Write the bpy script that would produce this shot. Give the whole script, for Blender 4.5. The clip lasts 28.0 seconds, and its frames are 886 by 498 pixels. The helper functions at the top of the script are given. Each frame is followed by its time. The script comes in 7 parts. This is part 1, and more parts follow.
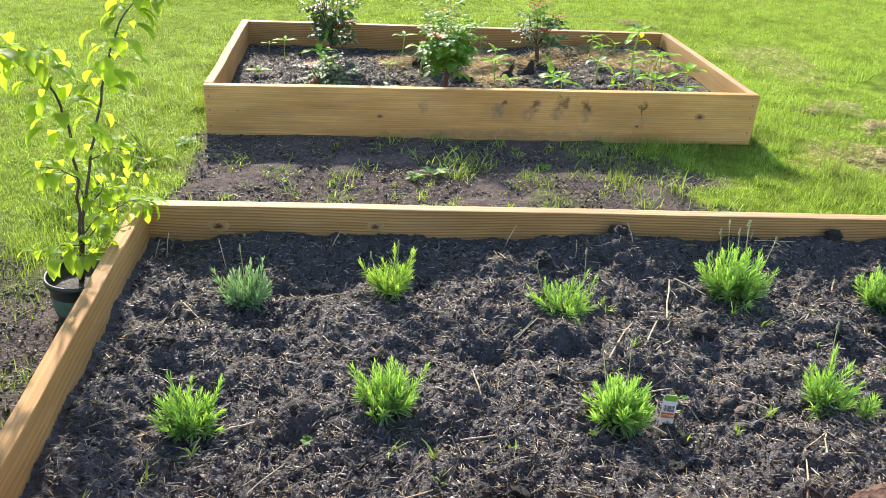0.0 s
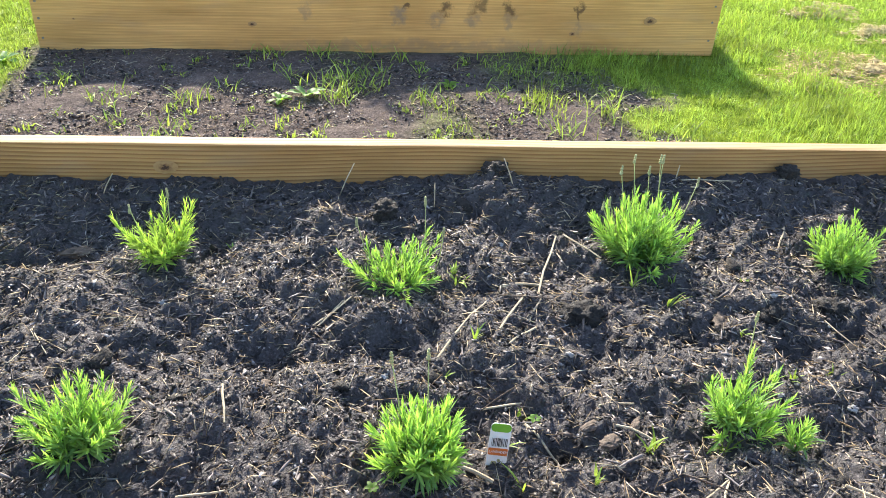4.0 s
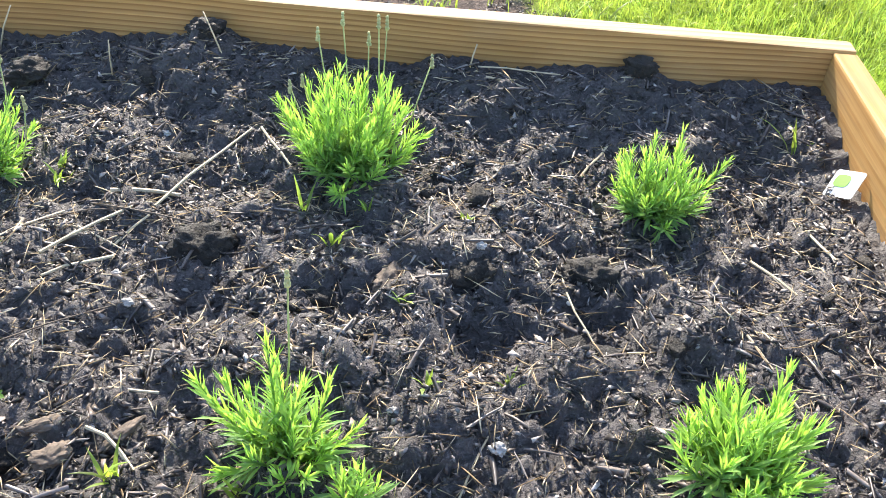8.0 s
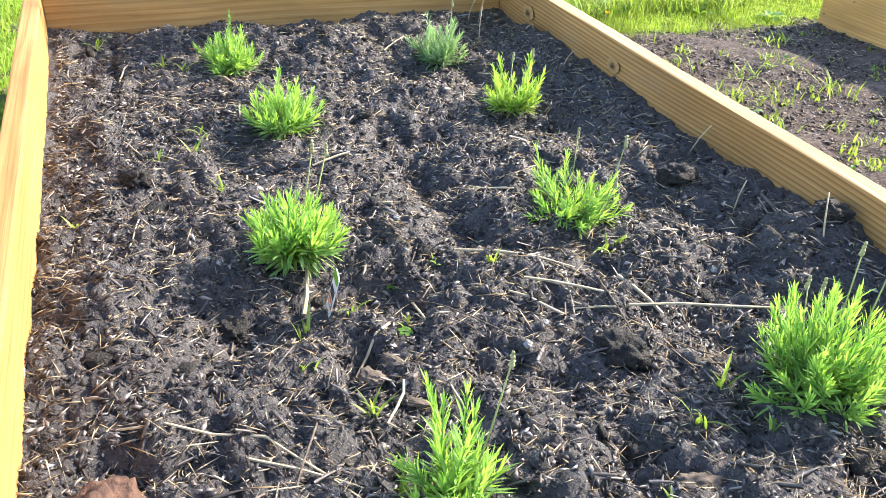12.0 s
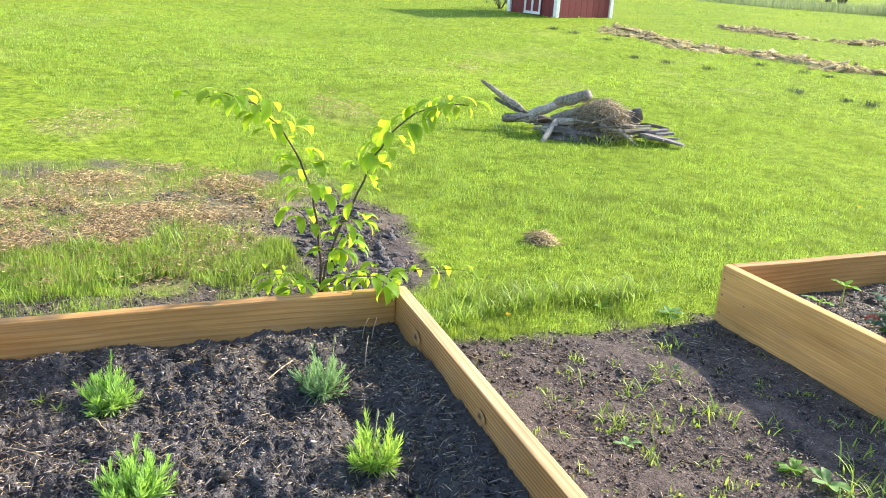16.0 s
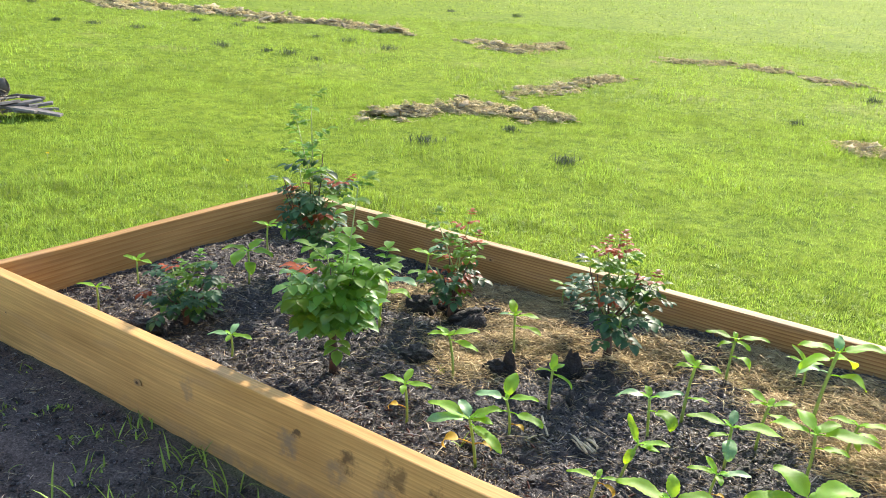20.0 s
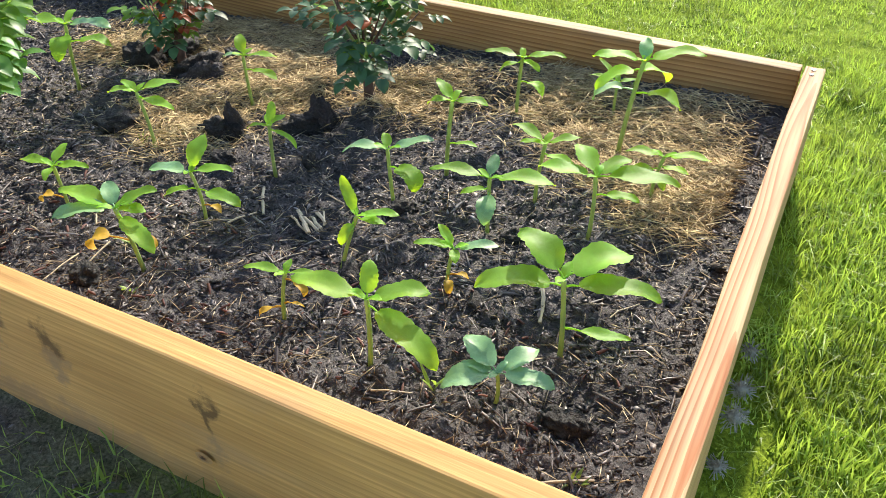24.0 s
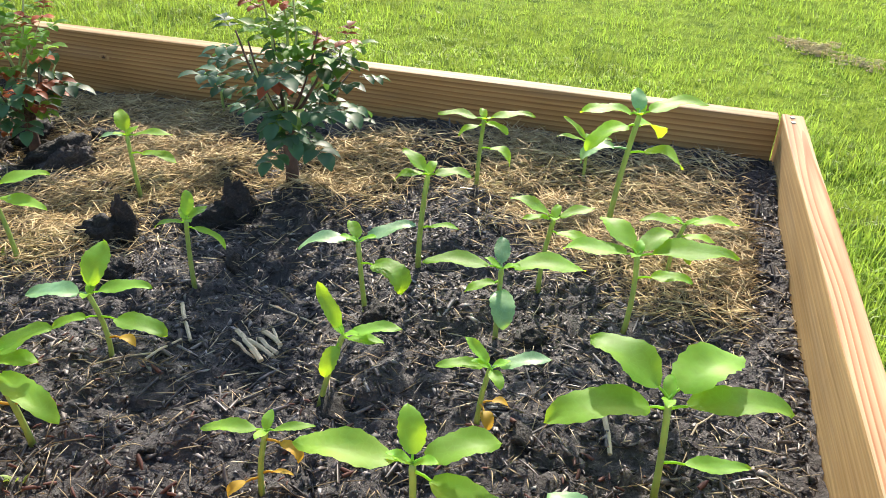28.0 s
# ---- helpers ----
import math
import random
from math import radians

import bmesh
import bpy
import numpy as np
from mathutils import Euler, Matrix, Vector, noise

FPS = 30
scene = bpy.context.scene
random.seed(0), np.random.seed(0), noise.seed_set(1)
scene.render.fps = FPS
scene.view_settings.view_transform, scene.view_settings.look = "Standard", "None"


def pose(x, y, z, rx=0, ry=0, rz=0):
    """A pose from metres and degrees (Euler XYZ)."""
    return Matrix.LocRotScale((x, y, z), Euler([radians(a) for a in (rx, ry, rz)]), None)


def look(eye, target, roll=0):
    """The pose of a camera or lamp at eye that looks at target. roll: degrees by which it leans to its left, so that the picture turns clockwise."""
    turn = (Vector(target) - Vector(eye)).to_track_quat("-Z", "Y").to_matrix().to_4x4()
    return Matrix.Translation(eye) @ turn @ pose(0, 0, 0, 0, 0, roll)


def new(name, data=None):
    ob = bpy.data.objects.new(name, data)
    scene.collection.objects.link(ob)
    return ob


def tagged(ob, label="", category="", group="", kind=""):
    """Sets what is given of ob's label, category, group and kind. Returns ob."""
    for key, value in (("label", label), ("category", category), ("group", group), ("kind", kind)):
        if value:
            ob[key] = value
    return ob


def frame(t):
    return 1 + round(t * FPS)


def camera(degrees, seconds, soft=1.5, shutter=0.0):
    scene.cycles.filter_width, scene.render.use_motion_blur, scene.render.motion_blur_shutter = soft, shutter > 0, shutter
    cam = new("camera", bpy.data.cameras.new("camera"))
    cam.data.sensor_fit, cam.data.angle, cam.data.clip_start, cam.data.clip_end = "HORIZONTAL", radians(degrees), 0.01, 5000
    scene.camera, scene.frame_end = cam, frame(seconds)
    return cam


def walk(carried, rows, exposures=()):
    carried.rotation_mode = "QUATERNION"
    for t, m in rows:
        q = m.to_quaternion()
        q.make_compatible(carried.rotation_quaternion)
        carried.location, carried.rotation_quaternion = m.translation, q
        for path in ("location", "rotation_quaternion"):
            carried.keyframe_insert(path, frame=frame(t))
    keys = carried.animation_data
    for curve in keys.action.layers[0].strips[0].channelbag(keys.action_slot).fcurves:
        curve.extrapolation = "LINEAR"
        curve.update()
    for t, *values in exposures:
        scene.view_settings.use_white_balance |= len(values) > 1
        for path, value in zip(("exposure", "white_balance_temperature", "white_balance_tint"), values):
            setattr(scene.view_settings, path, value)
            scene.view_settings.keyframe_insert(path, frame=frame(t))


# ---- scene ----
cam = camera(56.6, 28.0, soft=0.9)
PATH = [
    (0, (-0.217, -0.036, 1.255), (-0.014, 1.724, 0.328), 4.0),
    (0.5, (-0.191, -0.034, 1.257), (0.03, 1.729, 0.34), 4.1),
    (1, (-0.162, -0.033, 1.256), (0.075, 1.73, 0.343), 4.2),
    (1.5, (-0.119, -0.027, 1.25), (0.132, 1.731, 0.331), 4.4),
    (2, (-0.069, -0.004, 1.235), (0.199, 1.744, 0.302), 4.3),
    (2.5, (-0.009, 0.101, 1.192), (0.274, 1.832, 0.231), 4.3),
    (4.5, (0.363, 0.585, 0.973), (0.494, 2.229, -0.158), 2.5),
    (5, (0.43, 0.637, 0.908), (0.53, 2.256, -0.262), 1.9),
    (5.5, (0.482, 0.719, 0.847), (0.59, 2.314, -0.355), 1.9),
    (6, (0.532, 0.825, 0.783), (0.652, 2.396, -0.449), 2.1),
    (6.5, (0.614, 0.869, 0.775), (0.728, 2.426, -0.475), 2.4),
    (7, (0.777, 0.891, 0.772), (0.862, 2.442, -0.488), 2.7),
    (7.5, (0.931, 0.888, 0.774), (0.956, 2.437, -0.491), 3.1),
    (8, (1.012, 0.928, 0.771), (0.942, 2.469, -0.502), 3.7),
    (8.5, (1.065, 0.995, 0.731), (0.834, 2.513, -0.551), 4.2),
    (9, (1.093, 1.038, 0.734), (0.679, 2.517, -0.547), 4.3),
    (9.5, (1.135, 1.032, 0.726), (0.48, 2.447, -0.528), 3.7),
    (10, (1.265, 1.05, 0.749), (0.366, 2.354, -0.473), 2.9),
    (10.5, (1.332, 1.062, 0.772), (0.213, 2.23, -0.406), 2.7),
    (11, (1.347, 1.1, 0.756), (0.015, 2.075, -0.373), 2.3),
    (11.5, (1.367, 1.133, 0.77), (-0.112, 1.913, -0.327), 1.9),
    (13.5, (1.433, 1.244, 0.873), (-0.3, 1.552, -0.077), 4.5),
    (14, (1.417, 1.286, 0.931), (-0.343, 1.628, 0.046), 4.8),
    (14.5, (1.39, 1.337, 1.001), (-0.384, 1.76, 0.181), 5.2),
    (15, (1.366, 1.392, 1.064), (-0.415, 1.913, 0.317), 4.9),
    (15.5, (1.346, 1.413, 1.13), (-0.424, 2.039, 0.443), 4.3),
    (16, (1.35, 1.421, 1.155), (-0.402, 2.133, 0.504), 3.8),
    (16.5, (1.367, 1.454, 1.169), (-0.357, 2.245, 0.534), 3.4),
    (17, (1.407, 1.541, 1.174), (-0.28, 2.41, 0.544), 3.0),
    (17.5, (1.469, 1.677, 1.176), (-0.165, 2.645, 0.549), 2.9),
    (18, (1.534, 1.81, 1.169), (-0.007, 2.924, 0.548), 3.0),
    (18.5, (1.526, 1.932, 1.161), (0.098, 3.189, 0.544), 3.0),
    (19, (1.47, 2.092, 1.166), (0.169, 3.476, 0.542), 2.8),
    (19.3, (1.441, 2.194, 1.146), (0.218, 3.643, 0.51), 2.7),
    (19.5, (1.438, 2.196, 1.103), (0.265, 3.7, 0.5), 3.5),
    (20, (1.515, 2.377, 1.127), (0.436, 3.921, 0.457), 3.4),
    (20.5, (1.575, 2.488, 1.107), (0.609, 4.087, 0.393), 3.9),
    (22.5, (1.507, 2.876, 1.028), (0.757, 4.414, -0.008), 2.6),
    (23, (1.576, 2.929, 0.984), (0.805, 4.421, -0.102), 1.9),
    (23.5, (1.629, 2.973, 0.931), (0.852, 4.417, -0.213), 1.2),
    (24, (1.612, 3.006, 0.881), (0.85, 4.427, -0.301), 0.6),
    (24.5, (1.552, 3.035, 0.801), (0.832, 4.465, -0.398), 0.4),
    (25, (1.471, 3.063, 0.759), (0.819, 4.537, -0.426), 0.8),
    (25.5, (1.405, 3.084, 0.746), (0.818, 4.61, -0.406), 1.2),
    (26, (1.353, 3.094, 0.753), (0.821, 4.672, -0.355), 1.5),
    (26.5, (1.319, 3.097, 0.754), (0.817, 4.706, -0.323), 2.0),
    (27, (1.292, 3.093, 0.752), (0.803, 4.723, -0.299), 2.2),
    (27.5, (1.28, 3.135, 0.741), (0.812, 4.78, -0.296), 2.5),
    (28, (1.302, 3.168, 0.742), (0.864, 4.83, -0.281), 2.9),
]
# the film camera brightens over the dark soil and darkens over the lawn
STOPS = [(0, 1.33), (2.5, 1.4), (4.5, 1.8), (6, 1.92), (11.5, 1.97), (13.5, 1.8), (15, 1.58), (18, 1.64), (20, 1.28), (23, 1.2), (28, 1.22)]
walk(cam, [(t, look(eye, target, roll)) for t, eye, target, roll in PATH], STOPS)

# ---- daylight ----
SUN_AZ, SUN_EL = radians(-10.0), radians(30.0)   # azimuth from +y, turning towards -x is minus
sun_way = Vector((math.sin(SUN_AZ) * math.cos(SUN_EL), math.cos(SUN_AZ) * math.cos(SUN_EL), math.sin(SUN_EL)))
world = bpy.data.worlds.new("sky")
scene.world = world
world.use_nodes = True
wn = world.node_tree
sky = wn.nodes.new("ShaderNodeTexSky")
sky.sky_type = "NISHITA"
sky.sun_disc = False
sky.sun_elevation = SUN_EL
sky.sun_rotation = SUN_AZ
sky.dust_density = 1.0
wn.links.new(sky.outputs[0], wn.nodes["Background"].inputs["Color"])
wn.nodes["Background"].inputs["Strength"].default_value = 0.15
sun_data = bpy.data.lights.new("sun", "SUN")
sun_data.energy = 3.8
sun_data.angle = radians(1.3)
sun_data.color = (1.0, 0.90, 0.755)
sun_lamp = new("sun", sun_data)
sun_lamp.matrix_world = Matrix.Translation((0, 0, 20)) @ sun_way.to_track_quat("Z", "Y").to_matrix().to_4x4()

# ---- materials ----
def material(name):
    m = bpy.data.materials.new(name)
    m.use_nodes = True
    nt = m.node_tree
    return m, nt, nt.nodes["Principled BSDF"]


def node(nt, kind, **values):
    n = nt.nodes.new("ShaderNode" + kind)
    for k, v in values.items():
        n.inputs[k.replace("_", " ")].default_value = v
    return n


def ramp(nt, fac, stops):
    r = nt.nodes.new("ShaderNodeValToRGB")
    el = r.color_ramp.elements
    while len(el) < len(stops):
        el.new(0.5)
    for e, (p, c) in zip(el, stops):
        e.position, e.color = p, (*c, 1)
    nt.links.new(fac, r.inputs[0])
    return r.outputs[0]


def mixc(nt, fac, a, b, how="MIX"):
    n = nt.nodes.new("ShaderNodeMix")
    n.data_type, n.blend_type = "RGBA", how
    for sock, v in ((n.inputs[0], fac), (n.inputs[6], a), (n.inputs[7], b)):
        if hasattr(v, "is_output"):
            nt.links.new(v, sock)
        else:
            sock.default_value = v if isinstance(v, (int, float)) else (*v, 1)
    return n.outputs[2]


def tex_noise(nt, vec, scale, detail=4.0, rough=0.55):
    n = node(nt, "TexNoise", Scale=scale, Detail=detail, Roughness=rough)
    nt.links.new(vec, n.inputs["Vector"])
    return n.outputs[0]


def obj_vec(nt, scale=(1, 1, 1)):
    tc = nt.nodes.new("ShaderNodeTexCoord")
    mp = node(nt, "Mapping")
    mp.inputs["Scale"].default_value = scale
    nt.links.new(tc.outputs["Object"], mp.inputs["Vector"])
    return mp.outputs[0]


def bump(nt, bsdf, height, strength, distance):
    b = node(nt, "Bump", Strength=strength, Distance=distance)
    nt.links.new(height, b.inputs["Height"])
    nt.links.new(b.outputs[0], bsdf.inputs["Normal"])


def plain(name, colour, rough=0.6, var=0.25, scale=40.0, metal=0.0, relief=0.3, size=0.002):
    """A plain surface with grain at two scales."""
    m, nt, b = material(name)
    v = obj_vec(nt)
    n1, n2 = tex_noise(nt, v, scale), tex_noise(nt, v, scale * 0.15)
    dark = tuple(c * (1 - var) for c in colour)
    lite = tuple(min(1, c * (1 + var)) for c in colour)
    c1 = ramp(nt, n1, [(0.3, dark), (0.7, lite)])
    c2 = ramp(nt, n2, [(0.35, (0.78, 0.78, 0.78)), (0.65, (1.1, 1.1, 1.1))])
    nt.links.new(mixc(nt, 1.0, c1, c2, "MULTIPLY"), b.inputs["Base Color"])
    b.inputs["Roughness"].default_value = rough
    b.inputs["Metallic"].default_value = metal
    bump(nt, b, n1, relief, size)
    return m


def wood(name, pale, dark, rings=36.0, pith=(0.10, -0.03), smudges=(), fade=0.0):
    """Sawn pine. Growth rings lie round a pith that runs along local x beside the board, so that faces and edges show the right grain."""
    m, nt, b = material(name)
    info = nt.nodes.new("ShaderNodeObjectInfo")
    tc = nt.nodes.new("ShaderNodeTexCoord")
    off = nt.nodes.new("ShaderNodeVectorMath")
    off.operation = "MULTIPLY_ADD"
    off.inputs[1].default_value = (7.0, 0.03, 0.05)
    nt.links.new(info.outputs["Random"], off.inputs[0])
    nt.links.new(tc.outputs["Object"], off.inputs[2])
    v = off.outputs[0]

    def scaled(vec, s, loc=(0, 0, 0)):
        mp = node(nt, "Mapping")
        mp.inputs["Scale"].default_value = s
        mp.inputs["Location"].default_value = loc
        nt.links.new(vec, mp.inputs["Vector"])
        return mp.outputs[0]
    warp = node(nt, "TexNoise", Scale=1.0, Detail=2.0)
    nt.links.new(scaled(v, (1.1, 4.0, 4.0)), warp.inputs["Vector"])
    wv2 = nt.nodes.new("ShaderNodeVectorMath")
    wv2.operation = "MULTIPLY_ADD"
    wv2.inputs[1].default_value = (0.0, 0.045, 0.045)
    nt.links.new(warp.outputs["Color"], wv2.inputs[0])
    nt.links.new(scaled(v, (1, 1, 1), (0, pith[0] - 0.02, pith[1] - 0.02)), wv2.inputs[2])
    wv = nt.nodes.new("ShaderNodeTexWave")
    wv.wave_type, wv.rings_direction, wv.wave_profile = "RINGS", "X", "SAW"
    wv.inputs["Scale"].default_value = rings
    wv.inputs["Distortion"].default_value = 0.0
    nt.links.new(wv2.outputs[0], wv.inputs["Vector"])
    fib, blot, grey = tex_noise(nt, scaled(v, (4, 220, 220)), 1.0, 3.0), tex_noise(nt, scaled(v, (1.8, 6, 6)), 1.5, 5.0), tex_noise(nt, scaled(v, (3, 9, 14)), 1.0, 5.0)
    mid = tuple(0.72 * p + 0.28 * d for p, d in zip(pale, dark))
    base = ramp(nt, wv.outputs["Fac"], [(0.0, pale), (0.45, mid), (0.86, dark), (1.0, tuple(0.4 * p + 0.6 * d for p, d in zip(pale, dark)))])
    base = mixc(nt, 1.0, base, ramp(nt, fib, [(0.3, (0.80, 0.78, 0.75)), (0.7, (1.10, 1.09, 1.08))]), "MULTIPLY")
    base = mixc(nt, 1.0, base, ramp(nt, blot, [(0.3, (0.78, 0.72, 0.64)), (0.62, (1.08, 1.05, 1.02))]), "MULTIPLY")
    base = mixc(nt, ramp(nt, grey, [(0.56, (0, 0, 0)), (0.75, (0.22, 0.22, 0.22))]), base, (0.30, 0.26, 0.21))
    if smudges:
        wob = node(nt, "TexNoise", Scale=22.0, Detail=7.0, Roughness=0.65)
        nt.links.new(tc.outputs["Object"], wob.inputs["Vector"])
        wa = nt.nodes.new("ShaderNodeVectorMath")
        wa.operation = "MULTIPLY_ADD"
        wa.inputs[1].default_value = (0.10, 0.0, 0.16)
        nt.links.new(wob.outputs["Color"], wa.inputs[0])
        nt.links.new(tc.outputs["Object"], wa.inputs[2])
        for cx, cz, rx, rz, k, dk in smudges:
            q = scaled(wa.outputs[0], (1 / rx, 0, 1 / rz), (-(cx + 0.05) / rx, 0, -(cz + 0.08) / rz))
            ln = nt.nodes.new("ShaderNodeVectorMath")
            ln.operation = "LENGTH"
            nt.links.new(q, ln.inputs[0])
            base = mixc(nt, ramp(nt, ln.outputs["Value"], [(0.35, (k, k, k)), (1.15, (0, 0, 0))]), base, dk)
    nt.links.new(base, b.inputs["Base Color"])
    b.inputs["Roughness"].default_value = 0.7
    b.inputs["Specular IOR Level"].default_value = 0.25
    bump(nt, b, fib, 0.35, 0.002)
    return m


def leaf_mat(name, top, glow, rough=0.5, through_light=0.45, var=0.25, sheen=0.35, veins=False, low=None):
    """A leaf: coloured by a tint on its mesh, letting light through."""
    m, nt, b = material(name)
    at = nt.nodes.new("ShaderNodeAttribute")
    at.attribute_name = "tint"
    v = obj_vec(nt)
    n = tex_noise(nt, v, 60.0, 2.0)
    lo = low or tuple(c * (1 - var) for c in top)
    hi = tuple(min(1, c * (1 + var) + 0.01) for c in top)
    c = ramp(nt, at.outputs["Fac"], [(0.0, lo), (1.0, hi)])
    c = mixc(nt, 1.0, c, ramp(nt, n, [(0.3, (0.82, 0.82, 0.82)), (0.7, (1.1, 1.1, 1.1))]), "MULTIPLY")
    blot = tex_noise(nt, v, 22.0, 3.0)
    c = mixc(nt, 1.0, c, ramp(nt, blot, [(0.35, (0.8, 0.84, 0.9)), (0.65, (1.12, 1.08, 0.95))]), "MULTIPLY")
    if veins:
        vo = nt.nodes.new("ShaderNodeTexVoronoi")
        vo.feature = "DISTANCE_TO_EDGE"
        vo.inputs["Scale"].default_value = 130.0
        nt.links.new(v, vo.inputs["Vector"])
        c = mixc(nt, ramp(nt, vo.outputs["Distance"], [(0.0, (0.28, 0.28, 0.28)), (0.07, (0, 0, 0))]), c, tuple(min(1, 1.5 * x + 0.03) for x in top))
        bump(nt, b, vo.outputs["Distance"], 0.12, 0.002)
    nt.links.new(c, b.inputs["Base Color"])
    b.inputs["Roughness"].default_value = rough
    b.inputs["Specular IOR Level"].default_value = sheen
    tr = nt.nodes.new("ShaderNodeBsdfTranslucent")
    g = ramp(nt, at.outputs["Fac"], [(0.0, tuple(x * (1 - 0.75 * var) for x in glow)), (1.0, glow)])
    nt.links.new(g, tr.inputs["Color"])
    mx = nt.nodes.new("ShaderNodeMixShader")
    mx.inputs[0].default_value = through_light
    nt.links.new(b.outputs[0], mx.inputs[1])
    nt.links.new(tr.outputs[0], mx.inputs[2])
    out = [x for x in nt.nodes if x.bl_idname == "ShaderNodeOutputMaterial"][0]
    nt.links.new(mx.outputs[0], out.inputs["Surface"])
    return m


def soil_mat(name, dark, mid, pale, wet=0.35):
    m, nt, b = material(name)
    v = obj_vec(nt)
    fine, med, big = tex_noise(nt, v, 220.0, 6.0, 0.7), tex_noise(nt, v, 45.0, 5.0, 0.65), tex_noise(nt, v, 4.0, 4.0)
    c = ramp(nt, fine, [(0.30, dark), (0.55, mid), (0.78, pale)])
    c = mixc(nt, 1.0, c, ramp(nt, med, [(0.3, (0.55, 0.53, 0.52)), (0.7, (1.25, 1.2, 1.15))]), "MULTIPLY")
    c = mixc(nt, 1.0, c, ramp(nt, big, [(0.35, (0.72, 0.72, 0.74)), (0.65, (1.1, 1.07, 1.03))]), "MULTIPLY")
    nt.links.new(c, b.inputs["Base Color"])
    b.inputs["Specular IOR Level"].default_value = wet
    nt.links.new(ramp(nt, med, [(0.3, (0.5, 0.5, 0.5)), (0.7, (0.9, 0.9, 0.9))]), b.inputs["Roughness"])
    add = nt.nodes.new("ShaderNodeMath")
    nt.links.new(fine, add.inputs[0])
    nt.links.new(med, add.inputs[1])
    bump(nt, b, add.outputs[0], 0.9, 0.008)
    return m


M_wood_n = wood("pine_close_grain", (0.49, 0.295, 0.118), (0.27, 0.135, 0.05), 38.0, (0.13, 0.02))
M_wood_edge = wood("pine_pale_edge", (0.60, 0.44, 0.25), (0.47, 0.30, 0.145), 40.0, (0.01, -0.21))
M_wood = wood("pine_board", (0.48, 0.285, 0.108), (0.39, 0.21, 0.07), 22.0, (0.12, -0.06))
DIRT, GREYD = (0.07, 0.042, 0.025), (0.24, 0.175, 0.12)
M_wood_stained = wood("pine_board_smudged", (0.65, 0.40, 0.146), (0.56, 0.325, 0.113), 34.0, (0.07, 0.02), [
    (0.035, 0.15, 0.030, 0.040, 0.75, GREYD), (0.055, 0.175, 0.018, 0.016, 0.8, DIRT), (0.17, 0.14, 0.035, 0.035, 0.6, GREYD), (0.205, 0.175, 0.030, 0.030, 0.75, DIRT), (0.30, 0.13, 0.030, 0.040, 0.6, GREYD),
    (0.325, 0.18, 0.040, 0.030, 0.65, DIRT), (0.435, 0.175, 0.026, 0.035, 0.75, DIRT), (0.44, 0.13, 0.022, 0.035, 0.5, GREYD), (0.695, 0.165, 0.014, 0.045, 0.75, DIRT), (0.70, 0.10, 0.016, 0.04, 0.4, GREYD), (-0.30, 0.16, 0.02, 0.03, 0.45, GREYD), (0.1, 0.03, 0.9, 0.03, 0.35, GREYD)])
M_wood_top = wood("pine_bold_grain", (0.58, 0.40, 0.19), (0.50, 0.315, 0.135), 42.0, (0.05, -0.30))
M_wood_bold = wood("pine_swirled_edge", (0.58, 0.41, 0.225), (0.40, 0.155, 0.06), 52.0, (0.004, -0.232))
M_soil = soil_mat("garden_soil", (0.013, 0.0115, 0.0125), (0.068, 0.060, 0.066), (0.24, 0.225, 0.238), 0.85)
M_soil_black = soil_mat("black_soil", (0.013, 0.011, 0.011), (0.065, 0.054, 0.054), (0.21, 0.190, 0.19), 0.8)
M_clod = soil_mat("dark_clod", (0.010, 0.009, 0.008), (0.032, 0.028, 0.025), (0.09, 0.08, 0.072), 0.4)
M_knot, nt, bs = material("wood_knot")
kv = obj_vec(nt, (1, 0, 1.65))
kl = nt.nodes.new("ShaderNodeVectorMath")
kl.operation = "LENGTH"
kw = nt.nodes.new("ShaderNodeVectorMath")
kw.operation = "MULTIPLY_ADD"
kw.inputs[1].default_value = (1.5, 0.0, 1.5)
kn = node(nt, "TexNoise", Scale=2.6, Detail=4.0)
nt.links.new(kv, kn.inputs["Vector"])
nt.links.new(kn.outputs["Color"], kw.inputs[0])
nt.links.new(obj_vec(nt, (1, 0, 1.65)), kw.inputs[2])
ko = nt.nodes.new("ShaderNodeVectorMath")
ko.inputs[1].default_value = (-0.75, 0.0, -0.75)
nt.links.new(kw.outputs[0], ko.inputs[0])
nt.links.new(ko.outputs[0], kl.inputs[0])
kc = ramp(nt, kl.outputs["Value"], [(0.0, (0.035, 0.015, 0.008)), (0.20, (0.07, 0.03, 0.013)), (0.30, (0.19, 0.09, 0.034)), (0.42, (0.25, 0.13, 0.05)), (0.55, (0.32, 0.175, 0.066)), (0.70, (0.37, 0.21, 0.082)), (0.85, (0.40, 0.23, 0.09)), (1.0, (0.41, 0.235, 0.092))])
nt.links.new(kc, bs.inputs["Base Color"])
bs.inputs["Roughness"].default_value = 0.7
M_steel = plain("nail_steel", (0.25, 0.23, 0.21), 0.45, 0.2, 80, 0.8)
M_grass = leaf_mat("grass_blade", (0.225, 0.33, 0.054), (0.60, 0.81, 0.10), 0.5, 0.37, 0.66, 0.45)
M_straw = plain("pale_straw", (0.50, 0.40, 0.26), 0.65, 0.3, 50)
M_stick = plain("dry_stick", (0.11, 0.08, 0.058), 0.8, 0.5, 90, 0, 0.8, 0.004)
M_redchip = plain("red_mulch", (0.13, 0.05, 0.035), 0.75, 0.4, 50)
M_pebble = plain("pebble_grey", (0.30, 0.29, 0.28), 0.6, 0.35, 40)
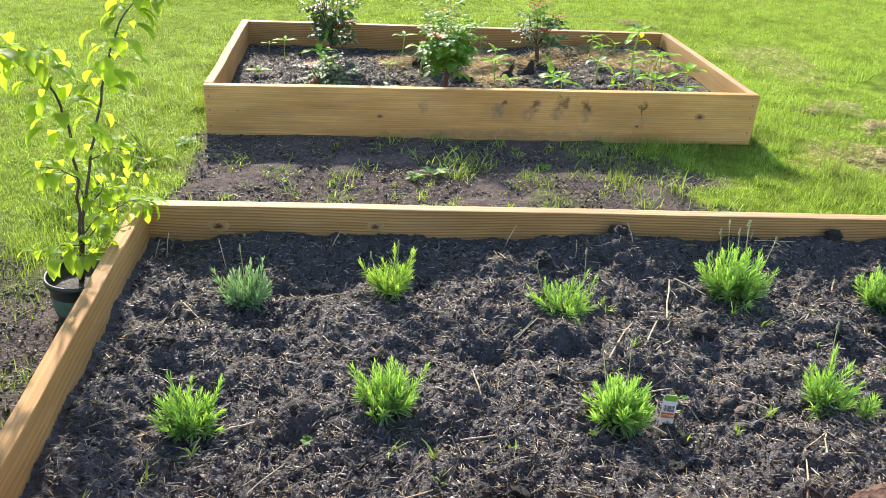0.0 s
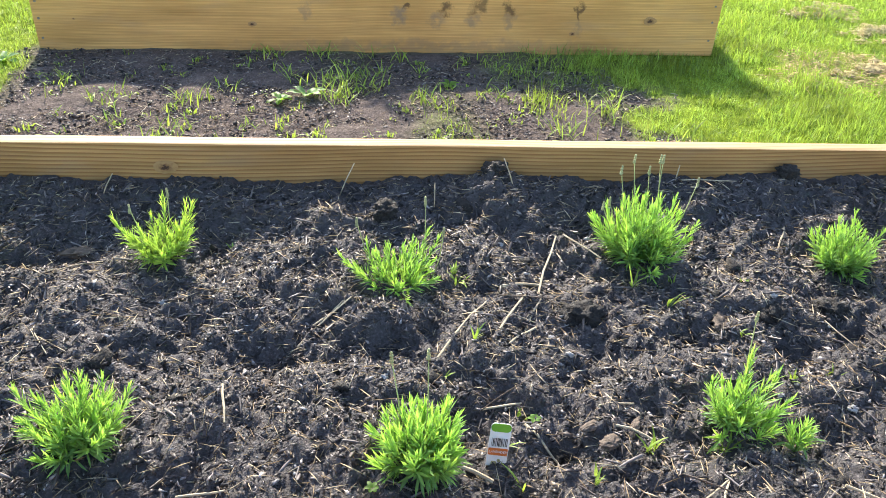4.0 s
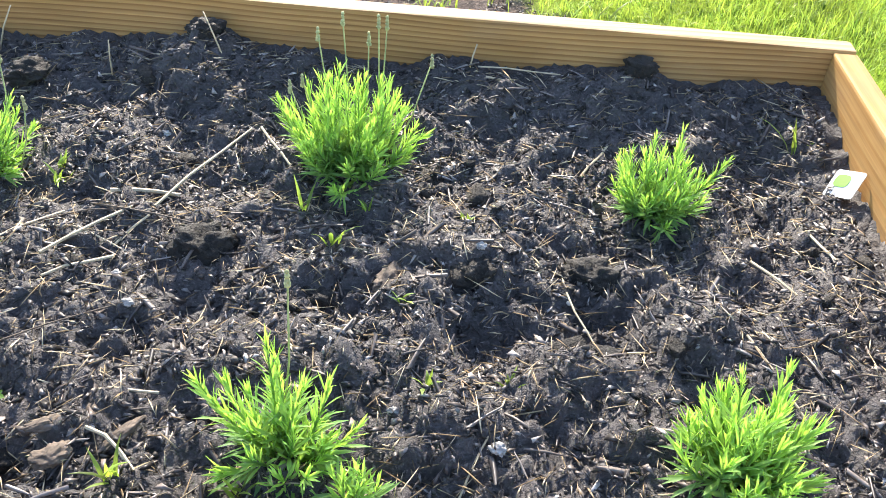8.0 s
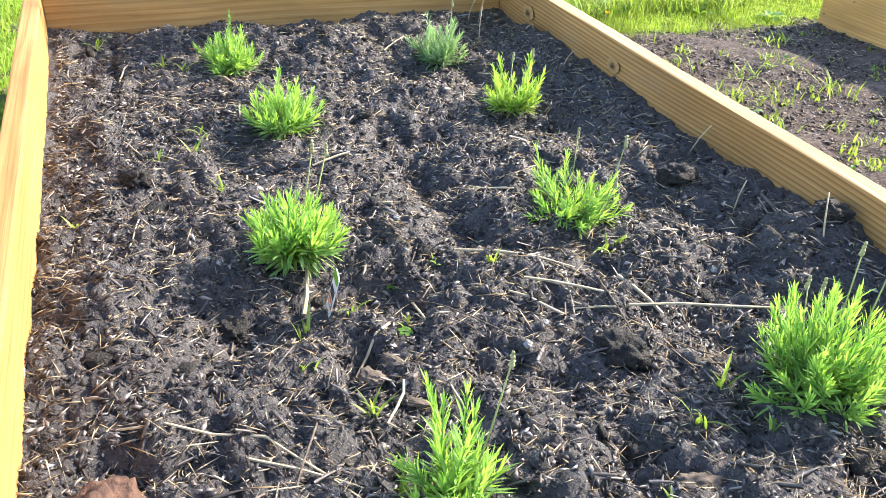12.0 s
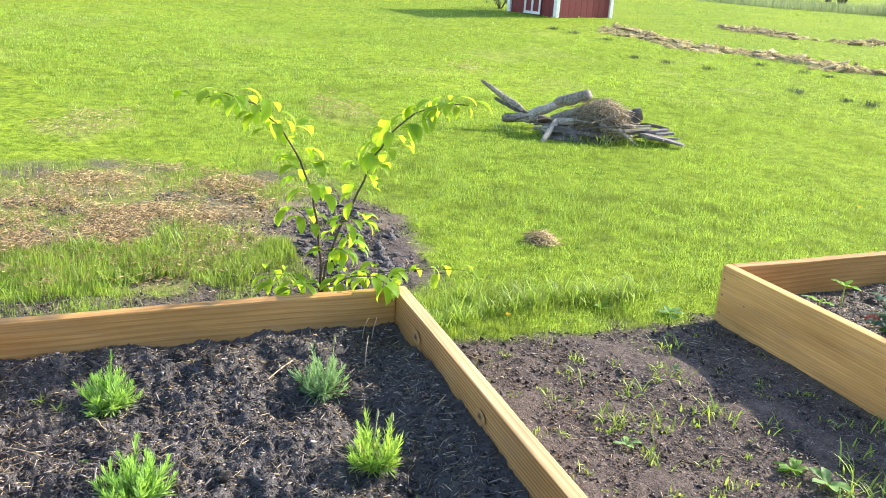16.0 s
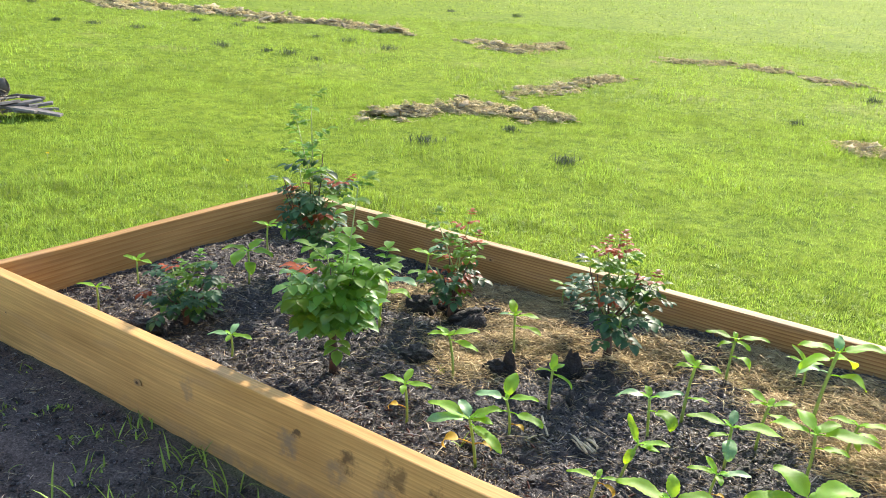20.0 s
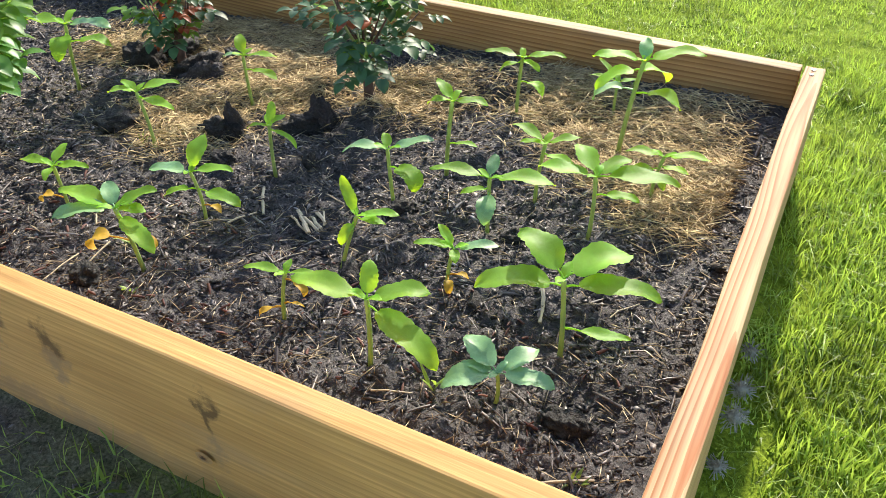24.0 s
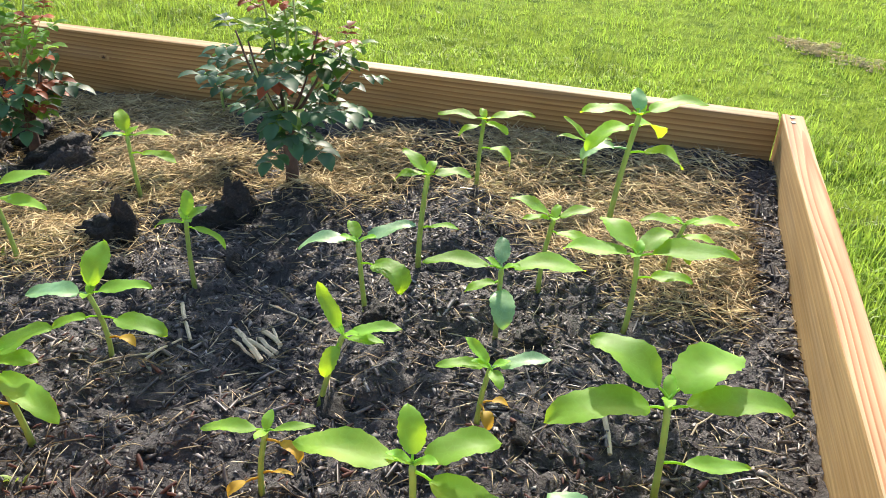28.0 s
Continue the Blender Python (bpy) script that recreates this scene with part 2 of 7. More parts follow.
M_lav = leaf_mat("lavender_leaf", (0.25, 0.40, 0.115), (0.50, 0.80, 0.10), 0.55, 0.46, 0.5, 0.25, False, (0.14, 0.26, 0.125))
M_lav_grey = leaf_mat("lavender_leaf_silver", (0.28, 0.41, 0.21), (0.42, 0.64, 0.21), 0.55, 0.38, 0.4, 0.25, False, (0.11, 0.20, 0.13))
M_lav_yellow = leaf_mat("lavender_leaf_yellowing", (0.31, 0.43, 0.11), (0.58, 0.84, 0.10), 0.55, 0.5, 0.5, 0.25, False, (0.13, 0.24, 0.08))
M_bud = plain("lavender_bud", (0.33, 0.33, 0.16), 0.8, 0.3, 120)
M_stalk = plain("green_stalk", (0.33, 0.37, 0.13), 0.6, 0.3, 60)
M_sun_leaf = leaf_mat("sunflower_leaf", (0.225, 0.475, 0.055), (0.66, 0.96, 0.025), 0.5, 0.54, 0.3, 0.28, True)
# the same leaf with pale blue sky reflection put into its colour
M_sun_blue = leaf_mat("sunflower_leaf_sky_tinted", (0.21, 0.40, 0.17), (0.40, 0.68, 0.09), 0.45, 0.32, 0.2, 0.45, True)
M_sun_dry = leaf_mat("yellowed_leaf", (0.55, 0.33, 0.03), (0.8, 0.45, 0.04), 0.6, 0.35, 0.2)
M_sun_stem = leaf_mat("sunflower_stem", (0.36, 0.46, 0.13), (0.5, 0.62, 0.1), 0.5, 0.25, 0.2)
M_rose_leaf = leaf_mat("rose_leaf", (0.045, 0.11, 0.05), (0.18, 0.36, 0.06), 0.5, 0.28, 0.45, 0.28)
M_rose_fresh = leaf_mat("rose_leaf_fresh", (0.11, 0.24, 0.04), (0.44, 0.70, 0.06), 0.5, 0.48, 0.35, 0.22)
M_rose_red = leaf_mat("rose_leaf_red", (0.36, 0.085, 0.035), (0.66, 0.17, 0.055), 0.5, 0.4, 0.4, 0.22)
M_rose_bark = plain("rose_trunk", (0.11, 0.06, 0.04), 0.8, 0.4, 70, 0, 0.8, 0.004)
M_tree_leaf = leaf_mat("sapling_leaf", (0.16, 0.28, 0.03), (0.62, 0.85, 0.05), 0.55, 0.58, 0.3, 0.2)
M_tree_bark = plain("sapling_bark", (0.07, 0.045, 0.035), 0.6, 0.3, 80)
M_log = plain("weathered_wood", (0.29, 0.25, 0.205), 0.9, 0.55, 70, 0, 1.0, 0.02)
M_log_pale = plain("barkless_wood", (0.42, 0.365, 0.30), 0.9, 0.35, 90, 0, 0.9, 0.012)
M_bark = plain("dark_bark", (0.12, 0.10, 0.085), 0.9, 0.5, 25, 0, 0.9, 0.012)
M_board_old = plain("grey_old_board", (0.17, 0.15, 0.14), 0.8, 0.4, 20)
M_red = plain("barn_red_siding", (0.17, 0.012, 0.016), 0.6, 0.15, 10)
M_white = plain("white_trim", (0.75, 0.75, 0.74), 0.5, 0.08, 12)
M_roof = plain("roof_shingle", (0.06, 0.06, 0.06), 0.85, 0.3, 20)
M_pot = plain("black_plastic", (0.018, 0.022, 0.022), 0.38, 0.2, 40)
M_potband = plain("green_pot_band", (0.07, 0.13, 0.09), 0.45, 0.15, 40)
M_tag = plain("tag_white", (0.78, 0.79, 0.78), 0.4, 0.05, 60)
M_tagorange = plain("tag_orange", (0.62, 0.16, 0.03), 0.45, 0.08, 60)
M_taggreen = plain("tag_green", (0.17, 0.42, 0.03), 0.45, 0.1, 60)
M_ink = plain("tag_ink", (0.03, 0.03, 0.03), 0.5, 0.1, 60)
M_bush = leaf_mat("bush_leaf", (0.06, 0.12, 0.03), (0.16, 0.28, 0.05), 0.6, 0.3, 0.4)
M_reed = leaf_mat("meadow_reed", (0.23, 0.29, 0.15), (0.42, 0.50, 0.24), 0.8, 0.33, 0.45, 0.1)


def shred_mat(name, stops, rough=0.75):
    m, nt, b = material(name)
    at = nt.nodes.new("ShaderNodeAttribute")
    at.attribute_name = "tint"
    n = tex_noise(nt, obj_vec(nt), 150.0, 3.0)
    c = mixc(nt, 1.0, ramp(nt, at.outputs["Fac"], stops), ramp(nt, n, [(0.3, (0.7, 0.7, 0.7)), (0.7, (1.2, 1.2, 1.2))]), "MULTIPLY")
    nt.links.new(c, b.inputs["Base Color"])
    b.inputs["Roughness"].default_value = rough
    b.inputs["Specular IOR Level"].default_value = 0.4
    return m


M_shred = shred_mat("mulch_shreds_mixed", [(0.0, (0.018, 0.015, 0.014)), (0.35, (0.060, 0.051, 0.050)), (0.6, (0.132, 0.106, 0.094)), (0.85, (0.215, 0.187, 0.175)), (1.0, (0.40, 0.365, 0.345))], 0.45)
M_strawbits = shred_mat("straw_bits", [(0.0, (0.16, 0.11, 0.06)), (0.5, (0.36, 0.28, 0.17)), (1.0, (0.58, 0.49, 0.34))])
M_haybits = shred_mat("cut_hay", [(0.0, (0.22, 0.145, 0.07)), (0.5, (0.50, 0.365, 0.18)), (1.0, (0.74, 0.60, 0.34))])
M_haymat = shred_mat("matted_hay", [(0.0, (0.24, 0.185, 0.105)), (0.5, (0.36, 0.285, 0.17)), (1.0, (0.48, 0.39, 0.25))], 0.95)
M_grit = shred_mat("grit", [(0.0, (0.05, 0.045, 0.04)), (0.6, (0.2, 0.19, 0.18)), (1.0, (0.5, 0.49, 0.47))])
M_clump = shred_mat("soil_crumbs", [(0.0, (0.012, 0.010, 0.009)), (0.6, (0.045, 0.038, 0.034)), (1.0, (0.13, 0.11, 0.096))], 0.7)
M_grassclump = plain("wet_cut_grass", (0.12, 0.14, 0.07), 0.85, 0.4, 60, 0, 0.8, 0.01)
M_yellow = leaf_mat("dandelion_petal", (0.75, 0.5, 0.01), (0.8, 0.6, 0.02), 0.6, 0.3, 0.1, 0.1)
M_ridge = leaf_mat("old_hay", (0.80, 0.67, 0.42), (0.92, 0.80, 0.52), 0.9, 0.45, 0.35, 0.05)

# ---- building helpers ----
def smooth(a, b, x):
    t = np.clip((x - a) / (b - a), 0, 1)
    return t * t * (3 - 2 * t)


def lattice_noise(x, y, scale, seed=0):
    """Value noise on arrays, 0 to 1."""
    x, y = np.asarray(x, float) * scale + seed * 17.3, np.asarray(y, float) * scale + seed * 9.1
    xi, yi = np.floor(x), np.floor(y)
    fx, fy = x - xi, y - yi
    fx, fy = fx * fx * (3 - 2 * fx), fy * fy * (3 - 2 * fy)

    def h(a, b):
        s = np.sin(a * 127.1 + b * 311.7 + seed * 74.7) * 43758.5453
        return s - np.floor(s)
    return (h(xi, yi) * (1 - fx) + h(xi + 1, yi) * fx) * (1 - fy) + (h(xi, yi + 1) * (1 - fx) + h(xi + 1, yi + 1) * fx) * fy


def np_mesh(name, verts, faces, mat, tint=None, smooth_faces=False):
    """A mesh from arrays: verts (n, 3), faces (m, 3 or 4)."""
    me = bpy.data.meshes.new(name)
    verts, faces = np.asarray(verts, np.float32), np.asarray(faces, np.int32)
    k = faces.shape[1]
    me.vertices.add(len(verts))
    me.vertices.foreach_set("co", verts.ravel())
    me.loops.add(faces.size)
    me.loops.foreach_set("vertex_index", faces.ravel())
    me.polygons.add(len(faces))
    me.polygons.foreach_set("loop_start", np.arange(0, faces.size, k, dtype=np.int32))
    if tint is not None:
        a = me.attributes.new("tint", "FLOAT", "POINT")
        a.data.foreach_set("value", np.asarray(tint, np.float32))
    me.update(calc_edges=True)
    me.validate()
    if smooth_faces:
        me.polygons.foreach_set("use_smooth", np.ones(len(faces), bool))
    for mm in (mat if isinstance(mat, (list, tuple)) else [mat]):
        me.materials.append(mm)
    return me


class Build:
    """Gathers pieces of one part: verts, faces and a tint for each vert."""
    def __init__(self):
        self.v, self.f, self.t = [], [], []

    def add(self, verts, faces, tint=0.5):
        o = len(self.v)
        self.v += [tuple(p) for p in verts]
        self.f += [tuple(i + o for i in q) for q in faces]
        self.t += [tint] * len(verts)

    def mesh(self, name, mat, flat=False):
        me = bpy.data.meshes.new(name)
        me.from_pydata(self.v, [], self.f)
        a = me.attributes.new("tint", "FLOAT", "POINT")
        a.data.foreach_set("value", np.asarray(self.t, np.float32))
        me.materials.append(mat)
        if not flat:
            me.polygons.foreach_set("use_smooth", np.ones(len(self.f), bool))
        return me


def tube(b, pts, radii, sides=6, tint=0.5, cap=True):
    """A tapered tube along points."""
    pts = [Vector(p) for p in pts]
    vs, fs = [], []
    ref = Vector((0.31, 0.2, 0.93))
    for i, p in enumerate(pts):
        d = (pts[min(i + 1, len(pts) - 1)] - pts[max(i - 1, 0)]).normalized()
        if abs(d.dot(ref)) > 0.95:
            ref = Vector((1, 0, 0.1)).normalized()
        u = d.cross(ref).normalized()
        w = d.cross(u)
        r = radii[i] if isinstance(radii, (list, tuple)) else radii
        vs += [p + r * (u * math.cos(2 * math.pi * k / sides) + w * math.sin(2 * math.pi * k / sides)) for k in range(sides)]
    for i in range(len(pts) - 1):
        for k in range(sides):
            a, c = i * sides + k, i * sides + (k + 1) % sides
            fs.append((a, c, c + sides, a + sides))
    if cap:
        fs.append(tuple(range(sides))[::-1])
        fs.append(tuple(range(len(vs) - sides, len(vs))))
    b.add(vs, fs, tint)


def leaf(b, base, way, up, length, width, droop=0.3, fold=0.25, segs=4, belly=0.4, tint=0.5, wave=0.0, rng=random):
    """A leaf blade: folded on its midrib, drooping along its length."""
    way, up = Vector(way).normalized(), Vector(up)
    side = way.cross(up)
    if side.length < 1e-4:
        side = way.cross(Vector((1, 0.3, 0)))
    side.normalize()
    nrm = side.cross(way).normalized()
    vs, fs = [], []
    p, ang = Vector(base), 0.0
    for i in range(segs + 1):
        s = i / segs
        w = width * 0.5 * ((s / belly) ** (1.7 * belly) * ((1 - s) / (1 - belly)) ** (1.7 * (1 - belly)) if 0 < s < 1 else (0.06 if s == 0 else 0.0))
        w *= 1 + (wave * rng.uniform(-1, 1) if wave else 0)
        d = (way * math.cos(ang) - nrm * math.sin(ang))
        n2 = (nrm * math.cos(ang) + way * math.sin(ang))
        lift = n2 * (w * fold)
        vs += [p - side * w + lift, p, p + side * w + lift]
        p = p + d * (length / segs)
        ang += droop / segs * 1.6
    for i in range(segs):
        o = i * 3
        fs += [(o, o + 1, o + 4, o + 3), (o + 1, o + 2, o + 5, o + 4)]
    b.add(vs, fs, tint)


def broad_leaf(b, base, way, up, length, width, droop=0.4, fold=0.2, belly=0.38, tint=0.5, rng=random, segs=12, teeth=0.07, wavy=0.10, full=1.0):
    """A broad leaf with a toothed, wavy margin: midrib, half and edge on either side."""
    way, up = Vector(way).normalized(), Vector(up)
    side = way.cross(up)
    if side.length < 1e-3:
        side = way.cross(Vector((1, 0.3, 0)))
    side.normalize()
    nrm = side.cross(way).normalized()
    vs, fs = [], []
    p, ang, ph, bend = Vector(base), 0.0, rng.uniform(0, 6), rng.uniform(-0.25, 0.25)
    for i in range(segs + 1):
        s = i / segs
        w = width * 0.5 * ((max(s, 0.012) / belly) ** (1.6 * belly / full) * ((1 - s) / (1 - belly)) ** (1.55 * (1 - belly) / full) if s < 1 else 0)
        tooth = 1 + teeth * (1 if i % 2 else -1) * (0 < i < segs)
        d = (way * math.cos(ang) - nrm * math.sin(ang) + side * bend * s).normalized()
        n2 = (nrm * math.cos(ang) + way * math.sin(ang))
        for q in (-1, -0.5, 0, 0.5, 1):
            e = abs(q)
            lift = w * fold * (e ** 0.7) + wavy * width * e * e * math.sin(s * 9 + ph + (1.7 if q > 0 else 0))
            vs.append(p + side * (w * q * (tooth if e == 1 else 1)) + n2 * lift)
        p = p + d * (length / segs)
        ang += droop / segs * (0.5 + 1.9 * s)
    for i in range(segs):
        for k in range(4):
            o = i * 5 + k
            fs.append((o, o + 1, o + 6, o + 5))
    b.add(vs, fs, tint)


def lump(b, c, r, rng, squash=0.7, tint=0.5, rough=0.3, n=1):
    """An uneven lump."""
    bm = bmesh.new()
    bmesh.ops.create_icosphere(bm, subdivisions=n, radius=1)
    rot = Euler((rng.uniform(0, 6), rng.uniform(0, 6), rng.uniform(0, 6))).to_matrix()
    vs = []
    for v in bm.verts:
        q = rot @ v.co * (1 + rng.uniform(-rough, rough))
        vs.append((c[0] + q.x * r, c[1] + q.y * r, c[2] + q.z * r * squash))
    b.add(vs, [[v.index for v in f.verts] for f in bm.faces], tint)
    bm.free()


def part(name, me, parent=None, label="", m=None):
    ob = new(name, me)
    if parent:
        ob.parent = parent
    if m is not None:
        ob.matrix_basis = m
    return tagged(ob, label) if label else ob


def thing(name, at, label, category, group="", turn=0.0):
    e = new(name)
    e.empty_display_size = 0.05
    e.matrix_basis = pose(*at, 0, 0, turn)
    return tagged(e, label, category, group)


def box_mesh(name, lx, ly, lz, mat, bevel=0.004, jitter=0.0, rng=random):
    """A sawn timber or panel centred on x and y, standing on z = 0, edges eased."""
    bm = bmesh.new()
    bmesh.ops.create_cube(bm, size=1)
    for v in bm.verts:
        v.co = Vector((v.co.x * lx, v.co.y * ly, (v.co.z + 0.5) * lz))
    if lx > 0.5:
        cuts = max(2, int(lx / 0.12))
        es = [e for e in bm.edges if abs(e.verts[0].co.x - e.verts[1].co.x) > lx * 0.9]
        bmesh.ops.subdivide_edges(bm, edges=es, cuts=cuts, use_grid_fill=True)
    if bevel:
        es = [e for e in bm.edges if len(e.link_faces) == 2 and e.calc_face_angle(0) > 0.5]
        bmesh.ops.bevel(bm, geom=es, offset=bevel, segments=2, affect="EDGES", profile=0.6)
    if jitter:
        for v in bm.verts:
            v.co.y += jitter * (noise.noise(Vector((v.co.x * 3.1, 0.3, lx))) - 0.0)
            v.co.z += 0.6 * jitter * noise.noise(Vector((v.co.x * 2.3, 5.3, ly))) if v.co.z > lz * 0.5 else 0
    me = bpy.data.meshes.new(name)
    bm.to_mesh(me)
    bm.free()
    me.materials.append(mat)
    return me


# ---- the plan, in metres ----
T = 0.038
AX0, AX1, AY0, AY1, ATOP = -0.86, 1.58, 0.908, 2.2, 0.225      # lavender bed
BX0, BX1, BY0, BY1, BTOP = -0.885, 1.555, 3.428, 4.685, 0.210     # rose and sunflower bed
GROUND = -0.02
B_TILT = 0.0122      # the rose bed climbs a little towards the east


def south_edge(x):
    """The lavender bed's south board stands a little askew."""
    return AY0 + 0.0176 * (x - AX0)


def front_b(x):
    """The rose bed's front board stands askew too."""
    return BY0 + 0.017 * (x - BX0)


def east_b(y):
    """Outer face of the rose bed's east board, which leans in towards the back."""
    return BX1 + 0.027 * (BY1 - y)


def land(x, y):
    """Height of the ground."""
    x, y = np.asarray(x, float), np.asarray(y, float)
    r = np.hypot(x, y - 2.5)
    z = GROUND + 0.017 * np.clip(r - 3.2, 0, 30) - 0.004 * np.clip(r - 45, 0, 400)
    z = z + 0.018 * (lattice_noise(x, y, 1.7, 3) - 0.5) * smooth(2.0, 5.0, r)
    return z + 0.16 * (lattice_noise(x, y, 0.14, 4) - 0.5) * smooth(7, 16, r)


def bare(x, y):
    """How bare the ground is: 1 is open earth, 0 full lawn."""
    x, y = np.asarray(x, float), np.asarray(y, float)
    w = 0.10 * (lattice_noise(x, y, 5, 7) - 0.5) + 0.10 * (lattice_noise(x, y, 14, 8) - 0.5)
    gap = smooth(-0.05, 0.05, x + 0.93 + w) * smooth(-0.12, 0.12, 1.1 + 0.25 * (3.25 - y) - x + 2.6 * w) * smooth(2.0, 2.1, y) * smooth(3.6, 3.4, y)
    tufts = smooth(0.55, 0.75, lattice_noise(x, y, 3.3, 21)) * smooth(0.0, 0.5, x) * 0.85
    gap = gap * (1 - 0.25 * tufts)
    strip = smooth(-1.68, -1.5, x + 1.5 * w) * smooth(-0.7, -0.85, x) * smooth(0.7, 0.9, y + w) * smooth(2.4, 2.15, y + w) * (0.7 + 0.3 * smooth(0.3, 0.6, lattice_noise(x, y, 7, 14)))
    pot = smooth(1.15, 0.85, np.hypot((x + 2.05) / 0.72, (y - 2.31) / 0.36) + 2.4 * w)
    thatch = smooth(0.25, -0.2, np.hypot((x + 2.55) / 0.80, (y - 1.30) / 1.05) - 1.0 + 3.2 * w + 1.2 * (lattice_noise(x, y, 2.2, 9) - 0.5)) * (0.45 + 0.55 * smooth(0.3, 0.6, lattice_noise(x, y, 6, 10))) * smooth(0.42, 0.60, y + 1.5 * w)
    return np.clip(np.maximum.reduce([gap, strip, pot, 0.85 * thatch]), 0, 1)


def thatched(x, y):
    """Dry cut grass lying on the ground: patches of hay on the lawn."""
    x, y = np.asarray(x, float), np.asarray(y, float)
    w = 0.8 * (lattice_noise(x, y, 1.3, 11) - 0.5) + 0.6 * (lattice_noise(x, y, 4.3, 12) - 0.5)
    out = smooth(0.3, -0.2, np.hypot((x + 2.55) / 0.84, (y - 1.30) / 1.08) - 1.0 + 0.7 * w) * (0.35 + 0.65 * smooth(0.35, 0.65, lattice_noise(x, y, 4, 13))) * smooth(0.40, 0.60, y + 0.25 * w)
    for cx, cy, rx, ry, k in HAY:
        d = np.hypot((x - cx) / rx, (y - cy) / ry)
        out = np.maximum(out, k * smooth(1.05, 0.5, d + 2.0 * w))
    far = np.hypot(x, y - 2.5)
    return np.maximum(out, 0.4 * smooth(5.5, 8.0, far) * smooth(16.0, 12.0, far) * smooth(0.70, 0.88, lattice_noise(x, y, 1.6, 15)))


HAY = [(2.1, 3.35, 0.35, 0.22, 0.8), (2.2, 4.0, 0.22, 0.18, 0.7), (-1.27, 0.45, 0.11, 0.15, 0.6), (-0.86, 0.53, 0.12, 0.13, 0.9), (-0.53, 0.57, 0.10, 0.10, 0.7), (2.3, 4.9, 0.3, 0.4, 0.5),
       (-5.2, 3.0, 0.5, 0.25, 0.45), (-4.6, 1.2, 0.4, 0.4, 0.45), (-7.5, 5.2, 0.6, 0.3, 0.4)]


# ---- ground: one sheet to the horizon ----
def axis(lo, hi, step, far):
    mid = list(np.arange(lo, hi + 1e-6, step))
    out, d, p = [], step, hi
    while p < far:
        d *= 1.18
        p += d
        out.append(p)
    left, d, p = [], step, lo
    while p > -far:
        d *= 1.18
        p -= d
        left.append(p)
    return np.array(left[::-1] + mid + out)


gx, gy = axis(-5.0, 3.6, 0.045, 900), axis(-1.0, 9.0, 0.045, 900)
X, Y = np.meshgrid(gx, gy)
dirt = bare(X, Y)
hay = thatched(X, Y)
near = (np.abs(X + 0.7) < 4.3) & (np.abs(Y - 4) < 5)
Z = land(X, Y) + np.where(near, dirt * (0.022 * (lattice_noise(X, Y, 9, 5) - 0.5) + 0.012 * (lattice_noise(X, Y, 27, 6) - 0.5)), 0)
n1, n0 = X.shape[0], X.shape[1]
idx = np.arange(n1 * n0).reshape(n1, n0)
quads = np.stack([idx[:-1, :-1], idx[:-1, 1:], idx[1:, 1:], idx[1:, :-1]], -1).reshape(-1, 4)
M_ground, nt, bs = material("lawn_and_earth")
gv = obj_vec(nt)
at = nt.nodes.new("ShaderNodeAttribute")
at.attribute_name = "tint"
at2 = nt.nodes.new("ShaderNodeAttribute")
at2.attribute_name = "hay"
f1, f2, f3, f4 = tex_noise(nt, gv, 180, 5, 0.7), tex_noise(nt, gv, 38, 4, 0.65), tex_noise(nt, gv, 2.3, 3), tex_noise(nt, gv, 0.35, 3)
earth = mixc(nt, 1.0, ramp(nt, f1, [(0.3, (0.038, 0.032, 0.028)), (0.58, (0.168, 0.135, 0.120)), (0.8, (0.35, 0.295, 0.27))]),
             ramp(nt, f2, [(0.3, (0.6, 0.6, 0.6)), (0.7, (1.2, 1.18, 1.15))]), "MULTIPLY")
green = mixc(nt, 1.0, ramp(nt, f1, [(0.3, (0.085, 0.13, 0.017)), (0.7, (0.33, 0.45, 0.05))]),
             ramp(nt, f3, [(0.3, (0.80, 0.84, 0.78)), (0.7, (1.08, 1.05, 1.0))]), "MULTIPLY")
green = mixc(nt, 1.0, green, ramp(nt, tex_noise(nt, gv, 11.0, 5, 0.7), [(0.34, (0.42, 0.50, 0.4)), (0.60, (1.15, 1.12, 1.05))]), "MULTIPLY")
green = mixc(nt, 1.0, green, ramp(nt, f4, [(0.3, (0.88, 0.92, 0.85)), (0.7, (1.15, 1.08, 1.0))]), "MULTIPLY")
dry = ramp(nt, f1, [(0.3, (0.24, 0.19, 0.095)), (0.7, (0.58, 0.47, 0.26))])
col = mixc(nt, at2.outputs["Fac"], mixc(nt, at.outputs["Fac"], green, earth), dry)
nt.links.new(col, bs.inputs["Base Color"])
bs.inputs["Roughness"].default_value = 0.9
bs.inputs["Specular IOR Level"].default_value = 0.05
lift = nt.nodes.new("ShaderNodeMath")
lift.operation = "MULTIPLY_ADD"
lift.inputs[1].default_value = 5.0
nt.links.new(tex_noise(nt, gv, 14.0, 4, 0.6), lift.inputs[0])
nt.links.new(f1, lift.inputs[2])
bump(nt, bs, lift.outputs[0], 0.6, 0.010)
me = np_mesh("ground", np.stack([X, Y, Z], -1).reshape(-1, 3), quads, M_ground, dirt.ravel(), True)
a = me.attributes.new("hay", "FLOAT", "POINT")
a.data.foreach_set("value", (hay * 0.4).ravel().astype(np.float32))
ground = tagged(new("ground", me), "mown green lawn with bare dark earth round the beds", "ground", kind="structure")

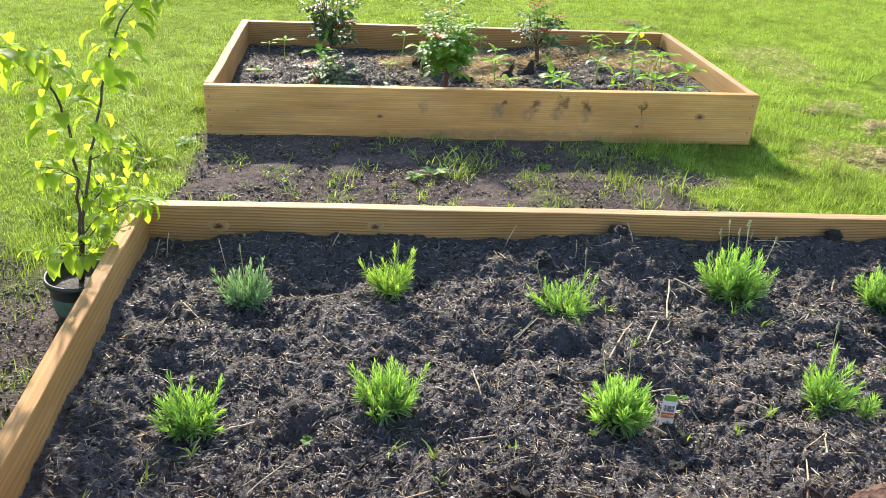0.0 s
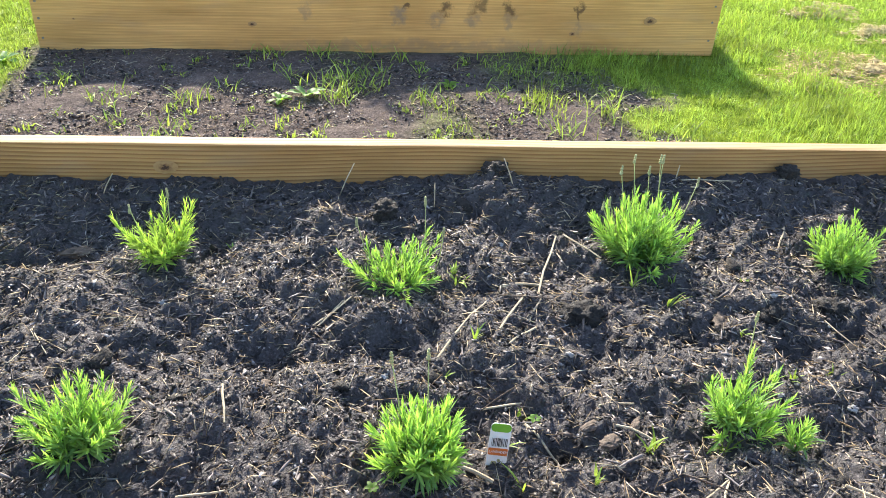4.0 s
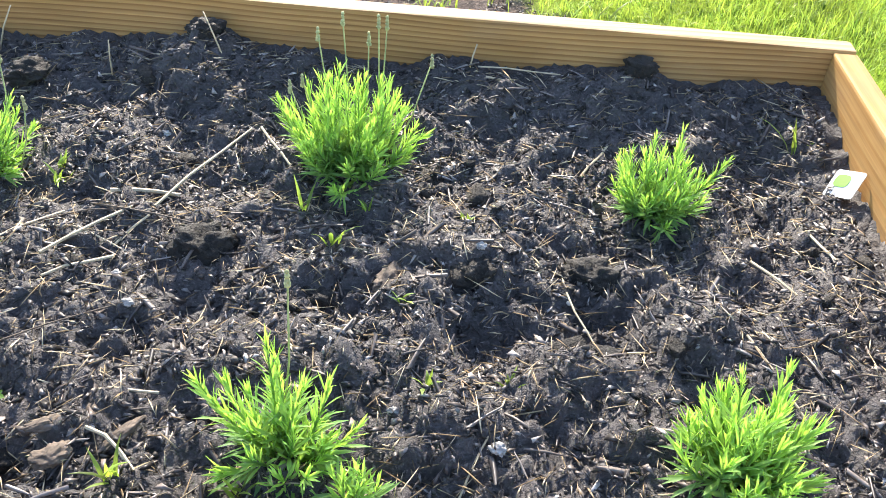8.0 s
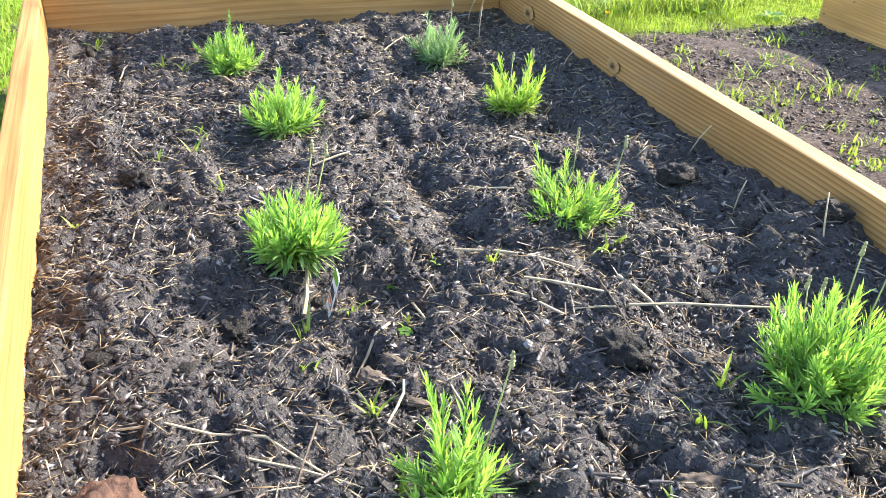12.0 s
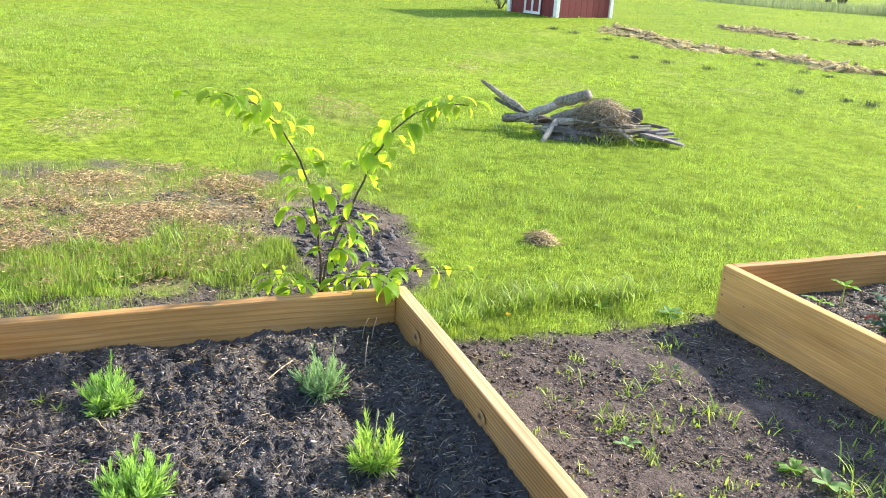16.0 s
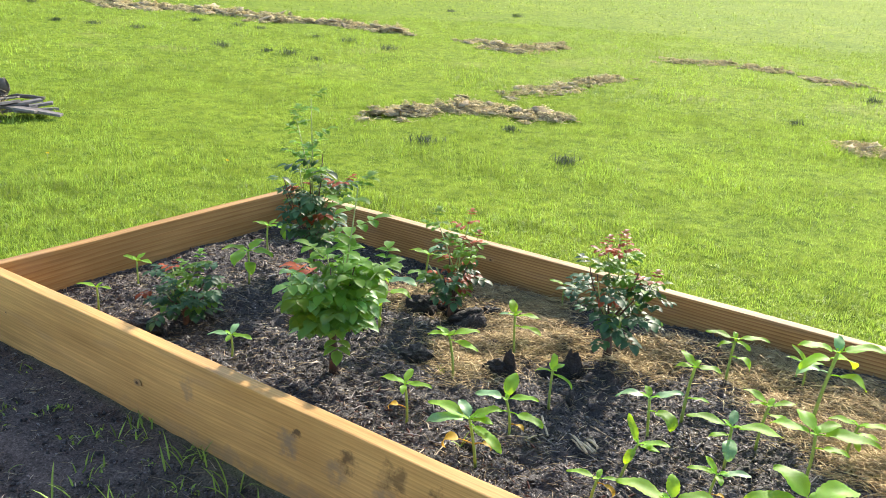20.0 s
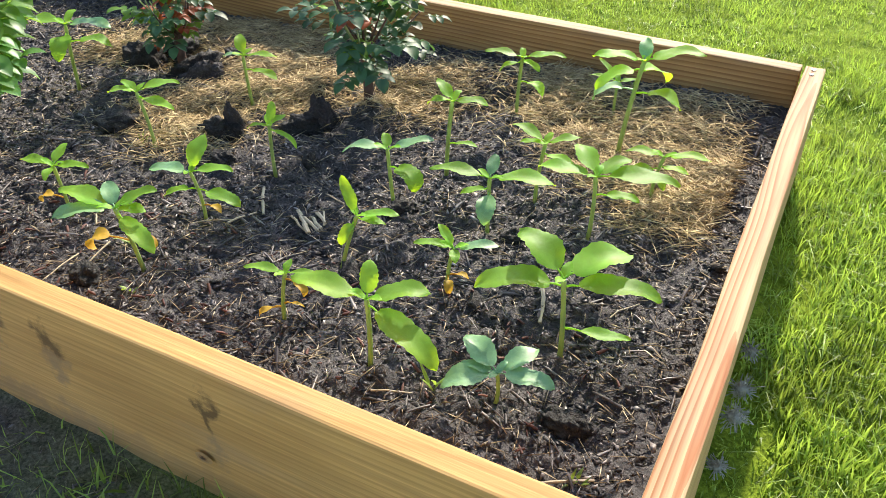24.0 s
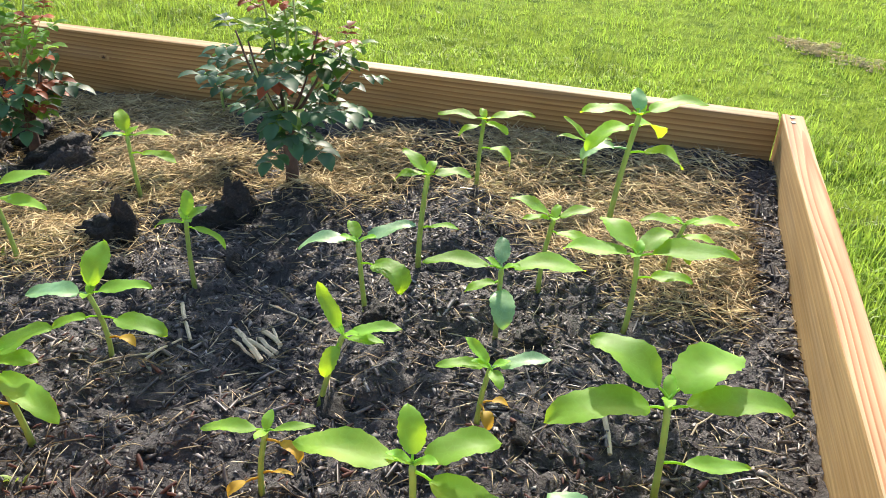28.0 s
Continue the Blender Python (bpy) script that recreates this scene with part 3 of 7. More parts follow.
# ---- the two raised beds: boards on edge, nailed at the corners ----
def board(parent, name, cx, cy, length, along, top, height, mat, label="", knots=(), face=-1):
    """along: 'x' or 'y'. knots: (place along, height, size) on the face towards face * local y."""
    me = box_mesh(name, length, T, height, mat, 0.004, 0.004)
    ob = part(name, me, parent, label, pose(cx, cy, top - height, 0, 0, 0 if along == "x" else 90))
    for kx, kz, kr in knots:
        b = Build()
        n = 18
        wob = [1 + 0.22 * noise.noise(Vector((math.cos(6.2832 * i / n), math.sin(6.2832 * i / n), kx * 9))) for i in range(n)]
        vs = [(0, 0.0012 * face, 0)]
        for ring, (q, dy) in enumerate(((0.6, 0.0010), (1.0, 0.0001))):
            vs += [(q * wob[i] * math.cos(6.2832 * i / n), dy * face, 0.6 * q * wob[i] * math.sin(6.2832 * i / n)) for i in range(n)]
        fs = [(0, 1 + i, 1 + (i + 1) % n) for i in range(n)] + [(1 + i, 1 + n + i, 1 + n + (i + 1) % n, 1 + (i + 1) % n) for i in range(n)]
        b.add(vs, fs)
        part("knot", b.mesh("knot", M_knot), ob, "", pose(kx, face * (T / 2 + 0.0028), kz) @ Matrix.Diagonal((kr, 1, kr, 1)))
    return ob


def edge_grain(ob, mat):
    """The upper edge of a board has its own material, with its own grain and tone."""
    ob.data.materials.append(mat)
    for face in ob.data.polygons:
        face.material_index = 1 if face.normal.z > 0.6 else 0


def nails(parent, spots):
    b = Build()
    tube(b, [(0, 0, -0.002), (0, 0, 0.0015)], 0.0045, 8)
    me = b.mesh("nail", M_steel, True)
    for (x, y, z, rx, ry) in spots:
        part("nail", me, parent, "", pose(x, y, z, rx, ry))


bed_a = thing("raised_bed", (0, 0, 0), "low raised bed of pine boards planted with lavender", "raised bed", "raised beds")
acx, acy = (AX0 + AX1) / 2, (AY0 + AY1) / 2
nb = board(bed_a, "board", acx, AY1 - T / 2, AX1 - AX0, "x", ATOP, 0.24, M_wood_n, "", [(-0.985, 0.178, 0.032), (-0.53, 0.185, 0.027), (-0.955, 0.150, 0.015)], -1)
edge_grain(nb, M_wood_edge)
sb = board(bed_a, "board", acx, south_edge(acx) + T / 2, AX1 - AX0, "x", ATOP, 0.24, M_wood)
sb.rotation_euler.z = math.atan(0.0176)
board(bed_a, "board", AX0 + T / 2, acy, AY1 - AY0 - 2 * T - 0.002, "y", ATOP - 0.001, 0.24, M_wood)
board(bed_a, "board", AX1 - T / 2, acy + 0.0215, AY1 - south_edge(AX1) - 2 * T - 0.003, "y", ATOP - 0.003, 0.24, M_wood)
nails(bed_a, [(x, y, z, 90 * s, 0) for x in (AX0 + 0.02, AX1 - 0.02) for y, s in ((AY0, 1), (AY1, -1)) for z in (0.05, 0.17)])

bed_b = thing("raised_bed", (0, 0, 0), "low raised bed of pine boards with roses and sunflower seedlings", "raised bed", "raised beds")
bcx, bcy = 0.3525, 4.0965
fb = board(bed_b, "board", bcx, front_b(bcx) + T / 2, 2.475, "x", BTOP, 0.24, M_wood_stained, "",
           [(-0.49, 0.115, 0.016), (0.68, 0.085, 0.014), (0.97, 0.135, 0.026), (-1.1, 0.13, 0.006)], -1)
fb.rotation_euler.z = math.atan(0.017)
bb = board(bed_b, "board", 0.332, BY1 - T / 2, 2.362, "x", BTOP - 0.002, 0.24, M_wood_n, "", [(-0.2, 0.19, 0.013)], -1)
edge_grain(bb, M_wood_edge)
board(bed_b, "board", BX0 + T / 2, (front_b(BX0) + T + BY1) / 2, BY1 - front_b(BX0) - T - 0.002, "y", BTOP - 0.001, 0.24, M_wood)
eb = board(bed_b, "board", east_b(bcy) - T / 2, bcy, 1.174, "y", BTOP - 0.002, 0.24, M_wood_top)
eb.rotation_euler.z = math.radians(90) + math.atan(0.027)
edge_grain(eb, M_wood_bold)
nails(bed_b, [(x, front_b(x), z, 90, 0) for x in (BX0 + 0.02, 1.565) for z in (0.03, 0.1, 0.16)] + [(BX1 - 0.02, BY1 - y, BTOP - 0.002, 0, 0) for y in (0.02, 0.045)])
bed_b.matrix_basis = Matrix.Translation((bcx, 0, BTOP)) @ Matrix.Rotation(-math.atan(B_TILT), 4, "Y") @ Matrix.Translation((-bcx, 0, -BTOP))

# ---- soil in the beds ----
rs = np.random.RandomState(11)
HOLES_A = [(1.18, 1.63, 0.09, 0.05), (0.40, 1.38, 0.10, 0.03), (0.58, 1.36, 0.05, 0.035), (0.95, 1.36, 0.10, 0.035), (1.05, 1.55, 0.08, 0.03), (0.36, 1.62, 0.09, 0.035),
           (-0.47, 1.78, 0.10, 0.03), (0.10, 1.60, 0.08, 0.03), (-0.14, 1.33, 0.12, 0.03), (-0.75, 2.08, 0.14, 0.03), (1.42, 1.9, 0.1, 0.03), (-0.72, 1.75, 0.08, 0.03),
           (0.28, 1.22, 0.12, 0.03), (0.82, 1.80, 0.08, 0.025), (0.70, 1.6, 0.07, 0.03)]
HOLES_B = [(1.43, 3.70, 0.11, 0.035), (0.215, 4.03, 0.12, 0.03), (-0.39, 3.69, 0.14, 0.03), (0.80, 4.10, 0.12, 0.025), (0.42, 4.14, 0.10, 0.03), (0.62, 4.22, 0.10, 0.03), (1.15, 3.75, 0.1, 0.02), (0.18, 4.36, 0.1, 0.03)]
MOUNDS_A = [(1.25, 2.13, 0.05, 0.022), (0.55, 2.12, 0.07, 0.015), (0.02, 1.12, 0.05, 0.035), (0.9, 1.98, 0.12, 0.02), (0.6, 2.1, 0.12, 0.02), (-0.68, 1.62, 0.08, 0.02), (0.30, 2.03, 0.07, 0.03), (1.02, 1.68, 0.08, 0.02), (0.67, 1.69, 0.06, 0.02)]


def soil_height(x, y, which):
    x, y = np.asarray(x, float), np.asarray(y, float)
    if which == "a":
        z = 0.098 + 0.032 * (x - AX0) / 2.44 + 0.006 * (1.6 - y) + 0.036 * smooth(1.90, 2.14, y) + 0.026 * smooth(-0.62, -0.80, x) * smooth(2.1, 1.8, y)
        holes, mounds, k = HOLES_A, MOUNDS_A, 1.35
    else:
        z = 0.078 + 0.036 * np.clip((x - 0.3) / 1.1, -0.3, 1.1) + 0.03 * smooth(4.40, 4.62, y) * smooth(0.2, 0.9, x)
        holes, mounds, k = HOLES_B, [(-0.2, 4.0, 0.3, 0.015), (0.75, 4.3, 0.08, 0.02)], 0.75
    n = 0.030 * (lattice_noise(x, y, 5.5, 31) - 0.5) + 0.032 * (lattice_noise(x, y, 13, 32) - 0.5) + 0.029 * (np.abs(lattice_noise(x, y, 24, 33) - 0.5) - 0.25) + 0.016 * (np.abs(lattice_noise(x + 0.3 * y, y - 0.3 * x, 55, 34) - 0.5) - 0.25) + 0.008 * (lattice_noise(x, y, 110, 35) - 0.5)
    x0, x1, y0, y1 = (AX0, AX1, AY0, AY1) if which == "a" else (BX0, BX1, BY0, BY1)
    rim = smooth(0.0, 0.10, np.minimum(np.minimum(x - x0, x1 - x), np.minimum(y - y0, y1 - y)) - T)
    z = z + k * n * (0.45 + 0.55 * rim)
    for hx, hy, r, d in holes:
        z = z - 0.75 * d * np.exp(-((x - hx) ** 2 + (y - hy) ** 2) / (0.5 * r * r))
    for hx, hy, r, d in mounds:
        z = z + d * np.exp(-((x - hx) ** 2 + (y - hy) ** 2) / (0.5 * r * r))
    return z


def soil_a(x, y):
    return float(soil_height(x, y, "a"))


def soil_b(x, y):
    return float(soil_height(x, y, "b"))


def soil_sheet(name, x0, x1, y0, y1, which, label):
    xs, ys = np.linspace(x0, x1, int((x1 - x0) / 0.0066)), np.linspace(y0, y1, int((y1 - y0) / 0.0066))
    X, Y = np.meshgrid(xs, ys)
    X = X + 0.0025 * rs.uniform(-1, 1, X.shape)
    X[:, 0], X[:, -1] = x0, x1
    if which == "a":
        low = south_edge(X) + T
        Y = low + (Y - y0) * (y1 - low) / (y1 - y0)
    else:
        low, right = front_b(X) + T, east_b(Y) - T
        Y = low + (Y - y0) * (y1 - low) / (y1 - y0)
        X = x0 + (X - x0) * (right - x0) / (x1 - x0)
    Z = soil_height(X, Y, which) + 0.0035 * rs.uniform(-1, 1, X.shape)
    i = np.arange(X.size).reshape(X.shape)
    q = np.stack([i[:-1, :-1], i[:-1, 1:], i[1:, 1:], i[1:, :-1]], -1).reshape(-1, 4)
    me = np_mesh(name, np.stack([X, Y, Z], -1).reshape(-1, 3), q, M_soil if which == "a" else M_soil_black, None, True)
    return tagged(new(name, me), label, "soil", kind="stuff")


soil_sheet("bed_soil", AX0 + T, AX1 - T, AY0 + T, AY1 - T, "a", "loose dark garden soil filling the lavender bed")
soil_sheet("bed_soil", BX0 + T, BX1 - T, BY0 + T, BY1 - T, "b", "loose dark garden soil filling the rose bed")


def rotations(n, tilt):
    """Rotation matrices: any turn about z, with a random tilt."""
    yaw, a, b = rs.uniform(0, 2 * np.pi, n), rs.normal(0, tilt, n), rs.normal(0, tilt, n)
    cy, sy, ca, sa, cb, sb = np.cos(yaw), np.sin(yaw), np.cos(a), np.sin(a), np.cos(b), np.sin(b)
    o, l = np.zeros(n), np.ones(n)
    rz = np.stack([cy, -sy, o, sy, cy, o, o, o, l], -1).reshape(n, 3, 3)
    rx = np.stack([l, o, o, o, ca, -sa, o, sa, ca], -1).reshape(n, 3, 3)
    ry = np.stack([cb, o, sb, o, l, o, -sb, o, cb], -1).reshape(n, 3, 3)
    return rz @ rx @ ry


def scatter(name, tv, tf, pos, size, tilt, mat, tint, label, category, wobble=0.0, smooth_faces=False):
    """Many copies of one small shape in one mesh of stuff."""
    tv, tf = np.asarray(tv, float), np.asarray(tf, int)
    n = len(pos)
    v = np.broadcast_to(tv, (n, *tv.shape)) * size[:, None, :]
    if wobble:
        v = v * (1 + wobble * rs.uniform(-1, 1, v.shape))
    v = np.einsum("nij,nkj->nki", rotations(n, tilt), v) + pos[:, None, :]
    f = tf[None] + (np.arange(n) * len(tv))[:, None, None]
    me = np_mesh(name, v.reshape(-1, 3), f.reshape(-1, tf.shape[1]), mat, np.repeat(tint, len(tv)), smooth_faces)
    return tagged(new(name, me), label, category, kind="stuff")


bm = bmesh.new()
bmesh.ops.create_icosphere(bm, subdivisions=1, radius=1)
ICO_V, ICO_F = [tuple(v.co) for v in bm.verts], [[v.index for v in f.verts] for f in bm.faces]
bm.free()
bm = bmesh.new()
bmesh.ops.create_icosphere(bm, subdivisions=2, radius=1)
CLOD_V = [tuple(v.co * (1 + 0.35 * noise.noise(v.co * 1.7) + 0.25 * noise.noise(v.co * 4.1))) for v in bm.verts]
CLOD_F = [[v.index for v in f.verts] for f in bm.faces]
bm.free()
FLAKE_V = [(-0.5, -0.5, -0.3), (-0.35, 0.5, 0.0), (0.5, 0.15, -0.2), (0.05, -0.1, 1.0)]
FLAKE_F = [(0, 2, 1), (0, 1, 3), (1, 2, 3), (2, 0, 3)]
SHRED_V = [(-0.5, -0.5, -0.5), (-0.5, 0.4, -0.5), (-0.5, 0, 0.5), (0.05, -0.45, -0.2), (0.05, 0.5, 0.0), (0.0, 0, 0.9), (0.5, -0.2, -0.6), (0.5, 0.25, -0.5), (0.5, 0, 0.3)]
SHRED_F = [(0, 1, 4, 3), (1, 2, 5, 4), (2, 0, 3, 5), (3, 4, 7, 6), (4, 5, 8, 7), (5, 3, 6, 8)]


def spots(n, x0, x1, y0, y1, which):
    x, y = rs.uniform(x0, x1, n), rs.uniform(y0, y1, n)
    return np.stack([x, y, soil_height(x, y, which)], -1)


for which, (x0, x1, y0, y1), k in (("a", (AX0 + 0.06, AX1 - 0.06, AY0 + 0.06, AY1 - 0.06), 1.0), ("b", (BX0 + 0.05, BX1 - 0.025, BY0 + 0.085, BY1 - 0.045), 0.85)):
    where = "lavender bed" if which == "a" else "rose bed"
    n = int(8000 * k)
    p = spots(n, x0, x1, y0, y1, which)
    r = 0.0014 + 0.0035 * rs.uniform(0, 1, n) ** 3
    scatter("soil_crumbs", ICO_V, ICO_F, p, np.stack([r * 1.2, r * 0.9, r * 0.7], -1), 0.6, M_clump, rs.uniform(0, 1, n), "dark crumbs and clods of soil in the " + where, "soil", 0.5)
    n = int(60000 * k)
    p = spots(n, x0, x1, y0, y1, which)
    p[:, 2] += 0.0015
    L = 0.004 + 0.019 * rs.uniform(0, 1, n) ** 2.8
    tint = rs.uniform(0, 1, n) ** (1.6 if which == "a" else 1.8)
    scatter("mulch_shreds", FLAKE_V, FLAKE_F, p, np.stack([L, L * rs.uniform(0.10, 0.42, n), L * rs.uniform(0.06, 0.22, n) + 0.0006], -1), 0.4, M_shred, tint, "shredded dark bark mulch over the " + where, "mulch", 0.25)
    n = int(90 * k)
    p = spots(n, x0, x1, y0, y1, which)
    r = 0.006 + 0.011 * rs.uniform(0, 1, n) ** 2
    scatter("soil_lumps", CLOD_V, CLOD_F, p, np.stack([r * 1.5, r * 1.1, r * 0.55], -1), 0.5, M_clod, rs.uniform(0, 0.7, n), "larger dark lumps of soil in the " + where, "soil", 0.35)
    n = int(1700 * k)
    p = spots(n, x0, x1, y0, y1, which)
    p[:, 2] += 0.003
    L = rs.uniform(0.016, 0.042, n)
    scatter("bark_shreds", SHRED_V, SHRED_F, p, np.stack([L, L * rs.uniform(0.06, 0.2, n), L * 0.06], -1), 0.3, M_shred, rs.uniform(0.2, 0.9, n), "larger brown bark shreds in the " + where, "mulch", 0.2)
    n = int(11000 * k)
    p = spots(n, x0, x1, y0, y1, which)
    p[:, 2] += 0.004
    L = 0.012 + 0.05 * rs.uniform(0, 1, n) ** 2.5
    w = rs.uniform(0.0008, 0.0018, n)
    scatter("straw_bits", FLAKE_V, FLAKE_F, p, np.stack([L, w, w], -1), 0.22, M_strawbits, rs.uniform(0, 1, n) ** 1.6, "small bits of pale straw on the " + where, "straw")
    n = int(420 * k)
    p = spots(n, x0, x1, y0, y1, which)
    p[:, 2] += 0.001
    r = 0.0014 + 0.003 * rs.uniform(0, 1, n) ** 2
    scatter("grit", ICO_V, ICO_F, p, np.stack([r, r * 0.8, r * 0.6], -1), 0.6, M_grit, rs.uniform(0, 1, n), "pale grit and small pebbles in the " + where, "pebbles", 0.2)

# red mulch flecks at the front of the rose bed
n = 420
p = spots(n, 0.3, BX1 - 0.1, BY0 + 0.07, BY0 + 0.42, "b")
p[:, 2] += 0.004
L = 0.004 + 0.018 * rs.uniform(0, 1, n) ** 2
scatter("red_mulch", SHRED_V, SHRED_F, p, np.stack([L, L * 0.3, L * 0.1 + 0.001], -1), 0.3, M_redchip, rs.uniform(0, 1, n), "faded red bark flecks in the rose bed", "mulch")

# dry hay mulch round the back of the rose bed
n = 26000
c = np.array([(-0.01, 4.38), (0.0, 4.32), (0.1, 4.57), (0.18, 4.58), (0.35, 4.35), (0.41, 4.16), (0.46, 4.05), (0.37, 4.13), (0.43, 4.41), (0.5, 4.28), (0.54, 4.33), (0.35, 4.55), (0.54, 4.39), (0.79, 4.42), (0.83, 4.47), (0.78, 4.36), (0.41, 4.53), (0.15, 4.4), (1.08, 4.6), (1.38, 4.44), (1.47, 4.35), (1.34, 4.54), (1.19, 4.35), (1.26, 4.3), (1.49, 4.69), (1.07, 4.47), (1.42, 4.33), (1.42, 4.2), (1.36, 4.28), (1.43, 4.27), (1.2, 4.45), (1.08, 4.56)])
k = rs.randint(0, len(c), n)
xy = c[k] + rs.normal(0, 1, (n, 2)) * np.array([0.062, 0.05])
ok = (xy[:, 0] > BX0 + 0.08) & (xy[:, 0] < BX1 - 0.08) & (xy[:, 1] < BY1 - 0.07)
xy = xy[ok]
n = len(xy)
p = np.column_stack([xy, soil_height(xy[:, 0], xy[:, 1], "b") + rs.uniform(0.002, 0.016, n)])
L, w = rs.uniform(0.02, 0.075, n), rs.uniform(0.0008, 0.0018, n)
scatter("hay_mulch", FLAKE_V, FLAKE_F, p, np.stack([L, w, w], -1), 0.25, M_haybits, rs.uniform(0, 1, n), "dry golden hay lying round the roses", "hay")

# shreds, crumbs and dry stalks on the trodden earth outside the beds
n = 105000
x, y = rs.uniform(-2.9, 1.6, n), rs.uniform(0.7, 3.45, n)
out = (bare(x, y) > 0.45) & ~((x > AX0 - 0.01) & (x < AX1 + 0.01) & (y > AY0 - 0.01) & (y < AY1 + 0.01)) & (y < BY0 - 0.01)
x, y = x[out], y[out]
n = len(x)
L = 0.004 + 0.017 * rs.uniform(0, 1, n) ** 2.5
scatter("earth_shreds", FLAKE_V, FLAKE_F, np.column_stack([x, y, land(x, y) + 0.003]), np.stack([L, L * 0.3, L * 0.12 + 0.001], -1), 0.3, M_shred, rs.uniform(0.1, 0.9, n), "bark shreds and crumbs on the trodden earth", "mulch")
k = rs.choice(n, 9000, replace=False)
L = 0.004 + 0.013 * rs.uniform(0, 1, 9000) ** 3
scatter("earth_crumbs", FLAKE_V, FLAKE_F, np.column_stack([x[k], y[k], land(x[k], y[k]) + 0.002]), np.stack([L * 1.2, L, L * rs.uniform(0.4, 0.9, 9000)], -1), 0.5, M_clump, rs.uniform(0.2, 1, 9000), "loose crumbs of earth on the trodden ground", "soil")
k = rs.choice(n, 6000, replace=False)
L = 0.012 + 0.055 * rs.uniform(0, 1, 6000) ** 2
w = rs.uniform(0.0008, 0.0018, 6000)
scatter("straw_bits", FLAKE_V, FLAKE_F, np.column_stack([x[k], y[k], land(x[k], y[k]) + 0.005]), np.stack([L, w, w], -1), 0.2, M_strawbits, rs.uniform(0, 1, 6000) ** 1.3, "bits of straw trodden into the bare earth", "straw")

# ---- lawn ----
def in_beds(x, y, m=0.012):
    return ((x > AX0 - m) & (x < AX1 + m) & (y > AY0 - m) & (y < AY1 + m)) | ((x > BX0 - m) & (x < east_b(y) + m) & (y > front_b(x) - m) & (y < BY1 + m))


def blades(name, x, y, z, height, width, tint, label, category="grass", mat=None, lean=0.45, far=False):
    n = len(x)
    yaw, ln, tw = rs.uniform(0, 2 * np.pi, n), np.abs(rs.normal(0, lean, n)), rs.uniform(0, 2 * np.pi, n)
    dx, dy = np.cos(yaw), np.sin(yaw)
    wx, wy = np.cos(tw) * width / 2, np.sin(tw) * width / 2
    s1, s2 = height * ln * 0.25, height * ln * 0.85
    z1, z2 = height * 0.5, height * np.clip(1 - 0.35 * ln ** 2, 0.35, 1)
    b = np.stack([x, y, z], -1)
    o = np.zeros(n)
    w = np.stack([wx, wy, o], -1)
    m = b + np.stack([dx * s1, dy * s1, z1], -1)
    t = b + np.stack([dx * s2, dy * s2, z2], -1)
    if far:
        v = np.stack([b - w, b + w, t], 1)
        f = np.arange(3 * n).reshape(-1, 3)
        me = np_mesh(name, v.reshape(-1, 3), f, mat or M_grass, np.repeat(tint, 3))
        return tagged(new(name, me), label, category, kind="stuff")
    v = np.stack([b - w, b + w, m - w * 0.8, m + w * 0.8, t], 1)
    i = (np.arange(n) * 5)[:, None, None]
    f = (np.array([(0, 1, 3), (0, 3, 2), (2, 3, 4)])[None] + i).reshape(-1, 3)
    me = np_mesh(name, v.reshape(-1, 3), f, mat or M_grass, np.repeat(tint, 5))
    return tagged(new(name, me), label, category, kind="stuff")


def sow(n, r0, r1):
    """Places on the lawn in a ring round the beds, on the sides that matter."""
    m = int(n * 2.2)
    r = np.sqrt(rs.uniform(r0 * r0, r1 * r1, m))
    a = rs.uniform(math.radians(38), math.radians(196), m) if r0 > 0 else rs.uniform(0, 2 * np.pi, m)
    x, y = 0.2 + r * np.cos(a), 2.6 + r * np.sin(a)
    ok = ~((x > 1.7) & (y < 2.1)) & (y > -0.2) & ~in_beds(x, y)
    return x[ok][:n], y[ok][:n]


def lawn_tint(x, y, n):
    big = (lattice_noise(x, y, 3.1, 44) - 0.5) * 0.22 + 0.1 + lattice_noise(x, y, 0.9, 41) * 0.25 + lattice_noise(x, y, 0.25, 42) * 0.25
    big = big - 0.45 * smooth(0.58, 0.8, lattice_noise(x, y, 8.0, 47)) - 0.3 * smooth(0.6, 0.8, lattice_noise(x, y, 21.0, 48))
    return np.clip(0.19 + big + rs.uniform(-0.5, 0.5, n), 0, 1)


LAWN_EDGE = [(-60, 2), (-44, 10), (-30, 19), (-20, 28), (-11.5, 35), (-4, 44), (15, 60), (60, 90)]


def beyond(x, y):
    """True past the mown edge, where the tall grass begins."""
    ex, ey = zip(*LAWN_EDGE)
    return y > np.interp(x, ex, ey)


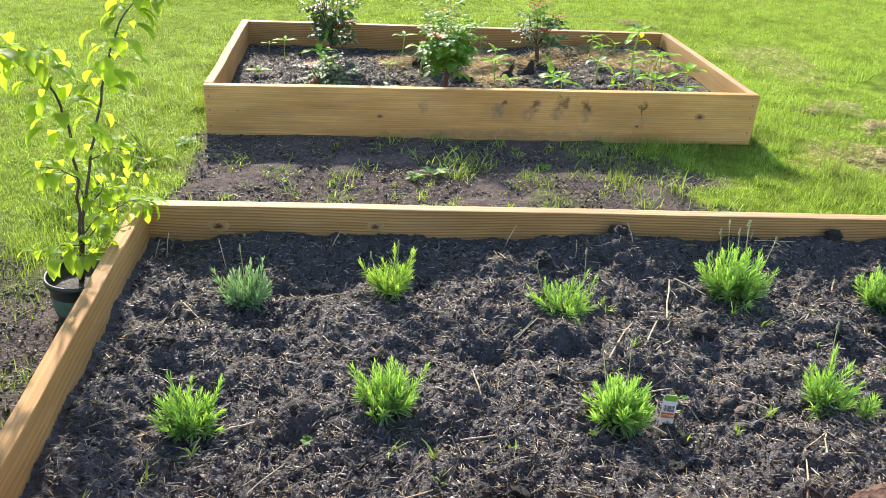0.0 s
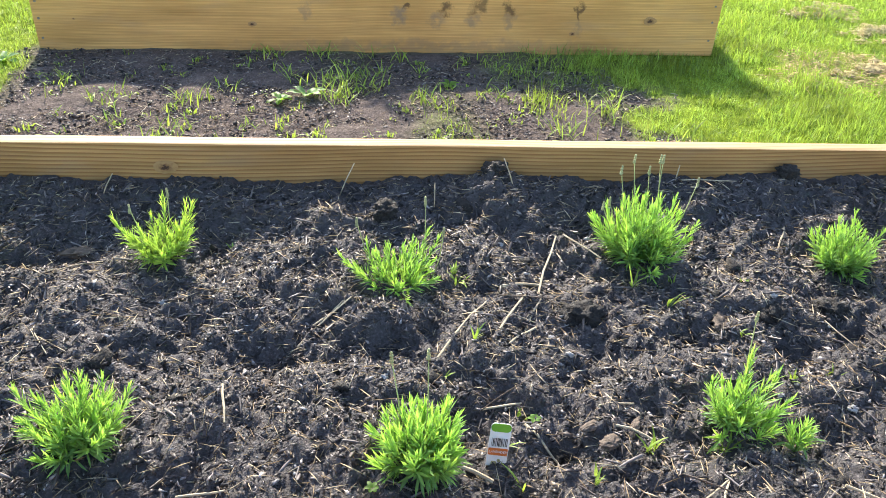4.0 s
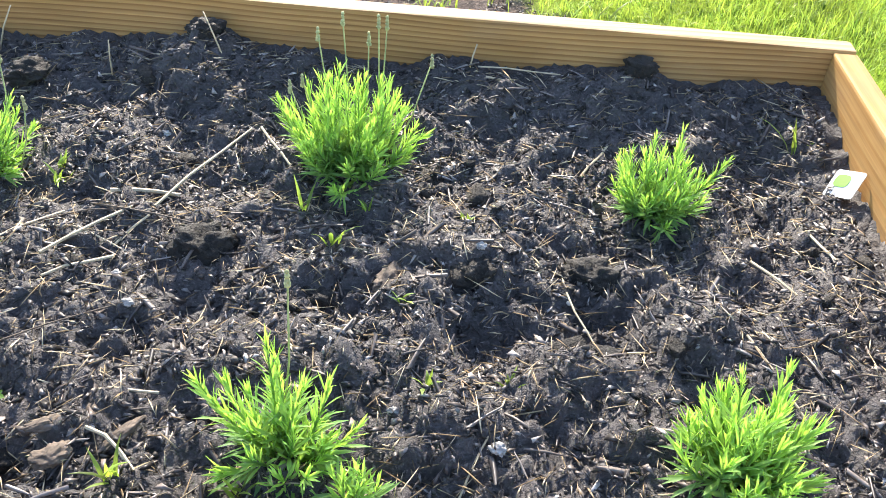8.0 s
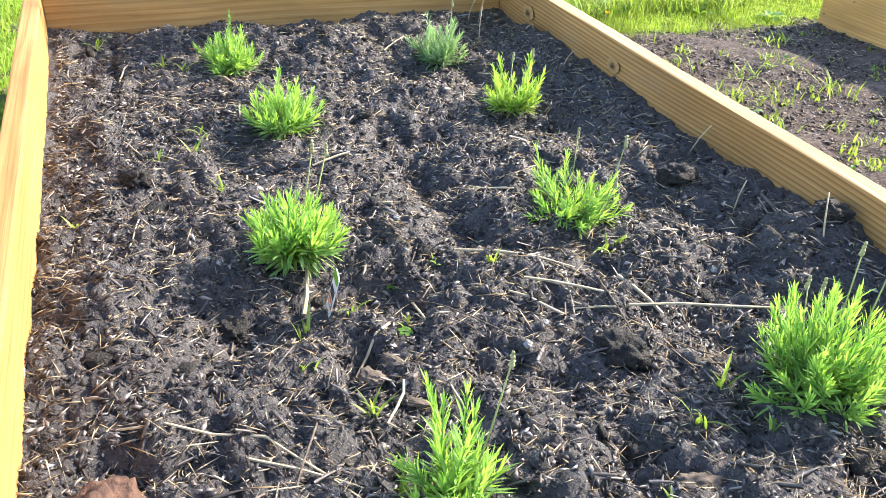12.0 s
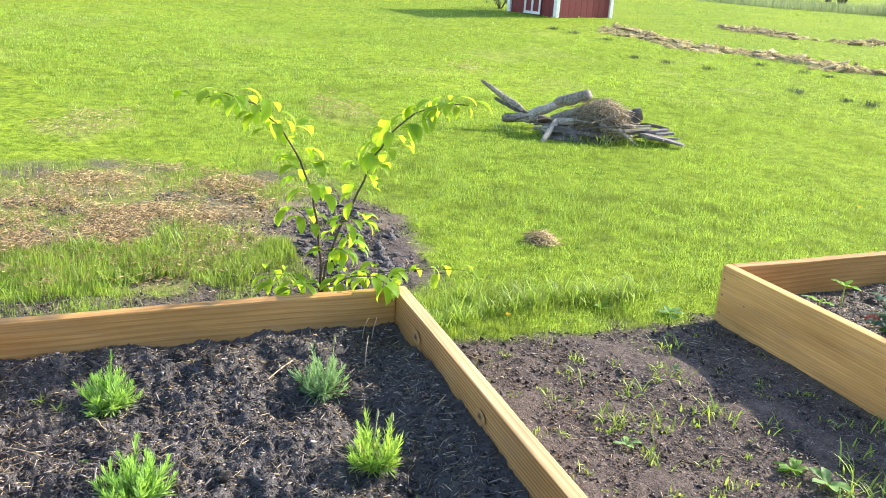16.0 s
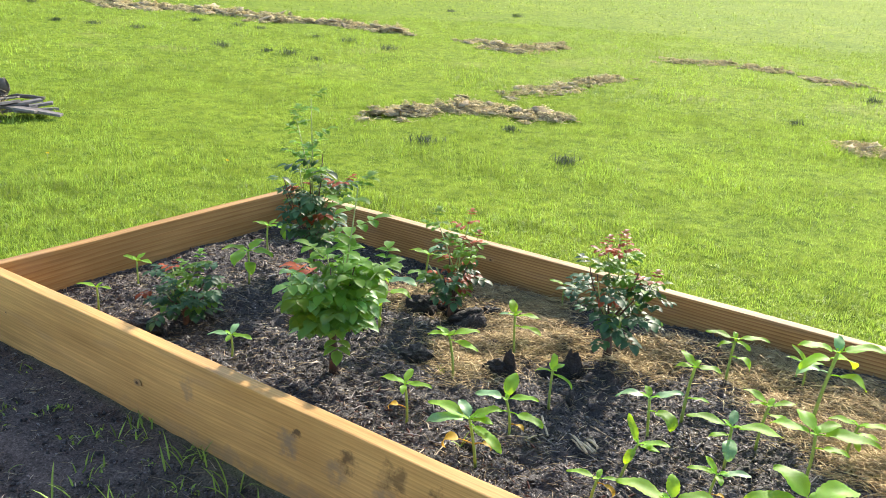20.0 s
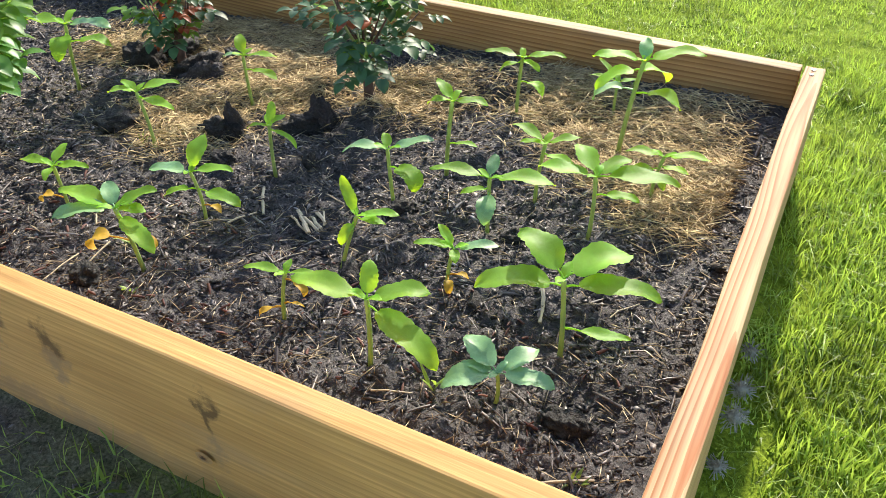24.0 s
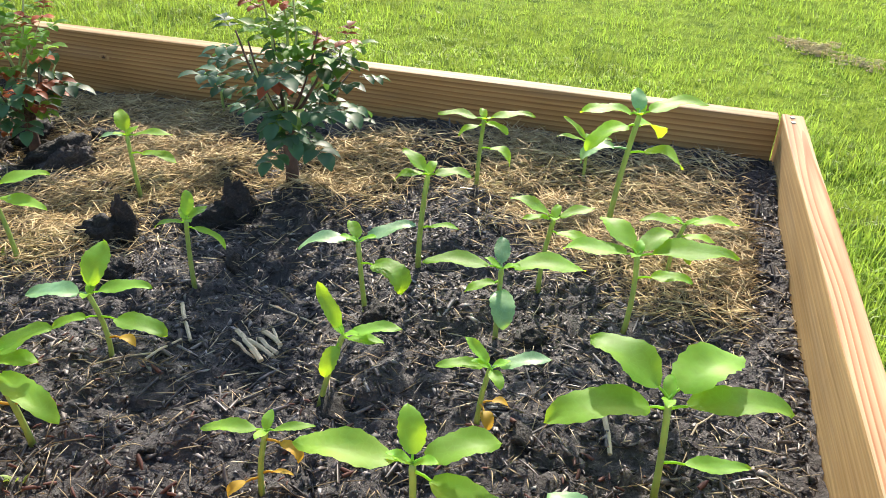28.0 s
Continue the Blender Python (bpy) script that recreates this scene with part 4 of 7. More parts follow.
for name, count, r0, r1, h, w in (("lawn_grass", 300000, 0.0, 3.1, 0.023, 0.0027), ("lawn_grass", 400000, 3.1, 6.5, 0.021, 0.0044),
                                  ("lawn_grass", 280000, 6.5, 13.0, 0.026, 0.0085), ("lawn_grass", 110000, 13.0, 42.0, 0.034, 0.019)):
    x, y = sow(count, r0, r1)
    keep = (rs.uniform(0, 1, len(x)) > bare(x, y) * 1.08 + 0.75 * thatched(x, y)) & ~in_beds(x, y) & ~beyond(x, y)
    x, y = x[keep], y[keep]
    n = len(x)
    patch = 0.65 + 0.7 * lattice_noise(x, y, 2.2, 43)
    edge = np.exp(-np.maximum(0, np.maximum(BX0 - x, 0) + np.maximum(BY0 - y, 0) * 0.4) / 0.08) * (x < BX0) if r0 == 0 else 0
    hh = h * patch * rs.uniform(0.6, 1.35, n) * (1 + 0.8 * edge) * (1 + 0.6 * smooth(0.5, 0.85, lattice_noise(x, y, 4.5, 59)) + 0.35 * smooth(0.6, 0.85, lattice_noise(x, y, 1.7, 60)))
    blades(name, x, y, land(x, y) - 0.004, hh, w * rs.uniform(0.6, 1.3, n), (lawn_tint(x, y, n) if r0 < 3 else 0.85 * lawn_tint(x, y, n) + 0.06), "bright green mown lawn grass lit from behind", lean=0.9, far=r0 > 3)

# long rough grass along the edge of the bare earth and at the boards
n = 9000
s = rs.uniform(0, 1, n)
pick = rs.randint(0, 5, n)
ex = np.select([pick == 0, pick == 1, pick == 2, pick == 3], [-1.06 + rs.normal(0, 0.13, n), BX0 - 0.05 - np.abs(rs.normal(0, 0.04, n)), rs.uniform(0.7, 1.5, n), -1.35 + rs.normal(0, 0.12, n)], AX1 * 0 + rs.uniform(1.1, 2.0, n))
ey = np.select([pick == 0, pick == 1, pick == 2, pick == 3], [2.35 + s * 1.0, 3.4 + s * 1.25, 3.05 + rs.normal(0, 0.10, n), 1.0 + s * 1.0], 2.25 + s * 1.1)
keep = ~in_beds(ex, ey) & (lattice_noise(ex, ey, 6.5, 45) > np.where(ex > 0.5, 0.66, 0.58))
ex, ey = ex[keep], ey[keep]
n = len(ex)
blades("rough_grass", ex, ey, land(ex, ey) - 0.004, rs.uniform(0.02, 0.08, n), rs.uniform(0.002, 0.004, n), lawn_tint(ex, ey, n) * 0.65, "longer uncut grass along the edge of the bare earth", lean=0.6)

# taller lush grass beside the rose bed, with small dried heads at the foot of its boards
n = 15000
ey = rs.uniform(3.1, 5.3, n)
ex = east_b(np.minimum(ey, BY1)) + 0.012 + np.abs(rs.normal(0, 0.25, n))
keep = ~in_beds(ex, ey) & (lattice_noise(ex, ey, 7, 46) > 0.35) & (ex < 2.5)
ex, ey = ex[keep], ey[keep]
n = len(ex)
blades("rough_grass", ex, ey, land(ex, ey) - 0.004, rs.uniform(0.02, 0.062, n), rs.uniform(0.0022, 0.0042, n), np.clip(lawn_tint(ex, ey, n) * 1.0, 0, 1), "lush longer grass beside the rose bed", lean=0.8)
M_fuzz = plain("grey_fuzz", (0.30, 0.30, 0.26), 0.9, 0.3, 120)
fz = random.Random(61)
for y, r in ((3.56, 0.020), (3.63, 0.013), (3.78, 0.012), (3.87, 0.018), (3.93, 0.016), (4.02, 0.012), (3.60, 0.012)):
    b = Build()
    for k in range(110):
        d = Vector((fz.gauss(0, 1), fz.gauss(0, 1), fz.gauss(0, 0.8))).normalized()
        p = d * r * fz.uniform(0.3, 0.8) * Vector((0.8, 1.5, 0.9)).length / 1.9
        tube(b, [p, p + (d + Vector((fz.gauss(0, 0.7), fz.gauss(0, 0.7), fz.gauss(0, 0.7)))) * r * 0.45], 0.0007, 3, 0.5, False)
    lump(b, (0, 0, 0), r * 0.6, fz, 0.8, 0.5, 0.3, 2)
    ob = new("fuzzy_seed_head", b.mesh("fuzzy_seed_head", M_fuzz))
    ob.location = (east_b(y) + 0.012 + r * 0.6, y, float(land(east_b(y), y)) + 0.045 + r)
    tagged(ob, "grey fuzzy dried seed head caught in grass at the bed", "seed head", "fuzzy seed heads")

# tall grass past the mown edge
n = 52000
x = rs.uniform(-58, 30, n)
ex, ey = zip(*LAWN_EDGE)
d = rs.exponential(3.5, n)
y = np.interp(x, ex, ey) + d
blades("tall_grass", x, y, land(x, y) - 0.02, rs.uniform(0.7, 1.75, n) * (0.7 + 0.5 * lattice_noise(x, y, 0.25, 56)) * (0.26 + 0.74 * smooth(-0.03, 0.05, (0.75 * (x - 1.5) + 0.66 * (y - 1.8)) / np.hypot(x - 1.5, y - 1.8))), rs.uniform(0.012, 0.032, n), np.clip(0.45 * rs.uniform(0, 1, n) + 0.6 * lattice_noise(x, y, 0.3, 57), 0, 1), "tall pale uncut meadow grass beyond the lawn", "meadow", M_reed, 0.3)

# hay left on the lawn after mowing
n = 60000
hx, hy = [], []
for cx, cy, rx, ry, k in HAY + [(-2.5, 1.0, 0.8, 0.9, 1.0)]:
    c = int(n * min(0.12, 0.04 + 0.02 * rx * ry) * k * min(1.0, rx * ry / 0.06))
    hx.append(rs.uniform(cx - rx * 1.2, cx + rx * 1.2, c))
    hy.append(rs.uniform(cy - ry * 1.2, cy + ry * 1.2, c))
x, y = np.concatenate(hx), np.concatenate(hy)
keep = (rs.uniform(0, 1, len(x)) < thatched(x, y) * 1.1) & ~in_beds(x, y)
x, y = x[keep], y[keep]
n = len(x)
far = np.hypot(x, y - 2.5)
up = np.where(far > 4, 0.03 + 0.05 * lattice_noise(x, y, 3.0, 51), 0.012)
L = rs.uniform(0.02, 0.06, n) * (1 + 0.10 * far)
w = 0.0010 * (1 + 0.35 * far)
scatter("cut_hay", FLAKE_V, FLAKE_F, np.column_stack([x, y, land(x, y) + rs.uniform(0.2, 1.2, n) * up]), np.stack([L, w, w], -1), 0.35, M_haybits, rs.uniform(0.0, 0.8, n), "clumps of dried cut grass lying on the lawn", "hay")


# windrows of matted hay left by the mower further off
def windrow(line, wide, k):
    """Low broken mounds of dried grass along a line, with loose wisps over and round them."""
    q = np.array(line)
    d = np.concatenate([[0], np.cumsum(np.hypot(*np.diff(q, axis=0).T))])
    n = int(k * max(36, 20 * d[-1] / wide))
    u = rs.uniform(0, d[-1], n)
    x, y = np.interp(u, d, q[:, 0]) + rs.normal(0, 0.46 * wide, n), np.interp(u, d, q[:, 1]) + rs.normal(0, 0.46 * wide, n)
    off = np.hypot(x - np.interp(u, d, q[:, 0]), y - np.interp(u, d, q[:, 1]))
    pile = 0.26 * wide * np.exp(-(off / (0.55 * wide)) ** 2) * rs.uniform(0.15, 1.0, n) * (0.3 + 0.7 * smooth(0.3, 0.6, lattice_noise(x, y, 2.2 / wide ** 0.5, 52)))
    r = wide * (0.06 + 0.22 * rs.uniform(0, 1, n) ** 2)
    scatter("windrow_clumps", CLOD_V, CLOD_F, np.column_stack([x, y, land(x, y) + 0.7 * pile]), np.stack([r * 1.25, r, 0.8 * r * rs.uniform(0.16, 0.42, n)], -1), 0.2, M_haymat, rs.uniform(0, 1, n), "broken mounds of tan dried grass in a windrow on the lawn", "hay", 0.40)
    m = int(64 * n)
    i = rs.randint(0, n, m)
    a, e = rs.uniform(0, 2 * np.pi, m), np.abs(rs.normal(0, 1.15, m))
    hx, hy = x[i] + np.cos(a) * e * r[i] * 1.25, y[i] + np.sin(a) * e * r[i]
    L = wide * rs.uniform(0.06, 0.28, m)
    w = 0.013 * wide * rs.uniform(0.7, 1.6, m)
    scatter("windrow_hay", FLAKE_V, FLAKE_F, np.column_stack([hx, hy, land(hx, hy) + 0.010 + (pile[i] + 0.30 * r[i]) * np.clip(1 - 0.5 * e * e, 0, 1) * rs.uniform(0.6, 1.15, m)]), np.stack([L, w, w], -1), 0.30, M_ridge, rs.uniform(0, 1, m), "loose wisps of dried cut grass along a windrow", "hay")


windrow([(-13.07, 10.51), (-11.14, 10.28), (-9.72, 10.14)], 0.45, 0.7)
windrow([(-10.05, 9.84), (-9.44, 10.62), (-8.37, 10.85), (-7.68, 11.25)], 0.40, 1.0)
windrow([(-7.52, 10.65), (-7.01, 11.31), (-6.4, 11.42), (-5.68, 11.39)], 0.35, 0.8)
windrow([(-14.05, 14.11), (-12.71, 14.01), (-12.18, 14.39)], 0.50, 0.7)
windrow([(-11.32, 14.6), (-11.0, 15.34), (-10.69, 16.19)], 0.50, 0.6)
windrow([(-2.33, 6.92), (-2.22, 7.31), (-2.0, 7.73), (-1.64, 7.88), (-1.32, 7.8)], 0.26, 1.0)
windrow([(-2.1, 8.41), (-2.04, 9.17), (-2.0, 10.35)], 0.22, 0.6)
windrow([(-4.5, 11.53), (-3.69, 11.15), (-3.71, 12.34)], 0.30, 0.8)
windrow([(-2.15, 11.95), (-1.67, 12.52), (-0.89, 12.34)], 0.22, 0.6)
windrow([(-0.53, 12.09), (-0.22, 11.95), (0.02, 11.78)], 0.20, 0.7)
windrow([(0.59, 8.57), (0.78, 8.52)], 0.22, 1.0)
windrow([(1.67, 6.07), (1.75, 5.97), (1.81, 6.05)], 0.06, 0.8)
windrow([(1.84, 5.92), (1.91, 5.86)], 0.06, 0.8)
windrow([(2.25, 4.12), (2.31, 3.99), (2.54, 4.11)], 0.07, 0.3)

windrow([(2.35, 3.72), (2.52, 3.88)], 0.12, 0.6)
windrow([(2.18, 4.05), (2.48, 4.12)], 0.11, 0.5)
windrow([(2.0, 3.3), (2.3, 3.4)], 0.10, 0.4)

# thick old hay beside the lavender bed, with long grass along its edge
n = 60000
x, y = rs.uniform(-3.6, -1.65, n), rs.uniform(0.1, 2.6, n)
keep = (np.hypot((x + 2.05) / 0.72, (y - 2.31) / 0.36) > 0.95) & (rs.uniform(0, 1, n) < thatched(x, y) * (0.25 + 0.9 * smooth(0.3, 0.62, lattice_noise(x, y, 5.0, 53))))
x, y = x[keep], y[keep]
n = len(x)
L, w = rs.uniform(0.02, 0.08, n), rs.uniform(0.0012, 0.0026, n)
scatter("cut_hay", FLAKE_V, FLAKE_F, np.column_stack([x, y, land(x, y) + rs.uniform(0.004, 0.03, n)]), np.stack([L, w, w], -1), 0.3, M_haybits, rs.uniform(0.0, 0.8, n) ** 1.3, "matted golden old hay beside the lavender bed", "hay")
n = 15000
x = np.concatenate([rs.uniform(-2.35, -1.55, 8500), rs.uniform(-3.6, -2.1, 3000), rs.uniform(-1.6, -0.92, 1500), rs.uniform(-1.3, -0.95, 2000)])
y = np.concatenate([rs.uniform(0.85, 2.08, 8500), rs.uniform(0.6, 2.3, 3000), rs.uniform(0.8, 2.2, 1500), rs.uniform(2.15, 3.35, 2000)])
cut = np.concatenate([np.full(8500, 0.50), np.full(3000, 0.50), np.full(1500, 0.66), np.full(2000, 0.6)])
keep = (lattice_noise(x, y, 6.0, 54) > cut) & ~in_beds(x, y)
x, y = x[keep], y[keep]
n = len(x)
blades("rough_grass", x, y, land(x, y) - 0.004, rs.uniform(0.02, 0.085, n) * (0.4 + 0.9 * lattice_noise(x, y, 5, 55)), rs.uniform(0.0022, 0.0042, n), lawn_tint(x, y, n) * 0.75, "long green grass between the hay and the lavender bed", lean=0.5)

# the thick green fringe in front of the hay, and the fresh longer lawn along the south board
n = 11000
x, y = rs.uniform(-2.1, -1.68, n), rs.uniform(0.98, 2.06, n)
keep = lattice_noise(x, y, 5.0, 58) + 0.25 * smooth(-2.2, -1.8, x) > 0.52
x, y = x[keep], y[keep]
n = len(x)
blades("rough_grass", x, y, land(x, y) - 0.004, rs.uniform(0.025, 0.072, n) * (0.45 + 0.8 * lattice_noise(x, y, 6, 59)), rs.uniform(0.0024, 0.0046, n), np.clip(0.7 * lawn_tint(x, y, n), 0, 1), "thick fringe of fresh green grass in front of the hay", lean=0.6)
n = 16000
x, y = rs.uniform(-1.7, 0.7, n), rs.uniform(0.1, 0.89, n)
keep = (lattice_noise(x, y, 7.0, 60) > 0.38) & ~in_beds(x, y) & (rs.uniform(0, 1, n) > 0.8 * thatched(x, y))
x, y = x[keep], y[keep]
n = len(x)
blades("rough_grass", x, y, land(x, y) - 0.004, rs.uniform(0.02, 0.06, n) * (0.5 + 0.9 * lattice_noise(x, y, 9, 61)), rs.uniform(0.003, 0.0058, n), np.clip(0.25 + lawn_tint(x, y, n), 0, 1), "lush longer lawn grass along the lavender bed", lean=0.9)

# heap of black soil clods behind the sapling
n = 380
a, e = rs.uniform(0, 2 * np.pi, n), np.sqrt(rs.uniform(0, 1, n))
x, y = -1.98 + 0.62 * e * np.cos(a), 2.31 + 0.30 * e * np.sin(a)
r = 0.004 + 0.018 * rs.uniform(0, 1, n) ** 3
scatter("soil_lumps", CLOD_V, CLOD_F, np.column_stack([x, y, land(x, y) + 0.012 * (1 - e)]), np.stack([r * 1.3, r, r * 0.5], -1), 0.5, M_soil, rs.uniform(0, 0.7, n), "black lumps of dug soil beside the sapling", "soil", 0.35)

# small weeds sprouting all over the trodden earth
n = 130
wx, wy = rs.uniform(-0.88, 1.15, n), rs.uniform(2.28, 3.36, n)
m = rs.randint(4, 14, n)
x, y = np.repeat(wx, m) + rs.normal(0, 0.012, m.sum()), np.repeat(wy, m) + rs.normal(0, 0.012, m.sum())
blades("small_weeds", x, y, land(x, y) + 0.002, np.repeat(rs.uniform(0.010, 0.032, n), m) * rs.uniform(0.5, 1.1, len(x)), rs.uniform(0.003, 0.007, len(x)), rs.uniform(0.2, 1, len(x)), "tiny green weeds sprouting from the bare earth", "weeds", lean=1.3)


def tuft(x, y, n, h, label, seed, spread=0.02, z=None, name="grass_tuft", mat=None, group="grass tufts"):
    """One clump of grass blades."""
    rng = random.Random(seed)
    b = Build()
    for _ in range(n):
        a, ln = rng.uniform(0, 6.283), rng.uniform(0.1, 0.75)
        q = (rng.gauss(0, spread), rng.gauss(0, spread), 0)
        hh = h * rng.uniform(0.5, 1.1)
        leaf(b, q, (math.cos(a) * ln, math.sin(a) * ln, 1), (math.cos(a), math.sin(a), -ln), hh, rng.uniform(0.0035, 0.006), -rng.uniform(0.2, 1.0), 0.3, 4, 0.35, rng.random())
    me = b.mesh(name, mat or M_grass)
    ob = new(name, me)
    ob.matrix_basis = pose(x, y, (float(land(x, y)) - 0.003) if z is None else z)
    return tagged(ob, label, "grass", group, "stuff")


TUFTS = [(-0.35, 2.65, 34, 0.05), (-0.3, 2.72, 40, 0.06), (-0.28, 2.97, 16, 0.08), (-0.48, 2.82, 12, 0.06), (-0.5, 2.55, 12, 0.05), (-0.6, 2.7, 10, 0.05), (-0.64, 2.85, 8, 0.05), (-0.54, 2.96, 14, 0.05), (-0.51, 3.02, 8, 0.06), (0.15, 3.1, 40, 0.1), (0.22, 3.14, 23, 0.08), (0.3, 3.22, 20, 0.062), (-0.24, 2.98, 8, 0.06), (-0.19, 3.08, 10, 0.05), (0.17, 3.0, 26, 0.08), (-0.7, 3.09, 16, 0.07)]
TUFTS += [(-0.12, 2.65, 10, 0.06), (-0.08, 2.79, 10, 0.04), (0.62, 2.55, 26, 0.1), (0.86, 2.75, 24, 0.09), (0.95, 2.52, 30, 0.1), (1.05, 2.9, 36, 0.11), (1.2, 2.7, 30, 0.1), (-0.02, 3.37, 6, 0.062), (0.12, 3.37, 9, 0.081), (0.28, 3.38, 8, 0.093), (0.4, 3.36, 10, 0.087), (0.95, 3.37, 9, 0.087), (1.2, 3.36, 5, 0.056), (-0.55, 3.36, 5, 0.037), (-0.78, 3.35, 5, 0.031), (1.35, 3.38, 7, 0.062)]
TUFTS += [(-0.09, 3.4, 20, 0.056), (-0.0, 3.22, 18, 0.05), (0.11, 3.41, 20, 0.062), (0.21, 3.16, 15, 0.056), (0.27, 3.09, 30, 0.06), (0.46, 3.25, 15, 0.043), (0.45, 2.99, 26, 0.07), (0.63, 3.33, 18, 0.05), (0.76, 3.27, 20, 0.05), (0.9, 3.38, 22, 0.056), (1.01, 3.3, 22, 0.056), (1.15, 3.43, 20, 0.056), (1.16, 3.22, 20, 0.05), (0.91, 3.14, 18, 0.064), (0.71, 3.02, 30, 0.07), (1.29, 3.37, 20, 0.05)]
for i, (x, y, n, h) in enumerate(TUFTS):
    tuft(x, y, n, h, "tuft of green grass growing from bare earth", 100 + i, 0.012 + 0.0008 * n)
edge = random.Random(31)
for i in range(26):
    y = 2.2 + 1.15 * i / 26 + edge.uniform(-0.03, 0.03)
    x = -0.98 - 0.10 * math.sin(2.4 * (y - 2.2)) - abs(edge.gauss(0, 0.09))
    tuft(x, y, edge.randint(16, 34), edge.uniform(0.07, 0.15), "thick tuft of long grass at the edge of the earth", 500 + i, 0.02)
for i in range(14):
    x, y = edge.uniform(-2.3, -1.55), edge.uniform(0.95, 2.05)
    tuft(x, y, edge.randint(18, 34), edge.uniform(0.07, 0.13), "tuft of long grass beside the hay", 540 + i, 0.03)

# ---- lavender plants ----
def lavender(x, y, size, height, shoots, seed, mat, label, stalks=(), lean=(0, 0), open_mid=0.0, leaf_len=0.034, spikes=(), skirt=10):
    """A young lavender: leafy shoots with narrow leaves that spread low down and stand upright at the tips, and a skirt of drooping old leaves.
    spikes: (heading, reach, height) of taller shoots. stalks: (dx, dy, top dx, top dy, height) of old flower stalks."""
    rng = random.Random(seed)
    z = soil_a(x, y) - 0.004
    plant = thing("lavender_plant", (x, y, z), label, "lavender", "lavender plants")

    def shoot(a, reach, h, foot):
        b = Build()
        out = Vector((math.cos(a), math.sin(a), 0))
        p0, p2 = out * foot, out * reach + Vector((lean[0], lean[1], h))
        p1 = out * (0.72 * reach) + Vector((rng.gauss(0, 0.006), rng.gauss(0, 0.006), h * rng.uniform(0.26, 0.46)))
        at = lambda t: p0 * (1 - t) ** 2 + p1 * 2 * t * (1 - t) + p2 * t * t
        tube(b, [at(t) for t in (0, 0.25, 0.5, 0.75, 1.0)], [0.0019, 0.0017, 0.0014, 0.0011, 0.0007], 4, 0.2, False)
        length = (p1 - p0).length + (p2 - p1).length
        whorls = 6 + int(length / 0.0075)
        for k in range(whorls):
            t = min(1, max(0, 0.16 + 0.84 * (k + rng.uniform(-0.25, 0.25)) / (whorls - 1)))
            c = at(t)
            d = ((p2 - p1) * t + (p1 - p0) * (1 - t)).normalized()
            u = d.orthogonal().normalized()
            turn = rng.uniform(0, 3.14)
            n = 2 if k < whorls - 3 else 3
            for j in range(n):
                w = Matrix.Rotation(turn + 6.283 * j / n, 3, d) @ u
                spread = 0.92 - 0.66 * t + rng.uniform(-0.22, 0.22)
                way = d * math.cos(spread) + w * math.sin(spread)
                L = leaf_len * (1.08 - 0.45 * t * t) * rng.uniform(0.65, 1.2)
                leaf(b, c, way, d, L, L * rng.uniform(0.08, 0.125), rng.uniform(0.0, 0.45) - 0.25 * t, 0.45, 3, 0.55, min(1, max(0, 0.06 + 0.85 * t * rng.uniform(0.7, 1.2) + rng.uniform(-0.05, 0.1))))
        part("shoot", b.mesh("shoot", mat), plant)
    for i in range(shoots):
        a = 6.283 * (i * 0.618) + rng.uniform(-0.4, 0.4)
        q = math.sqrt((i + 0.6) / shoots)
        reach = 0.86 * size * (open_mid + (1 - open_mid) * q) * rng.uniform(0.75, 1.12)
        shoot(a, reach, height * (1.04 - 0.42 * q * q) * (rng.uniform(0.5, 0.8) if i % 3 == 2 else rng.uniform(0.8, 1.15)), 0.16 * size * q)
    for a, reach, h in spikes:
        shoot(math.radians(a), reach, h, 0.006)
    b = Build()
    for i in range(skirt):
        a = 6.283 * i / skirt + rng.uniform(-0.3, 0.3)
        way = Vector((math.cos(a), math.sin(a), rng.uniform(0.05, 0.5)))
        L = leaf_len * rng.uniform(0.8, 1.15)
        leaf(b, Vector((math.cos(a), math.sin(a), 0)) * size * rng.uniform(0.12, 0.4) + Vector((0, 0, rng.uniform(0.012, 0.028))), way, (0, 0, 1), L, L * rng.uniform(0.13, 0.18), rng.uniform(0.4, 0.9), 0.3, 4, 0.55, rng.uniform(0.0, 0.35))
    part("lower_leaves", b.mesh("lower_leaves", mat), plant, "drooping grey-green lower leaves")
    for dx, dy, tx, ty, hh in stalks:
        b = Build()
        m = Vector(((dx + tx) / 2 + 0.004, (dy + ty) / 2, hh * 0.55))
        tube(b, [(dx, dy, 0.02), m, (tx, ty, hh)], [0.0013, 0.0011, 0.0009], 5)
        st = part("flower_stalk", b.mesh("flower_stalk", M_stalk), plant)
        b = Build()
        for k in range(4):
            lump(b, (tx, ty, hh - 0.006 + 0.005 * k), 0.0036 - 0.0004 * k, rng, 1.2, 0.5, 0.25)
        part("bud", b.mesh("bud", M_bud), st, "dried greyish lavender bud")
    return plant


